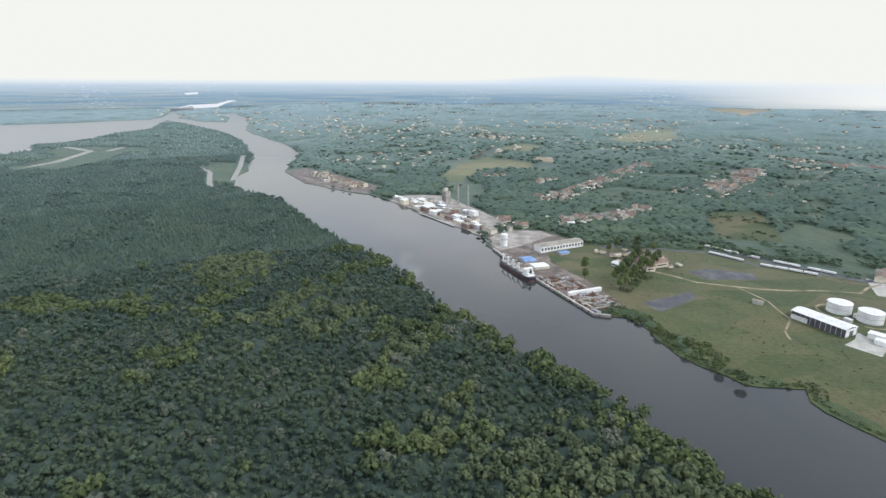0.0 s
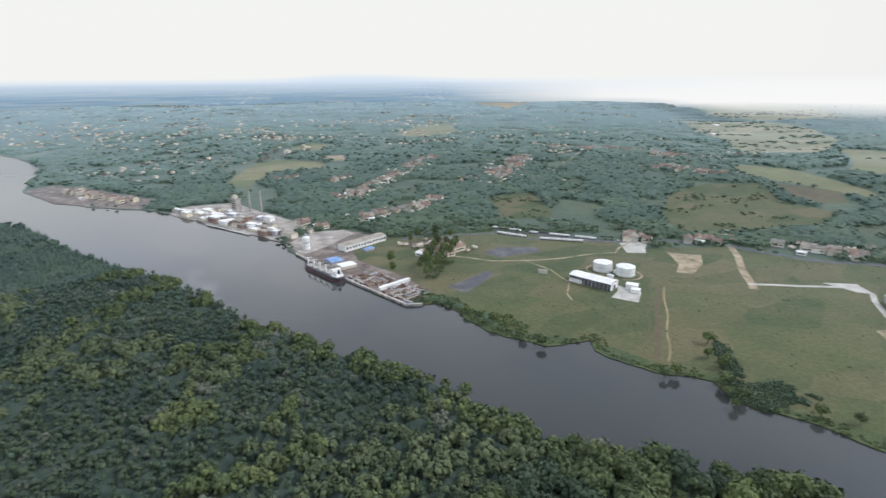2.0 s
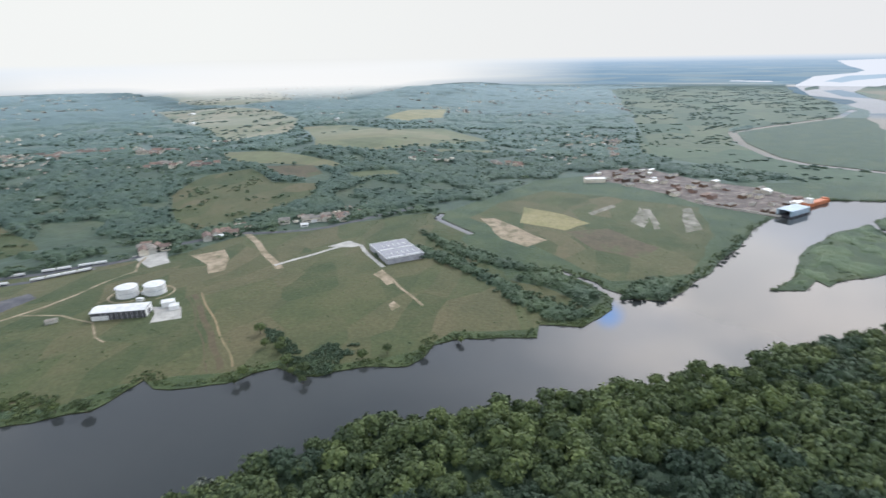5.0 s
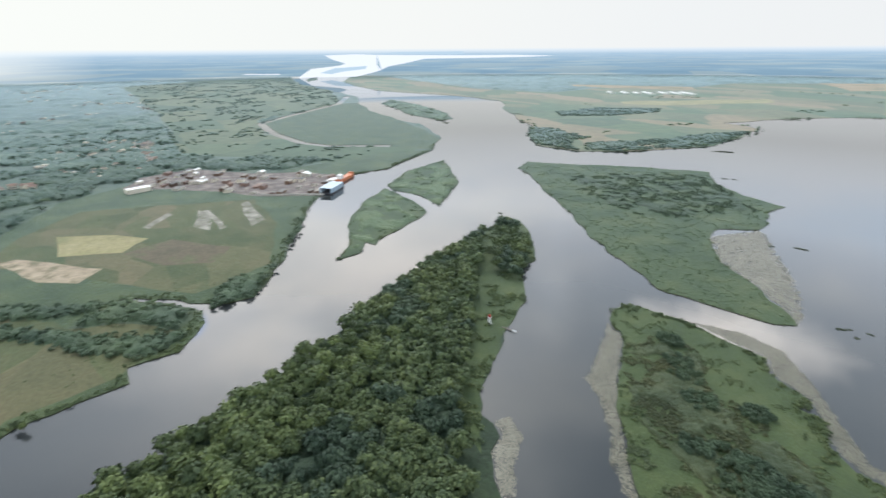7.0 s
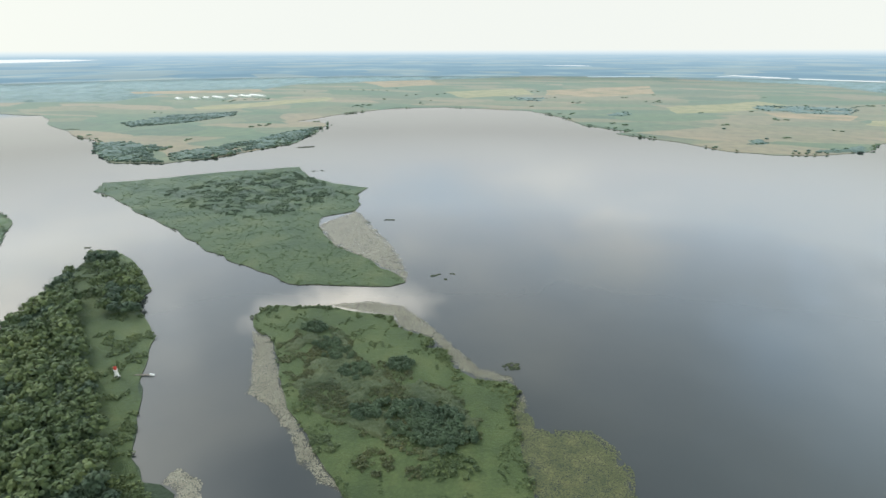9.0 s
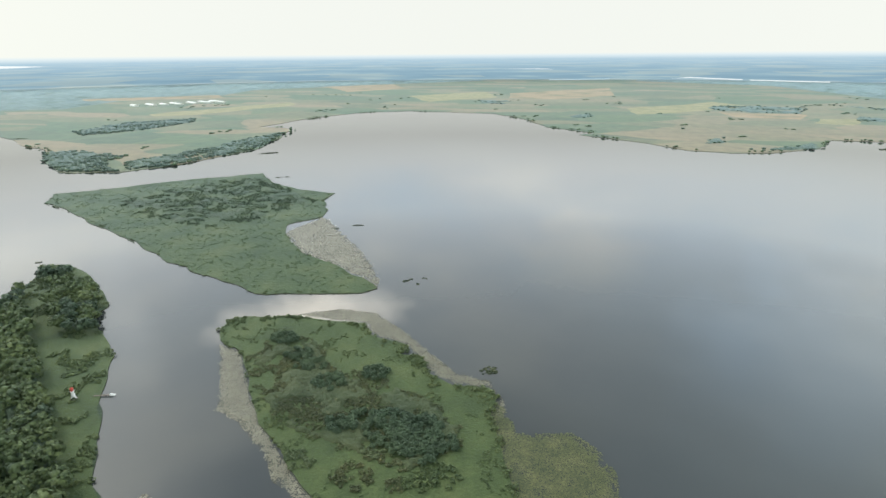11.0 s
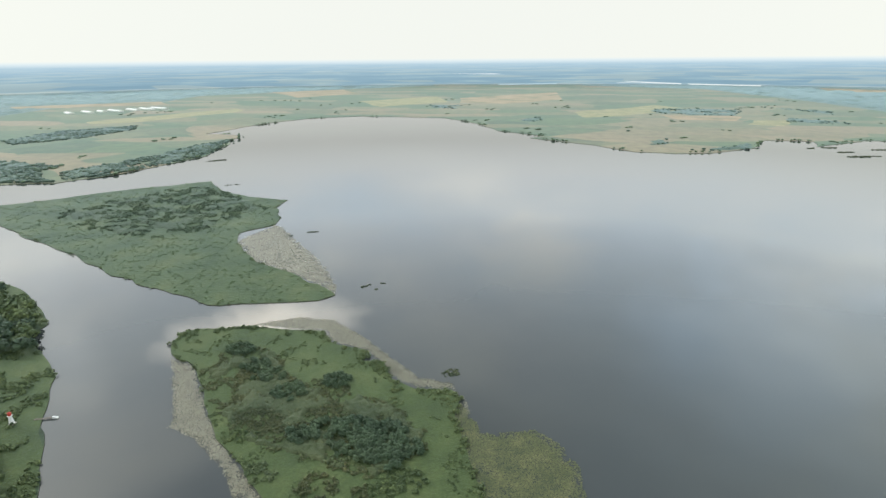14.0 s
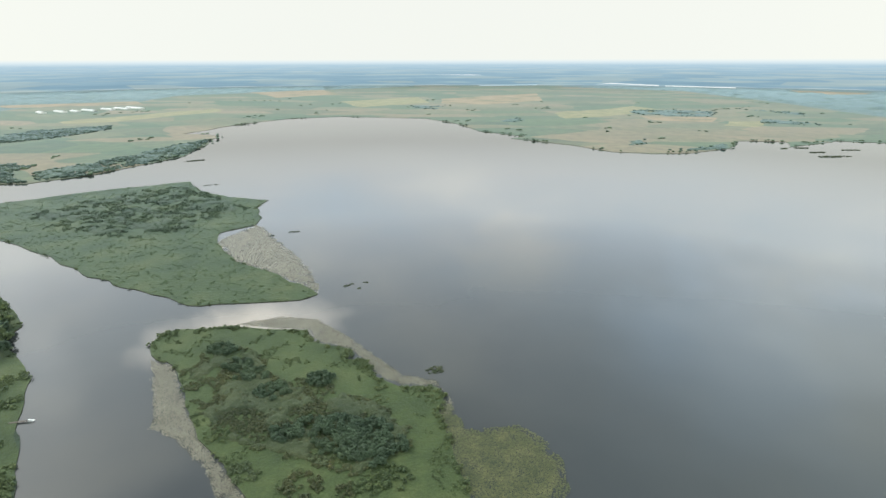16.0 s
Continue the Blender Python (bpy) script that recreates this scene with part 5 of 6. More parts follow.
    groves = [(150, -213, 7, leaf_slope), (136, -222, 9, leaf_slope), (120, -226, 9, leaf_slope), (103, -222, 11, leaf_slope), (88, -213, 9, leaf_slope), (100, -202, 10, leaf_slope), (120, -208, 9, leaf_slope),
              (216, -282, 8, leaf_slope), (200, -270, 9, leaf_slope), (238, -301, 8, leaf_slope), (176, -253, 9, leaf_slope), (150, -272, 8, leaf_slope), (80, -189, 9, leaf_mid), (161, -181, 8, leaf_gold),
              (126, -176, 10, heath), (122, -198, 6, leaf_gold), (92, -180, 7, leaf_mid), (104, -176, 6, heath), (184, -209, 7, leaf_mid), (141, -306, 5, leaf_mid), (130, -292, 5, leaf_bush),
              (186, -331, 4, leaf_mid), (212, -329, 3, leaf_bush), (294, -318, 6, leaf_mid), (272, -327, 4, leaf_bush), (107, -270, 4, leaf_bush)]
    for k, (x, y, r, m) in enumerate(groves):
        n = int(r * r / 2.6)
        a, d = rng.uniform(0, 6.28, n), np.sqrt(rng.uniform(0, 1, n)) * r
        qx, qy = x + np.cos(a) * d * 1.3, y + np.sin(a) * d
        tall = m is leaf_slope
        sheet("grove", ROUND if tall else SHRUB, with_ground(qx, qy, rng.uniform(1.4, 2.5, n) * (1.1 if tall else 0.75), 1.0), m,
              "dark grove of young trees on the island" if tall else "round clump of bushes on the island", "bushes")
    spots = []
    for a, b in zip(ISLE_S[:16], ISLE_S[1:17]):
        for k in range(int(math.dist(a, b) / 3.2)):
            f = rng.uniform()
            if noise.noise((a[0] / 30 + 2 * f, a[1] / 30, 6.0)) > -0.05:
                spots.append((a[0] + (b[0] - a[0]) * f + rng.uniform(-3, 1), a[1] + (b[1] - a[1]) * f + rng.uniform(1, 5), 0.6, rng.uniform(1.1, 2.4), 0.9))
    for line, gap, grow, edge in ((ISLE_S, 2.4, 1.0, -0.1), (ISLE_E, 7.0, 1.15, 0.1), (ISLE_A, 6.0, 1.2, 0.0), (ISLE_B, 6.0, 1.2, 0.0)):
        cx, cy = np.mean(line, axis=0)
        for a, b in zip(line, line[1:] + line[:1]):
            for k in range(int(math.dist(a, b) / gap)):
                f = rng.uniform()
                x, y = a[0] + (b[0] - a[0]) * f, a[1] + (b[1] - a[1]) * f
                if noise.noise((x / 22, y / 22, 6.0)) > edge:
                    far = math.hypot(cx - x, cy - y)
                    pull = rng.uniform(0.0, 4.5) * grow
                    spots.append((x + (cx - x) / far * pull, y + (cy - y) / far * pull, 0.5, rng.uniform(0.7, 1.8) * grow, 0.62))
    sheet("thicket", SHRUB, spots, leaf_bush, "bushes along the edge of the island", "bushes")
    # the reedy edge of the wooded point
    px, py = scatter((200, -395, 580, -90), 4.2, 101)
    ok = (cover(px, py) == "reeds") & inside(px, py, WILD) & (patchy(px, py, 22, 2.0) > 0.12)
    px, py = px[ok], py[ok]
    sheet("thicket", SHRUB, with_ground(px, py, rng.uniform(1.0, 2.6, len(px)), 0.8), leaf_mid, "bushes along the edge of the wooded point", "bushes")


islands_green()

# ---- things: buildings, ships, tanks and small works ----
def paint(name, tones, rough=0.6, **more):
    return surface(name, tones, more.pop("scale", 0.15), more.pop("fine", 1.2), rough, **more)


white_sheet = paint("white_sheet_metal", ((0.62, 0.62, 0.60), (0.74, 0.74, 0.72), (0.82, 0.82, 0.80)), 0.45)
grey_sheet = paint("grey_sheet_metal", ((0.30, 0.30, 0.33), (0.38, 0.38, 0.41), (0.46, 0.46, 0.49)), 0.5)
dark_sheet = paint("dark_sheet_metal", ((0.05, 0.055, 0.06), (0.08, 0.08, 0.09), (0.12, 0.12, 0.12)), 0.6)
plaster = paint("plaster", ((0.42, 0.39, 0.34), (0.55, 0.52, 0.46), (0.66, 0.63, 0.57)), 0.9, per_object=0.4)
tile_red = paint("red_roof_tile", ((0.15, 0.108, 0.096), (0.21, 0.155, 0.138), (0.28, 0.225, 0.205)), 0.85, per_object=0.5)
tar_roof = paint("tar_paper_roof", ((0.16, 0.155, 0.15), (0.24, 0.23, 0.22), (0.34, 0.33, 0.31)), 0.9, per_object=0.5)
brick_dark = paint("weathered_brick", ((0.16, 0.10, 0.08), (0.24, 0.16, 0.13), (0.32, 0.24, 0.20)), 0.9)
old_concrete = paint("old_concrete", ((0.25, 0.24, 0.22), (0.36, 0.34, 0.31), (0.48, 0.46, 0.42)), 0.9)
rust = paint("rusty_steel", ((0.085, 0.058, 0.047), (0.135, 0.088, 0.068), (0.19, 0.13, 0.10)), 0.8, per_object=0.6)
hull_dark = paint("hull_dark", ((0.035, 0.035, 0.045), (0.05, 0.05, 0.06), (0.08, 0.08, 0.085)), 0.5)
hull_red = paint("hull_red", ((0.16, 0.04, 0.035), (0.22, 0.06, 0.05), (0.28, 0.10, 0.08)), 0.6)
orange_paint = paint("orange_paint", ((0.40, 0.12, 0.05), (0.52, 0.17, 0.07), (0.58, 0.24, 0.12)), 0.6)
blue_sheet = paint("blue_sheet", ((0.12, 0.22, 0.42), (0.18, 0.30, 0.54), (0.28, 0.42, 0.66)), 0.6)
pale_blue = paint("pale_blue_sheet", ((0.28, 0.38, 0.46), (0.38, 0.48, 0.56), (0.48, 0.56, 0.62)), 0.5)
old_planks = paint("old_planks", ((0.10, 0.085, 0.07), (0.16, 0.14, 0.12), (0.24, 0.21, 0.18)), 0.9)
red_paint = paint("red_paint", ((0.36, 0.04, 0.03), (0.45, 0.06, 0.04), (0.50, 0.09, 0.06)), 0.5)
window_glass = paint("dark_window", ((0.02, 0.025, 0.03), (0.03, 0.035, 0.04), (0.05, 0.055, 0.06)), 0.12, gloss=0.6)


def part(name, bm, material, parent, label=""):
    """One bmesh as one mesh object under a thing or a part."""
    me = bpy.data.meshes.new(name)
    bm.normal_update()
    bm.to_mesh(me), bm.free()
    me.materials.append(material)
    ob = new(name, me)
    ob.parent = parent
    if label:
        ob["label"] = label
    return ob


def block(*boxes, bevel=0.0):
    """A bmesh of boxes: centre x, y, floor z, width, depth, height."""
    bm = bmesh.new()
    for x, y, z, w, d, h in boxes:
        bmesh.ops.create_cube(bm, size=1.0, matrix=Matrix.Translation((x, y, z + h / 2)) @ Matrix.Diagonal((w, d, h, 1)))
    if bevel:
        bmesh.ops.bevel(bm, geom=bm.edges[:], offset=bevel, segments=1, affect="EDGES")
    return bm


def drum(x, y, z, r0, r1, h, n=24):
    bm = bmesh.new()
    bmesh.ops.create_cone(bm, cap_ends=True, segments=n, radius1=r0, radius2=max(r1, 0.001), depth=h, matrix=Matrix.Translation((x, y, z + h / 2)))
    return bm


def gable(w, d, z, rise, over=0.4, thick=0.25):
    """A pitched roof with its ridge along x."""
    bm = bmesh.new()
    w, d = w / 2 + over, d / 2 + over
    rows = [[bm.verts.new((x, y, z + up)) for x in (-w, w)] for y, up in ((-d, 0), (0, rise), (d, 0), (d, thick), (0, rise + thick * 1.2), (-d, thick))]
    for k in range(6):
        a, b = rows[k], rows[(k + 1) % 6]
        bm.faces.new((a[0], a[1], b[1], b[0]))
    for side in (0, 1):
        for k in ((0, 1, 4, 5), (1, 2, 3, 4)):
            bm.faces.new([rows[j][side] for j in k])
    bmesh.ops.recalc_face_normals(bm, faces=bm.faces[:])
    return bm


def thing(name, label, category, x, y, turn=0.0, group="", z=None):
    ob = tagged(new(name), label, category, group)
    ob.matrix_basis = pose(x, y, float(height(x, y)) - 0.1 if z is None else z, 0, 0, turn)
    return ob


def walls_with_gables(w, d, h, rise):
    bm = block((0, 0, 0, w, d, h))
    for x in (-w / 2, w / 2):
        bm.faces.new([bm.verts.new(p) for p in ((x, -d / 2, h), (x, d / 2, h), (x, 0, h + rise))])
    return bm


# oil tanks beside the meadow
def storage_tank(x, y, turn):
    t = thing("storage_tank", "large white round steel oil tank on the meadow", "tank", x, y, turn, "oil tanks")
    part("shell", drum(0, 0, 0, 9.8, 9.8, 9.5, 48), white_sheet, t)
    part("roof", drum(0, 0, 9.5, 9.6, 0.6, 1.0, 48), white_sheet, t, "low conical white roof")
    bm = bmesh.new()
    for z in (0.0, 4.7, 9.2):
        ring = [[bm.verts.new((r * math.cos(a), r * math.sin(a), z + dz)) for a in (k * math.pi / 24 for k in range(48))] for r, dz in ((9.8, 0), (10.0, 0), (10.0, 0.3), (9.8, 0.3))]
        for a, b in zip(ring, ring[1:]):
            for k in range(48):
                bm.faces.new((a[k], a[(k + 1) % 48], b[(k + 1) % 48], b[k]))
    part("stiffening_ring", bm, grey_sheet, t)
    bm = bmesh.new()
    for k in range(26):
        a = -2.4 + k * 0.055
        bmesh.ops.create_cube(bm, size=1, matrix=Matrix.Translation((10.4 * math.cos(a), 10.4 * math.sin(a), 0.3 + k * 0.35)) @ Matrix.Rotation(a, 4, "Z") @ Matrix.Diagonal((1.1, 0.9, 0.35, 1)))
    part("stair", bm, grey_sheet, t, "grey steel stair winding up the side")
    return t


storage_tank(365, 458, 200)
storage_tank(378, 437, 180)


def long_hall():
    t = thing("loading_hall", "long hall with a white sheet roof and dark sides", "hall", 329, 427, -64)
    part("wall", walls_with_gables(45, 16, 7.2, 1.6), dark_sheet, t)
    part("roof", gable(45, 16, 7.2, 1.6, 0.6), white_sheet, t, "white sheet metal roof")
    for s in (-1, 1):
        part("end_panel", block((s * 22.7, 0, 0, 0.25, 15.6, 7.0)), white_sheet, t, "white end panel")
        part("gate", block((s * 22.9, 0, 0, 0.2, 5.0, 5.0)), dark_sheet, t)
    part("side_wall", block((-15, -8.2, 0, 14, 0.3, 4.2)), white_sheet, t, "white lower side wall")
    for k in range(9):
        part("post", block((-14 + k * 4.2, -8.25, 0, 0.4, 0.4, 7.2)), grey_sheet, t)


long_hall()


def warehouse():
    t = thing("warehouse", "large flat grey warehouse with rows of white roof lights", "warehouse", 542, 249, 43.5)
    t.matrix_basis = t.matrix_basis @ Matrix.Diagonal((0.88, 0.88, 1, 1))
    part("wall", block((0, 0, 0, 66, 50, 6.0)), grey_sheet, t)
    part("roof", block((0, 0, 6.0, 66.6, 50.6, 0.5)), paint("warehouse_roof", ((0.27, 0.27, 0.29), (0.31, 0.31, 0.33), (0.36, 0.36, 0.38)), 0.6), t, "pale grey membrane roof")
    part("parapet", block((0, 25.1, 6.5, 66.6, 0.4, 0.5), (0, -25.1, 6.5, 66.6, 0.4, 0.5), (33.1, 0, 6.5, 0.4, 50, 0.5), (-33.1, 0, 6.5, 0.4, 50, 0.5)), white_sheet, t)
    for x in (-29, 1):
        for y in (-12, 12):
            part("ridge_light", block((x, y, 6.5, 2.0, 20, 0.7), bevel=0.2), white_sheet, t, "long white roof light")
    for x in (-17, 15):
        for k in range(5):
            part("roof_light", block((x, -17 + k * 7.4, 6.5, 7.0, 1.3, 0.6), bevel=0.15), white_sheet, t, "white roof light")



warehouse()


def simple_building(name, label, x, y, w, d, h, turn, wall_m, roof_m, rise=0.0, bays=0, group=""):
    t = thing(name, label, "building", x, y, turn, group)
    if rise:
        part("wall", walls_with_gables(w, d, h, rise), wall_m, t)
        part("roof", gable(w, d, h, rise, 0.3), roof_m, t)
    else:
        part("wall", block((0, 0, 0, w, d, h)), wall_m, t)
        part("roof", block((0, 0, h, w + 0.5, d + 0.5, 0.4)), roof_m, t)
    for k in range(bays):
        part("window", block((-w / 2 + (k + 0.5) * w / bays, -d / 2 - 0.06, h * 0.35, w / bays * 0.5, 0.12, h * 0.4)), window_glass, t)
    return t


# the quay and the old shipyard
simple_building("quay_shed", "long pale shed with a row of tall windows behind the quay", 147, 652, 66, 15, 7.5, 27, white_sheet, tar_roof, 1.4, 14)
simple_building("quay_house", "long low white works building on the old quay", 142, 500, 38, 3.2, 3.2, 22, white_sheet, white_sheet)
simple_building("tarped_stack", "stack under bright blue sheeting on the quay", 100, 598, 15, 17, 3.2, 17, grey_sheet, blue_sheet, 0.8)
simple_building("tarped_stack", "flat pale shed beside the blue stack", 110, 577, 18, 14, 3, 17, plaster, white_sheet, 0.4)
simple_building("tarped_stack", "blue sheeted pile beside the long shed", 148, 628, 14, 7, 2.5, 27, grey_sheet, blue_sheet, 0.5)
simple_building("site_hut", "white site hut on the paved yard beside the oil tanks", 357, 402, 11, 8, 4.5, -50, white_sheet, white_sheet)
simple_building("site_hut", "low white office beside the oil tanks", 353, 392, 8, 7, 3.5, -50, white_sheet, white_sheet)
simple_building("shed", "small old shed on the meadow", 300, 475, 9, 5, 3, -40, plaster, tar_roof, 1.0)
simple_building("site_hut", "small white cabin between hall and tanks", 358, 436, 6, 3, 2.6, -70, white_sheet, white_sheet)
simple_building("shed", "small white cabin beside the tanks", 372, 444, 5, 4, 2.6, -70, white_sheet, white_sheet)


def silo():
    t = thing("silo", "tall white round silo on the quay", "silo", 79, 662)
    part("drum", drum(0, 0, 0, 4.6, 4.6, 15, 24), white_sheet, t)
    part("cap", drum(0, 0, 15, 4.4, 1.2, 2.2, 24), white_sheet, t)
    part("band", drum(0, 0, 8.5, 4.75, 4.75, 0.9, 24), grey_sheet, t)
    part("head_house", block((0, 0, 17, 2.6, 2.6, 2.5)), grey_sheet, t)
    part("ladder_cage", block((4.8, 0, 0, 0.6, 0.9, 15)), grey_sheet, t)


silo()


def cargo_ship():
    t = thing("cargo_ship", "old dark-hulled cargo ship with white deckhouse at the quay", "ship", 76, 578, 112.5, z=-0.4)
    t.matrix_basis = pose(82, 566, -0.4, 0, 0, 112.5) @ Matrix.Diagonal((0.9, 0.85, 0.75, 1))
    for name, m, z0, z1, grow in (("hull", hull_dark, 1.5, 5.0, 0.25), ("boot_top", hull_red, 0.0, 1.5, 0.0)):
        bm = bmesh.new()
        rows = []
        for z, g in ((z0, 0.0), (z1, grow)):
            row = []
            for s in (1, -1):
                line = [(-40, 3.4), (-38, 5.6), (-28, 6.8), (16, 6.8), (28, 5.6), (36, 2.8), (41, 0.3)]
                for px, py in (line if s > 0 else line[::-1]):
                    row.append(bm.verts.new((px + (g if px > 0 else 0), s * (py + g), z + (1.6 if z1 == z and name == "hull" and abs(px) > 34 else 0))))
            rows.append(row)
        n = len(rows[0])
        for k in range(n):
            bm.faces.new((rows[0][k], rows[0][(k + 1) % n], rows[1][(k + 1) % n], rows[1][k]))
        bm.faces.new(rows[1])
        part(name, bm, m, t, "red band at the waterline" if name == "boot_top" else "")
    part("deck", block((-2, 0, 5.0, 66, 11.5, 0.15)), rust, t)
    for k in range(4):
        hatch = part("hatch", block((26 - k * 13, 0, 5.1, 9.5, 8, 1.5), bevel=0.2), grey_sheet, t)
        part("hatch_cover", block((26 - k * 13, 0, 6.6, 9.7, 8.2, 0.25)), old_concrete, hatch)
    house = part("deckhouse", block((-30, 0, 5, 12, 11.5, 3), (-30, 0, 8, 10, 10, 2.8), (-29, 0, 10.8, 8, 9, 2.8), bevel=0.15), white_sheet, t, "stepped white deckhouse")
    part("bridge", block((-27.5, 0, 13.6, 4.5, 12.5, 2.6), bevel=0.15), white_sheet, t)
    for k in range(7):
        part("window", block((-25.2, -5 + k * 1.65, 14.6, 0.12, 1.1, 0.9)), window_glass, house)
    part("funnel", drum(-34, 0, 10.8, 1.6, 1.3, 5.5, 16), hull_dark, t)
    part("mast", drum(-28, 0, 16, 0.25, 0.12, 7, 8), white_sheet, t)
    for k in range(4):
        x = 32.5 - k * 13
        crane = part("crane_post", drum(x, 0, 5, 0.95, 0.8, 10, 12), white_sheet, t, "white deck crane")
        bm = bmesh.new()
        bmesh.ops.create_cube(bm, size=1, matrix=Matrix.Translation((x - 4.2, 0.6, 16.2)) @ Matrix.Rotation(radians(28), 4, "Y") @ Matrix.Diagonal((11, 0.9, 0.9, 1)))
        part("crane_jib", bm, white_sheet, crane)
        part("crane_cab", block((x, 0, 13.5, 2.4, 2.2, 2.4)), white_sheet, crane)


cargo_ship()


def quay_wall():
    line = [(64, 645), (98, 541), (137, 447), (151, 443)]
    for k, (a, b) in enumerate(zip(line, line[1:])):
        d, turn = math.dist(a, b), math.degrees(math.atan2(b[1] - a[1], b[0] - a[0]))
        t = thing("quay_wall", "weathered concrete quay wall with dark fenders", "quay", (a[0] + b[0]) / 2, (a[1] + b[1]) / 2, turn, "quay walls", z=-1.0)
        part("wall", block((0, 0, 0, d, 1.6, 3.0)), old_concrete, t)
        part("coping", block((0, 0, 3.0, d + 0.3, 2.0, 0.35)), paving, t, "paler coping stones")
        for j in range(int(d / 9)):
            part("fender", block((-d / 2 + 5 + j * 9, -1.0, 0.8, 0.7, 0.5, 2.2)), hull_dark, t)


quay_wall()


def slipway_pit():
    """The rectangular concrete basins at the end of the shipyard."""
    t = thing("slipway_pit", "open concrete basin with dark water in the old shipyard", "basin", 148, 474, 22)
    part("floor", block((0, 0, 0, 26, 22, 0.25)), tilled, t)
    for k, (x, y, w, d) in enumerate(((0, -11.5, 27, 1.2), (0, 11.5, 27, 1.2), (13, 0, 1.2, 23), (-13, 0, 1.2, 23), (1, 0, 14, 0.8), (1, -7, 14, 0.8), (8, -3.5, 0.8, 7.5), (-6, -3.5, 0.8, 7.5))):
        part("basin_wall", block((x, y, 0, w, d, 1.6)), old_concrete, t)
    part("basin_floor", block((1, -3.5, 0.25, 13, 6, 0.06)), gravel, t)


slipway_pit()

yard_rng = random.Random(7)


def stack_of_steel(x, y, turn, w, d, h, m, label):
    t = thing("steel_stack", label, "stack", x, y, turn, "stacks in the shipyard")
    for k in range(3):
        part("bundle", block((-w / 3 + k * w / 3, yard_rng.uniform(-1, 1), 0, w / 3.3, d * yard_rng.uniform(0.6, 1), h * yard_rng.uniform(0.5, 1)), bevel=0.1), m, t)
    return t


for k in range(110):
    f, g = yard_rng.uniform(0.02, 0.97), yard_rng.uniform(4, 36)
    x, y = 98 + (137 - 98) * f + 0.92 * g, 541 + (447 - 541) * f + 0.38 * g
    stack_of_steel(x, y, 22 + yard_rng.choice((0, 90)), yard_rng.uniform(4, 15), yard_rng.uniform(1.0, 4), yard_rng.uniform(0.6, 2.4),
                   yard_rng.choice((rust, rust, old_concrete, grey_sheet, brick_dark)), "rusty steel and concrete parts stacked in the yard")


# the works upstream
def works():
    rng = random.Random(12)
    kinds = ((white_sheet, white_sheet), (plaster, white_sheet), (plaster, tar_roof), (brick_dark, tar_roof), (grey_sheet, white_sheet))
    for k in range(72):
        f, g = rng.uniform(0, 1), rng.uniform(8, 62) * (0.4 + 0.6 * rng.random())
        x, y = -93 + 150 * f + 0.85 * g, 935 - 225 * f + 0.53 * g
        w, r = kinds[rng.randrange(5)]
        simple_building("works_building", "pale works building by the river", x, y, rng.uniform(6, 20), rng.uniform(5, 12), rng.uniform(3, 7.5), -56 + rng.uniform(-4, 4), w, r,
                        rng.choice((0, 0, 1.4)), 0, "buildings of the riverside works")
    for x, y in ((27, 904), (43, 887)):
        t = thing("chimney", "tall slender pale grey factory chimney", "chimney", x, y, 0, "factory chimneys")
        part("shaft", drum(0, 0, 0, 1.5, 0.9, 38, 16), old_concrete, t)
        part("cap_ring", drum(0, 0, 37, 1.15, 1.15, 0.8, 16), hull_dark, t)
    t = thing("works_tower", "pale concrete tower block of the riverside works", "tower", 7, 912, -56)
    part("wall", block((0, 0, 0, 12, 10, 21)), old_concrete, t)
    part("roof", block((0, 0, 21, 12.4, 10.4, 0.5)), tar_roof, t)
    part("upper_house", block((-2, 0, 21.5, 6, 6, 5)), plaster, t)
    for k in range(5):
        part("window_band", block((0, -5.05, 2.5 + k * 3.7, 10, 0.12, 1.2)), window_glass, t)
    t = thing("jetty", "long pale concrete jetty along the works", "jetty", -10, 798, -56, z=-0.6)
    part("deck", block((0, 0, 1.6, 98, 3.0, 0.5)), paving, t)
    for k in range(12):
        part("pile", drum(-46 + k * 8.3, -0.6, -0.8, 0.35, 0.35, 2.4, 8), old_concrete, t)


works()


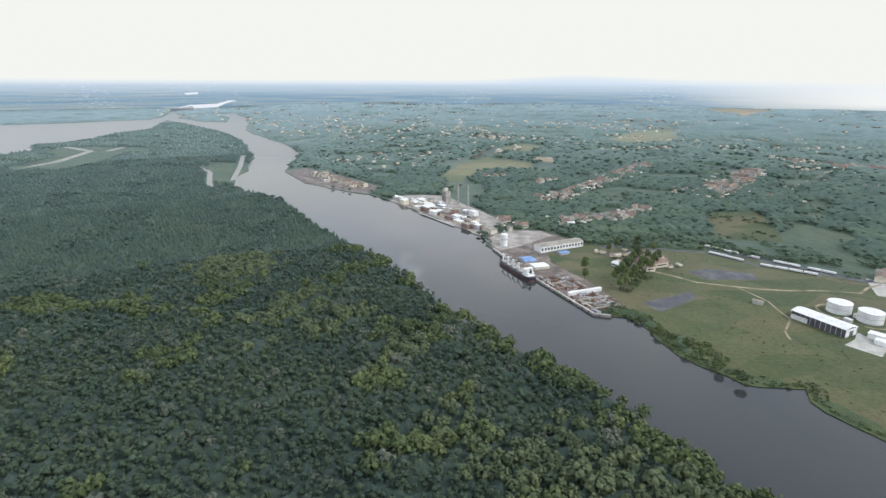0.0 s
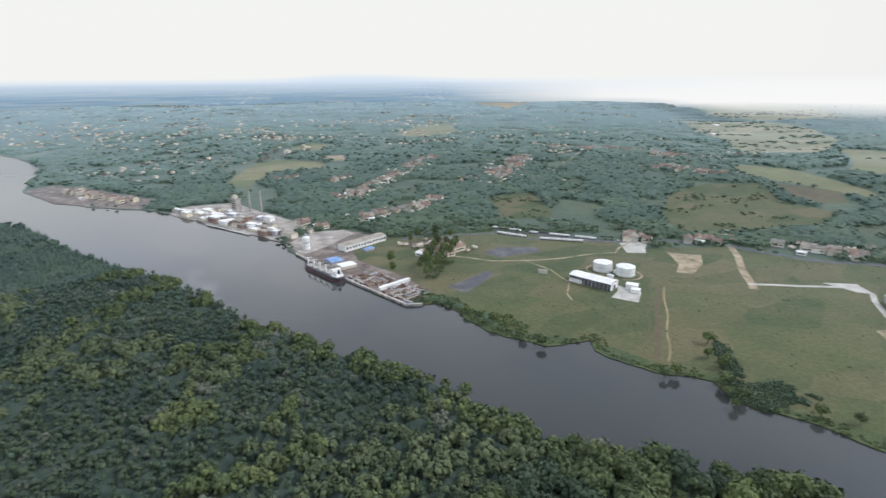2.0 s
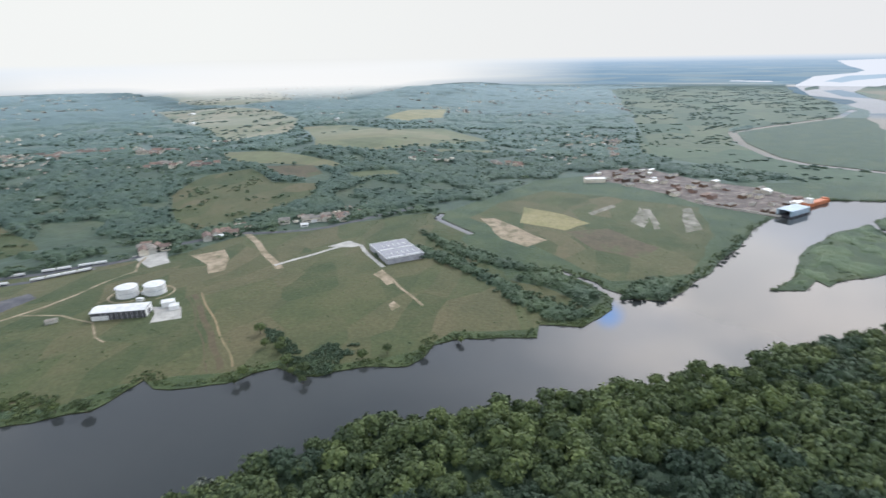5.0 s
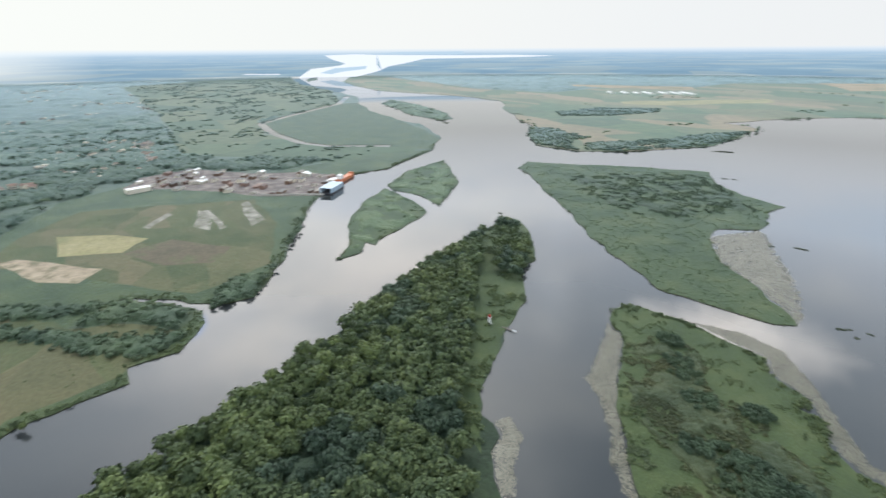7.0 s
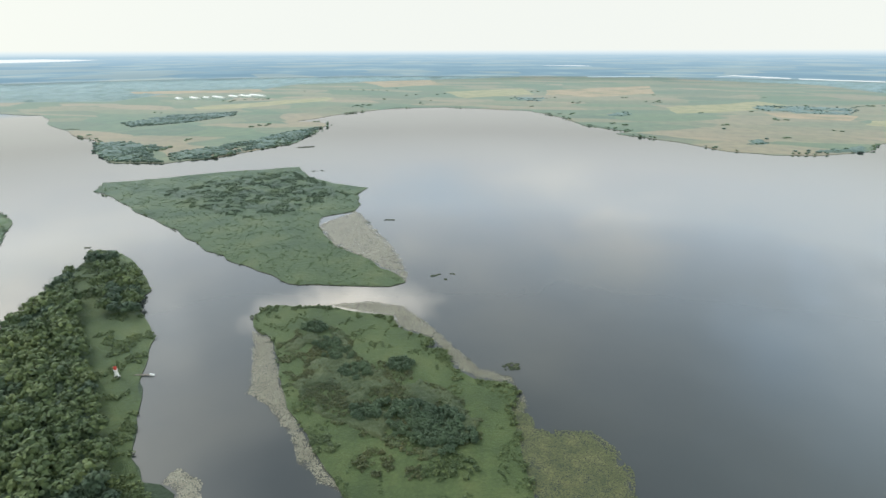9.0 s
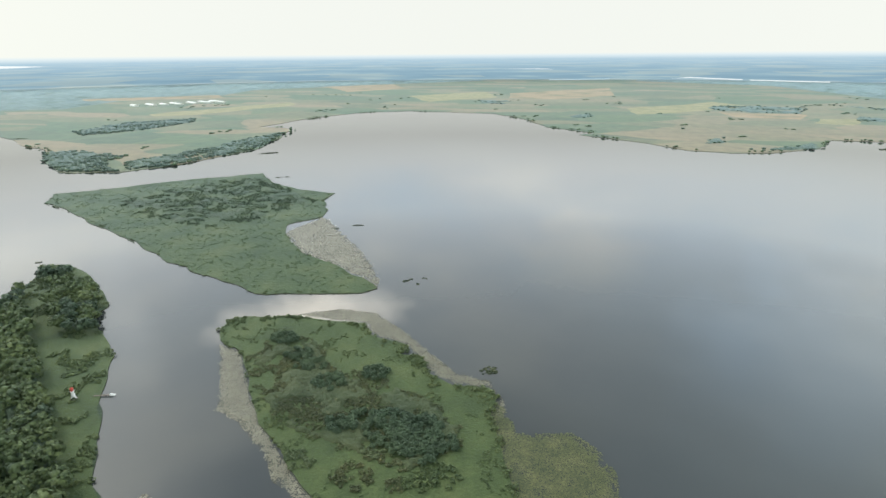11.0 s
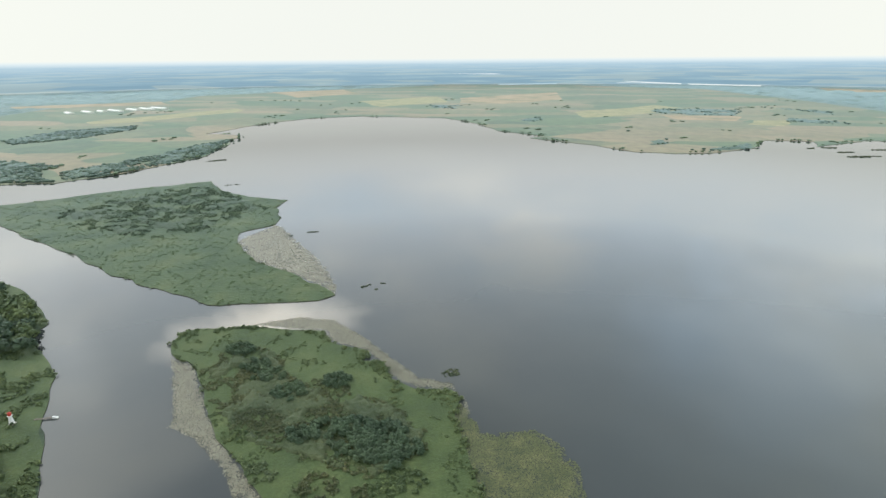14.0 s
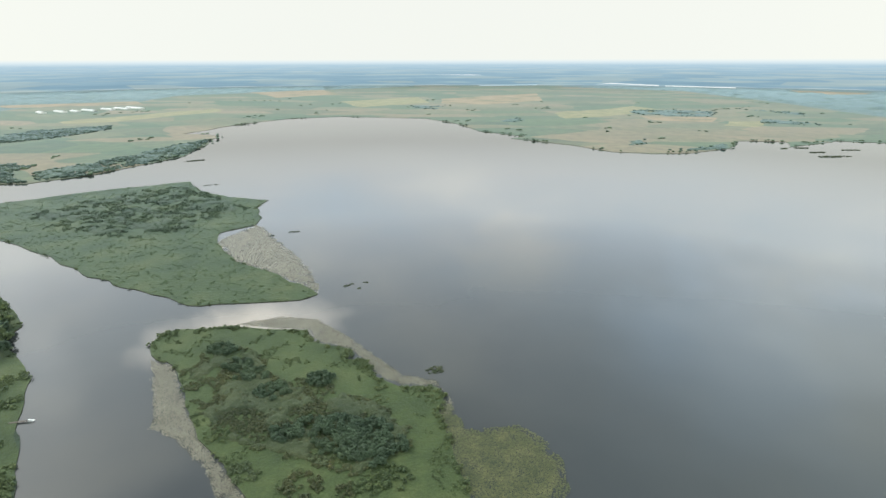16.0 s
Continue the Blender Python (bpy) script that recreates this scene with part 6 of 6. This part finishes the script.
# wagons on the sidings
def wagons():
    first = thing("freight_wagon", "white covered freight wagon on the siding", "wagon", 0, 0, 0, "wagons on the sidings", z=0.6)
    part("body", block((0, 0, 1.1, 13, 2.6, 2.0), bevel=0.15), white_sheet, first)
    part("underframe", block((0, 0, 0.75, 12.6, 2.4, 0.35)), hull_dark, first)
    for x in (-4.5, 4.5):
        bogie = part("bogie", block((x, 0, 0.35, 2.6, 2.0, 0.4)), hull_dark, first)
        for dx in (-0.9, 0.9):
            bm = bmesh.new()
            bmesh.ops.create_cone(bm, cap_ends=True, segments=12, radius1=0.46, radius2=0.46, depth=1.7, matrix=Matrix.Translation((x + dx, 0, 0.46)) @ Matrix.Rotation(radians(90), 4, "X"))
            part("wheelset", bm, rust, bogie)
    spots = []
    for line in (((328, 634), (365, 587), (412, 552)), ((327, 672), (368, 620), (412, 576), (448, 540))):
        for (ax, ay), (bx, by) in zip(line, line[1:]):
            d = math.dist((ax, ay), (bx, by))
            for k in range(int(d / 14)):
                f = (k + 0.5) * 14 / d
                spots.append((ax + (bx - ax) * f, ay + (by - ay) * f, math.degrees(math.atan2(by - ay, bx - ax))))
    for k, (x, y, turn) in enumerate(spots):
        if k == 0:
            first.matrix_basis = pose(x, y, float(height(x, y)) + 0.05, 0, 0, turn)
        elif k % 5 != 3:
            copy_thing(first, pose(x, y, float(height(x, y)) + 0.05, 0, 0, turn))


wagons()


# houses of the villages
def house_kinds():
    made = []
    for w, d, h, rise, wall_m, roof_m, label in ((11, 9, 5.5, 3.2, plaster, tile_red, "pale plastered house with a red tiled roof"),
                                                 (14, 10, 6.5, 2.6, plaster, tar_roof, "pale plastered house with a grey roof"),
                                                 (18, 10, 6, 3.0, plaster, tile_red, "long plastered house with a red tiled roof"),
                                                 (10, 8, 3.6, 1.2, white_sheet, white_sheet, "small white building with a shallow roof")):
        t = tagged(new("house"), label, "house", "houses of the villages")
        part("wall", walls_with_gables(w, d, h, rise), wall_m, t)
        part("roof", gable(w, d, h, rise, 0.5), roof_m, t)
        for s in (-1, 1):
            part("window_row", block((0, s * (d / 2 + 0.05), h * 0.4, w * 0.7, 0.1, 1.3)), window_glass, t)
        made.append(t)
    return made


def villages():
    kinds = house_kinds()
    rng = random.Random(31)
    used = set()
    # centre, spread along and across, bearing, how many
    for x, y, a, b, turn, n in ((225, 940, 45, 14, 50, 18), (280, 990, 50, 12, 45, 16), (390, 1110, 70, 16, 50, 22), (205, 1045, 25, 14, 10, 8), (190, 925, 25, 14, 30, 8),
                                (500, 950, 55, 20, 40, 30), (570, 1010, 55, 20, 40, 26), (215, 780, 38, 12, 5, 16), (265, 795, 30, 12, 30, 12), (305, 830, 25, 12, 40, 8),
                                (770, 1100, 60, 25, 130, 20), (860, 1060, 60, 30, 130, 20), (900, 920, 60, 30, 120, 18), (820, 790, 60, 20, 120, 16), (640, 400, 60, 14, 130, 14),
                                (1090, 225, 30, 12, 100, 8), (1290, 20, 60, 15, 175, 12), (1450, 25, 60, 20, 175, 12), (235, 600, 22, 22, 20, 14), (215, 575, 14, 14, 20, 6),
                                (480, 540, 18, 12, 130, 6), (545, 500, 30, 10, 130, 8), (-250, 1160, 60, 18, 120, 18), (-190, 1090, 50, 14, 125, 12), (110, 1120, 18, 12, 20, 5), (100, 770, 25, 8, 120, 6)):
        c, s = math.cos(radians(turn)), math.sin(radians(turn))
        for _ in range(n):
            u, v = rng.uniform(-a, a), rng.uniform(-b, b)
            hx, hy = x + u * c - v * s, y + u * s + v * c
            k = rng.choices((0, 1, 2, 3), (4, 3, 2, 2))[0]
            m = pose(hx, hy, float(height(hx, hy)) - 0.3, 0, 0, turn + rng.choice((0, 90)) + rng.uniform(-8, 8))
            if k not in used:
                used.add(k)
                kinds[k].matrix_basis = m
            else:
                copy_thing(kinds[k], m)


villages()


def far_towns():
    """Roofs of the far towns, too small to tell apart."""
    rng = np.random.default_rng(44)
    cube = np.array([(x, y, z) for z in (0, 1) for x, y in ((-.5, -.5), (.5, -.5), (.5, .5), (-.5, .5))])
    faces = np.array([(4, 5, 6, 7), (0, 1, 5, 4), (1, 2, 6, 5), (2, 3, 7, 6), (3, 0, 4, 7)])
    for m, seed, count, label in ((plaster, 1, 1000, "pale houses of the far town"), (tile_red, 2, 700, "red roofs of the far town"), (old_concrete, 3, 320, "grey sheds of the far town")):
        a, r = rng.uniform(-0.05, 2.05, count * 6), rng.uniform(1100, 4500, count * 6)
        px, py = r * np.cos(a), r * np.sin(a)
        kind = cover(px, py)
        dense = patchy(px, py, 260, 50.0) + 0.25 * (r > 2300) + 0.2 * (a > 1.45)
        ok = ((kind == "woodland") | ((kind == "farmland"))) & (dense > 0.4)
        px, py = px[ok][:count], py[ok][:count]
        v, f, n = [], [], 0
        for x, y in zip(px, py):
            big = math.hypot(x, y) / 3600
            w, d, h, t = rng.uniform(8, 15) * max(0.75, big), rng.uniform(6, 9) * max(0.8, big), rng.uniform(3.5, 6.5) * max(0.8, big * 0.8), rng.uniform(0, 3.14)
            c, s = math.cos(t), math.sin(t)
            q = cube * (w, d, h)
            v.append(np.column_stack((q[:, 0] * c - q[:, 1] * s + x, q[:, 0] * s + q[:, 1] * c + y, q[:, 2] + float(height(x, y)) + 3)))
            f.append(faces + n)
            n += 8
        me = bpy.data.meshes.new("far_houses")
        me.from_pydata(np.concatenate(v).tolist(), [], np.concatenate(f).tolist())
        me.materials.append(m)
        tagged(new("far_houses", me), label, "houses", kind="stuff")


far_towns()


def hill_roofs():
    """Small houses, sheds and garden huts on the slopes, too many to count."""
    rng = np.random.default_rng(57)
    prism = np.array([(-.5, -.5, 0), (.5, -.5, 0), (.5, .5, 0), (-.5, .5, 0), (-.5, -.5, .6), (.5, -.5, .6), (.5, .5, .6), (-.5, .5, .6), (-.5, 0, 1), (.5, 0, 1)])
    walls = [(0, 1, 5, 4), (2, 3, 7, 6), (1, 2, 6, 9, 5), (3, 0, 4, 8, 7)]
    roofs = [(4, 5, 9, 8), (6, 7, 8, 9)]
    # centre, spread along and across, bearing, how many, size
    places = ((500, 960, 100, 50, 40, 44, 5.5), (390, 1120, 120, 34, 50, 36, 5.5), (250, 960, 110, 26, 48, 36, 5.5), (780, 1090, 130, 100, 130, 60, 4.5), (900, 930, 150, 110, 120, 60, 4.5),
              (700, 900, 160, 100, 40, 50, 4), (240, 800, 80, 26, 15, 22, 5.5), (640, 1500, 260, 130, 20, 50, 6.5), (420, 1700, 280, 130, 10, 50, 7), (900, 1500, 280, 150, 30, 50, 7),
              (150, 1750, 280, 150, 120, 60, 7), (-120, 1900, 300, 190, 120, 80, 7.5), (300, 2300, 420, 260, 10, 80, 8.5), (-500, 2400, 330, 240, 120, 100, 9), (900, 2350, 420, 260, 20, 70, 9),
              (650, 430, 100, 18, 130, 20, 5), (1280, 60, 150, 80, 150, 36, 5.5), (1500, 150, 150, 80, 150, 24, 6), (235, 605, 40, 30, 20, 24, 5))
    for kinds, label in (((plaster, tile_red), "pale houses with red roofs scattered over the hillside"), ((plaster, plaster), "small pale sheds and garden huts on the hillside"),
                         ((plaster, plaster), "pale grey houses scattered over the hillside")):
        v, f, slot = [], [], []
        for x, y, a, b, turn, n, size in places:
            c, s = math.cos(radians(turn)), math.sin(radians(turn))
            for _ in range(int(n / (1.4 if kinds[1] is tile_red else 3.4))):
                p, q = rng.uniform(-a, a), round(rng.uniform(-b, b) / 18) * 18 + rng.uniform(-3, 3)
                hx, hy = x + p * c - q * s, y + p * s + q * c
                w, d, h, t = rng.uniform(0.8, 1.6) * size, rng.uniform(0.7, 1.0) * size, rng.uniform(0.5, 0.8) * size, radians(turn + rng.uniform(-12, 12) + 90 * rng.integers(2))
                pc, ps = math.cos(t), math.sin(t)
                k = prism * (w, d, h)
                base = len(v)
                ground = float(height(hx, hy)) + 1.5 + size * 0.12
                v += np.column_stack((k[:, 0] * pc - k[:, 1] * ps + hx, k[:, 0] * ps + k[:, 1] * pc + hy, k[:, 2] + ground)).tolist()
                f += [tuple(base + i for i in face) for face in walls + roofs]
                slot += [0] * 4 + [1] * 2
        me = bpy.data.meshes.new("far_houses")
        me.from_pydata(v, [], f)
        for m in kinds:
            me.materials.append(m)
        me.polygons.foreach_set("material_index", slot)
        tagged(new("far_houses", me), label, "houses", kind="stuff")


hill_roofs()


# the lower shipyard and its floating dock
def lower_yard():
    rng = random.Random(5)
    outline = [(1095, 30), (1125, -55), (1030, -140), (1000, -215), (915, -275), (820, -205), (862, -118), (913, -75), (977, 0), (1025, 62)]
    n = 0
    while n < 60:
        x, y = rng.uniform(820, 1125), rng.uniform(-275, 65)
        if inside([x], [y], outline)[0]:
            w, r = rng.choice(((brick_dark, tile_red), (plaster, tar_roof), (rust, tar_roof), (plaster, white_sheet), (brick_dark, tar_roof), (plaster, tar_roof)))
            simple_building("yard_building", "weathered building of the lower shipyard", x, y, rng.uniform(7, 22), rng.uniform(5, 11), rng.uniform(2.5, 5.5), -35 + rng.uniform(-6, 6), w, r,
                            rng.choice((0, 1.5)), 0, "buildings of the lower shipyard")
            n += 1
    simple_building("yard_hall", "long hall with a bright white roof", 985, 45, 36, 14, 7, -70, plaster, white_sheet, 1.4)
    dock = thing("floating_dock", "pale blue floating dock moored at the lower shipyard", "dock", 834, -228, -42, z=-0.8)
    part("pontoon", block((0, 0, 0, 46, 21, 3), bevel=0.2), hull_dark, dock)
    for s in (-1, 1):
        part("side_wall", block((0, s * 9, 3, 46, 3, 7), bevel=0.2), pale_blue, dock)
    part("roof", block((0, 0, 10, 46.5, 21.5, 0.5)), pale_blue, dock, "pale blue sheet roof")
    ship = thing("ship_hull", "orange-red ship hull at the lower shipyard", "ship", 900, -274, -42, z=-0.5)
    part("hull", block((0, 0, 0, 60, 11, 6), (27, 0, 6, 6, 9, 2), bevel=0.8), orange_paint, ship)
    part("deckhouse", block((-20, 0, 6, 9, 9, 7), bevel=0.2), white_sheet, ship)
    part("mast", drum(-20, 0, 13, 0.3, 0.15, 6, 8), white_sheet, ship)
    wall = thing("yard_wall", "long pale wall at the edge of the lower shipyard", "wall", 836, -162, 62)
    part("wall", block((0, 0, 0, 105, 1.0, 2.6)), paving, wall)


lower_yard()


def greenhouses():
    for k, (x, y, w) in enumerate(((2005, -2040, 60), (1960, -2090, 90), (1915, -2120, 60), (1880, -2160, 110), (1840, -2220, 90), (1800, -2260, 110), (1765, -2300, 120))):
        t = thing("greenhouse", "long white greenhouse on the far plain", "greenhouse", x, y, -30 + k, "greenhouses on the far plain")
        part("wall", walls_with_gables(w, 22, 4, 2.5), white_sheet, t)
        part("roof", gable(w, 22, 4, 2.5), white_sheet, t)
    for x, y, w in ((1623, 884, 34), (1468, 1328, 26), (1720, 1545, 30)):
        t = thing("field_shed", "long white shed on the far pasture", "shed", x, y, 20)
        part("wall", block((0, 0, 0, w, 16, 5)), white_sheet, t)
        part("roof", gable(w, 16, 5, 2.0), white_sheet, t)


greenhouses()


# on the wooded point: beacon, landing stage and boat
def beacon():
    t = thing("beacon", "small white river beacon with a red top", "beacon", 332, -196)
    part("base", block((0, 0, 0, 3.4, 3.4, 0.7), bevel=0.1), old_concrete, t)
    part("tower", drum(0, 0, 0.7, 1.5, 0.8, 5.2, 16), white_sheet, t)
    part("gallery", drum(0, 0, 5.9, 1.4, 1.4, 0.25, 16), white_sheet, t)
    lamp = part("lantern", drum(0, 0, 6.1, 0.95, 0.95, 1.9, 12), red_paint, t, "red lantern house")
    part("lantern_roof", drum(0, 0, 8.0, 1.2, 0.1, 0.8, 12), red_paint, lamp)


def landing_stage():
    t = thing("landing_stage", "narrow dark wooden landing stage on posts", "jetty", 317, -203.5, -160, z=0)
    for k in range(11):
        part("plank", block((-5 + k, 0, 0.75, 0.9, 1.5, 0.12)), old_planks, t)
    for x in (-4.5, -1.5, 1.5, 4.5):
        for y in (-0.7, 0.7):
            part("post", drum(x, y, -1.5, 0.12, 0.12, 2.6, 8), old_planks, t)
    b = thing("motorboat", "small white motorboat at the landing stage", "boat", 311.5, -205.6, 20, z=-0.15)
    bm = bmesh.new()
    rows = [[bm.verts.new((x, s * y * k, z)) for x, y in ((-2.3, 0.8), (0.6, 0.95), (2.0, 0.5), (2.7, 0.05))] for z, k in ((0, 0.7), (0.9, 1.0)) for s in (1, -1)]
    for a, b2 in ((rows[0], rows[2]), (rows[1], rows[3])):
        for k in range(3):
            bm.faces.new((a[k], a[k + 1], b2[k + 1], b2[k]))
    for a, b2 in ((rows[0], rows[1]), (rows[2], rows[3])):
        bm.faces.new(a + b2[::-1])
    bm.faces.new((rows[0][0], rows[2][0], rows[3][0], rows[1][0]))
    part("hull", bm, white_sheet, b)
    part("cabin", block((0.2, 0, 0.9, 1.6, 1.2, 0.7), bevel=0.12), white_sheet, b)
    part("windscreen", block((1.05, 0, 1.05, 0.06, 1.0, 0.45)), window_glass, b)


beacon()
landing_stage()


# tall trees by the shipyard and single trees along the shore
for k, (x, y) in enumerate(((180, 531), (186, 540), (194, 548), (200, 556), (207, 566), (212, 576), (218, 586), (226, 596), (233, 607), (240, 600), (248, 590), (190, 522), (199, 532), (207, 544),
                            (214, 552), (222, 566), (230, 578), (178, 505), (185, 512), (241, 640), (235, 628), (258, 630), (216, 640), (156, 557), (204, 632), (150, 532), (228, 560), (238, 575))):
    plant_tree(x, y, 2.7 + (k * 5 % 4) * 0.45, "slender dark poplar near the old shipyard", 1.9, "poplars by the shipyard")
for k, (x, y) in enumerate(((285, 227), (313, 268), (310, 252), (276, 213), (209, 331), (175, 436), (181, 409), (193, 382), (262, 258), (316, 186), (360, 122), (336, 145),
                            (331, 285), (321, 258), (272, 258), (364, 125), (330, 172), (292, 235), (300, 240), (288, 218), (189, 398), (203, 350))):
    plant_tree(x, y, 2.4 + (k * 7 % 5) * 0.45, "round bushy willow on the western shore", 0.95, "willows on the western shore")


# floating plants
duckweed = surface("duckweed", ((0.108, 0.104, 0.066), (0.140, 0.132, 0.086), (0.172, 0.160, 0.112)), 0.05, 0.5, 0.45, gloss=0.5)
lily_leaf = surface("lily_leaves", ((0.046, 0.058, 0.024), (0.072, 0.082, 0.034), (0.110, 0.115, 0.052)), 0.08, 0.9, 0.6, per_island=0.5)
film = surface("duckweed_film", ((0.086, 0.085, 0.053), (0.112, 0.107, 0.069), (0.137, 0.128, 0.088)), 0.08, 0.6, 0.4, gloss=0.5)
film_tree = film.node_tree
sieve = ramp(film_tree, noise_at(film_tree, node(film_tree, "TexCoord").outputs["Object"], 0.11, 5.0, 0.65), (0.38, (0.12,) * 3), (0.62, (0.62,) * 3))
body = next(n for n in film_tree.nodes if n.type == "BSDF_PRINCIPLED").outputs[0]
thin_film = node(film_tree, "MixShader", Fac=sieve, i1=node(film_tree, "BsdfTransparent").outputs[0], i2=body)
film_tree.links.new(thin_film.outputs[0], next(n for n in film_tree.nodes if n.type == "OUTPUT_MATERIAL").inputs["Surface"])
reed_dark = surface("reed_tuft", ((0.035, 0.05, 0.03), (0.06, 0.075, 0.04), (0.09, 0.10, 0.05)), 0.2, 1.0)


def mat_of_weed(outline, z, m, label, seed, size=0.42, closed=True):
    """A film of small floating plants that thins out towards open water."""
    line = roughen(outline, 3.0, 3.2, seed)
    xs, ys = zip(*line)
    px, py = scatter((min(xs) - 4, min(ys) - 4, max(xs) + 4, max(ys) + 4), size * 1.45, seed, 0.6)
    near = np.min([np.hypot(px - x, py - y) for x, y in line], axis=0)
    depth = np.where(inside(px, py, line), near, -near)
    rng = np.random.default_rng(seed)
    odds = np.clip((depth + 2.0 * size) / (8.0 * size), 0, 1.35) + 0.45 * patchy(px, py, 9.0 * size + 4, seed)
    ok = (depth > -2.5 * size) & (rng.uniform(0, 1, len(px)) < odds * 0.8) & (cover(px, py) == "")
    v, f = [], []
    for x, y in zip(px[ok], py[ok]):
        r, a, k = rng.uniform(0.55, 1.25) * size, rng.uniform(0, 6.28), len(v)
        v += [(x + r * q * math.cos(a + j * 1.047), y + r * q * math.sin(a + j * 1.047), z) for j, q in enumerate(rng.uniform(0.7, 1.2, 6))]
        f.append(tuple(range(k, k + 6)))
        z += 0.02 / len(px)
    # a thin closed film between the single plants
    if closed:
        inner = roughen(outline, 2.0, 2.4, seed + 5)
        f.append(tuple(range(len(v), len(v) + len(inner))))
        v += [(x, y, 0.03) for x, y in inner]
    me = bpy.data.meshes.new("weed_mat")
    me.from_pydata(v, [], f)
    me.materials.append(m), me.materials.append(film)
    me.polygons[len(f) - 1].material_index = 1 if closed else 0
    return tagged(new("weed_mat", me), label, "water plants", kind="stuff")


mat_of_weed([(284, -281), (262, -276), (238, -247), (214, -220), (190, -197), (167, -178), (141, -159), (132, -152), (150, -156), (168, -165), (182, -182), (200, -193), (216, -203), (232, -208),
             (252, -238), (270, -264)], 0.05, duckweed, "pale green duckweed along the island's shore", 201)
mat_of_weed([(250, -343), (210, -342), (187, -343), (172, -326), (143, -318), (112, -284), (93, -275), (70, -277), (60, -266), (62, -247), (54, -240), (58, -262), (72, -284), (95, -286), (120, -308),
             (150, -336), (185, -362), (220, -362)], 0.05, duckweed, "pale duckweed in the channel between the islands", 202)
mat_of_weed([(380, -545), (366, -620), (352, -612), (318, -570), (272, -520), (232, -468), (208, -428), (203, -411), (230, -433), (276, -461), (323, -483)], 0.05, duckweed, "pale weed in the bay of the island", 203, 1.0)
mat_of_weed([(178, -97), (206, -112), (214, -126), (226, -128), (226, -140), (208, -136), (190, -116), (172, -104)], 0.05, duckweed, "duckweed along the wooded point", 204)
mat_of_weed([(62, -262), (52, -246), (44, -232), (28, -234), (14, -238), (2, -228), (-6, -212), (-8, -194), (4, -170), (38, -152), (38, -180), (46, -199), (52, -216), (64, -247)],
            0.06, lily_leaf, "green sheet of floating plants beside the island", 205, closed=False)


def lily_pads():
    px, py = scatter((-14, -246, 66, -150), 1.25, 206, 0.5)
    field = [(64, -264), (52, -246), (44, -234), (28, -238), (14, -242), (0, -232), (-10, -214), (-12, -192), (2, -166), (38, -150), (40, -180), (48, -199), (54, -216), (66, -247)]
    ok = inside(px, py, field) & (patchy(px, py, 8, 4.0) > -0.35)
    px, py = px[ok], py[ok]
    rng = np.random.default_rng(3)
    v, f = [], []
    for x, y in zip(px, py):
        r, a = rng.uniform(0.35, 0.8), rng.uniform(0, 6.28)
        k = len(v)
        v += [(x + r * math.cos(a + j * 1.047), y + r * math.sin(a + j * 1.047), 0.10 + 0.05 * (j % 2)) for j in range(6)]
        f.append(tuple(range(k, k + 6)))
    me = bpy.data.meshes.new("lily_pads")
    me.from_pydata(v, [], f)
    me.materials.append(lily_leaf)
    tagged(new("lily_pads", me), "dense field of floating lily leaves", "water plants", kind="stuff")


lily_pads()


def reed_tufts():
    """Dark tufts of reed standing in open water, and reedy banks far out."""
    rng = np.random.default_rng(19)
    for x, y, a, b, turn, n, size in ((181, -437, 5.5, 1.6, 0.9, 26, 0.9), (168, -431, 2.2, 1.0, 0, 9, 0.8), (166, -446, 2.4, 1.0, 0, 9, 0.8), (74, -296, 6, 4, 0.4, 40, 1.0), (302, -597, 7, 1.6, 0.3, 18, 1.1),
                                      (326, -577, 4, 1.2, 0.3, 10, 1.0), (724, -1066, 22, 3, 0.7, 30, 2.0), (557, -842, 12, 1.6, 0.5, 16, 1.2), (591, -388, 4, 1.5, 0.6, 12, 1.0),
                                      (-677, -1422, 16, 4, 0.1, 22, 2.2), (-682, -1354, 20, 4, 0.3, 26, 2.2), (-680, -1292, 24, 6, 0.2, 34, 2.4), (-716, -1303, 14, 3, 0.1, 14, 2.0), (-778, -1400, 22, 4, 0.1, 24, 2.2), (-632, -1407, 9, 3, 0.4, 10, 2.0), (1530, -1120, 20, 4, 0.2, 20, 2.5), (1470, -800, 12, 3, 0.1, 12, 2.0)):
        u, v = rng.uniform(-a, a, n), rng.uniform(-b, b, n)
        c, s = math.cos(turn), math.sin(turn)
        spots = np.column_stack((x + u * c - v * s, y + u * s + v * c, np.full(n, -0.15), rng.uniform(0.7, 1.3, n) * size, np.full(n, 0.7)))
        sheet("reed_tuft", SHRUB, spots, reed_dark, "dark tuft of reeds standing in the water", "reeds")


reed_tufts()
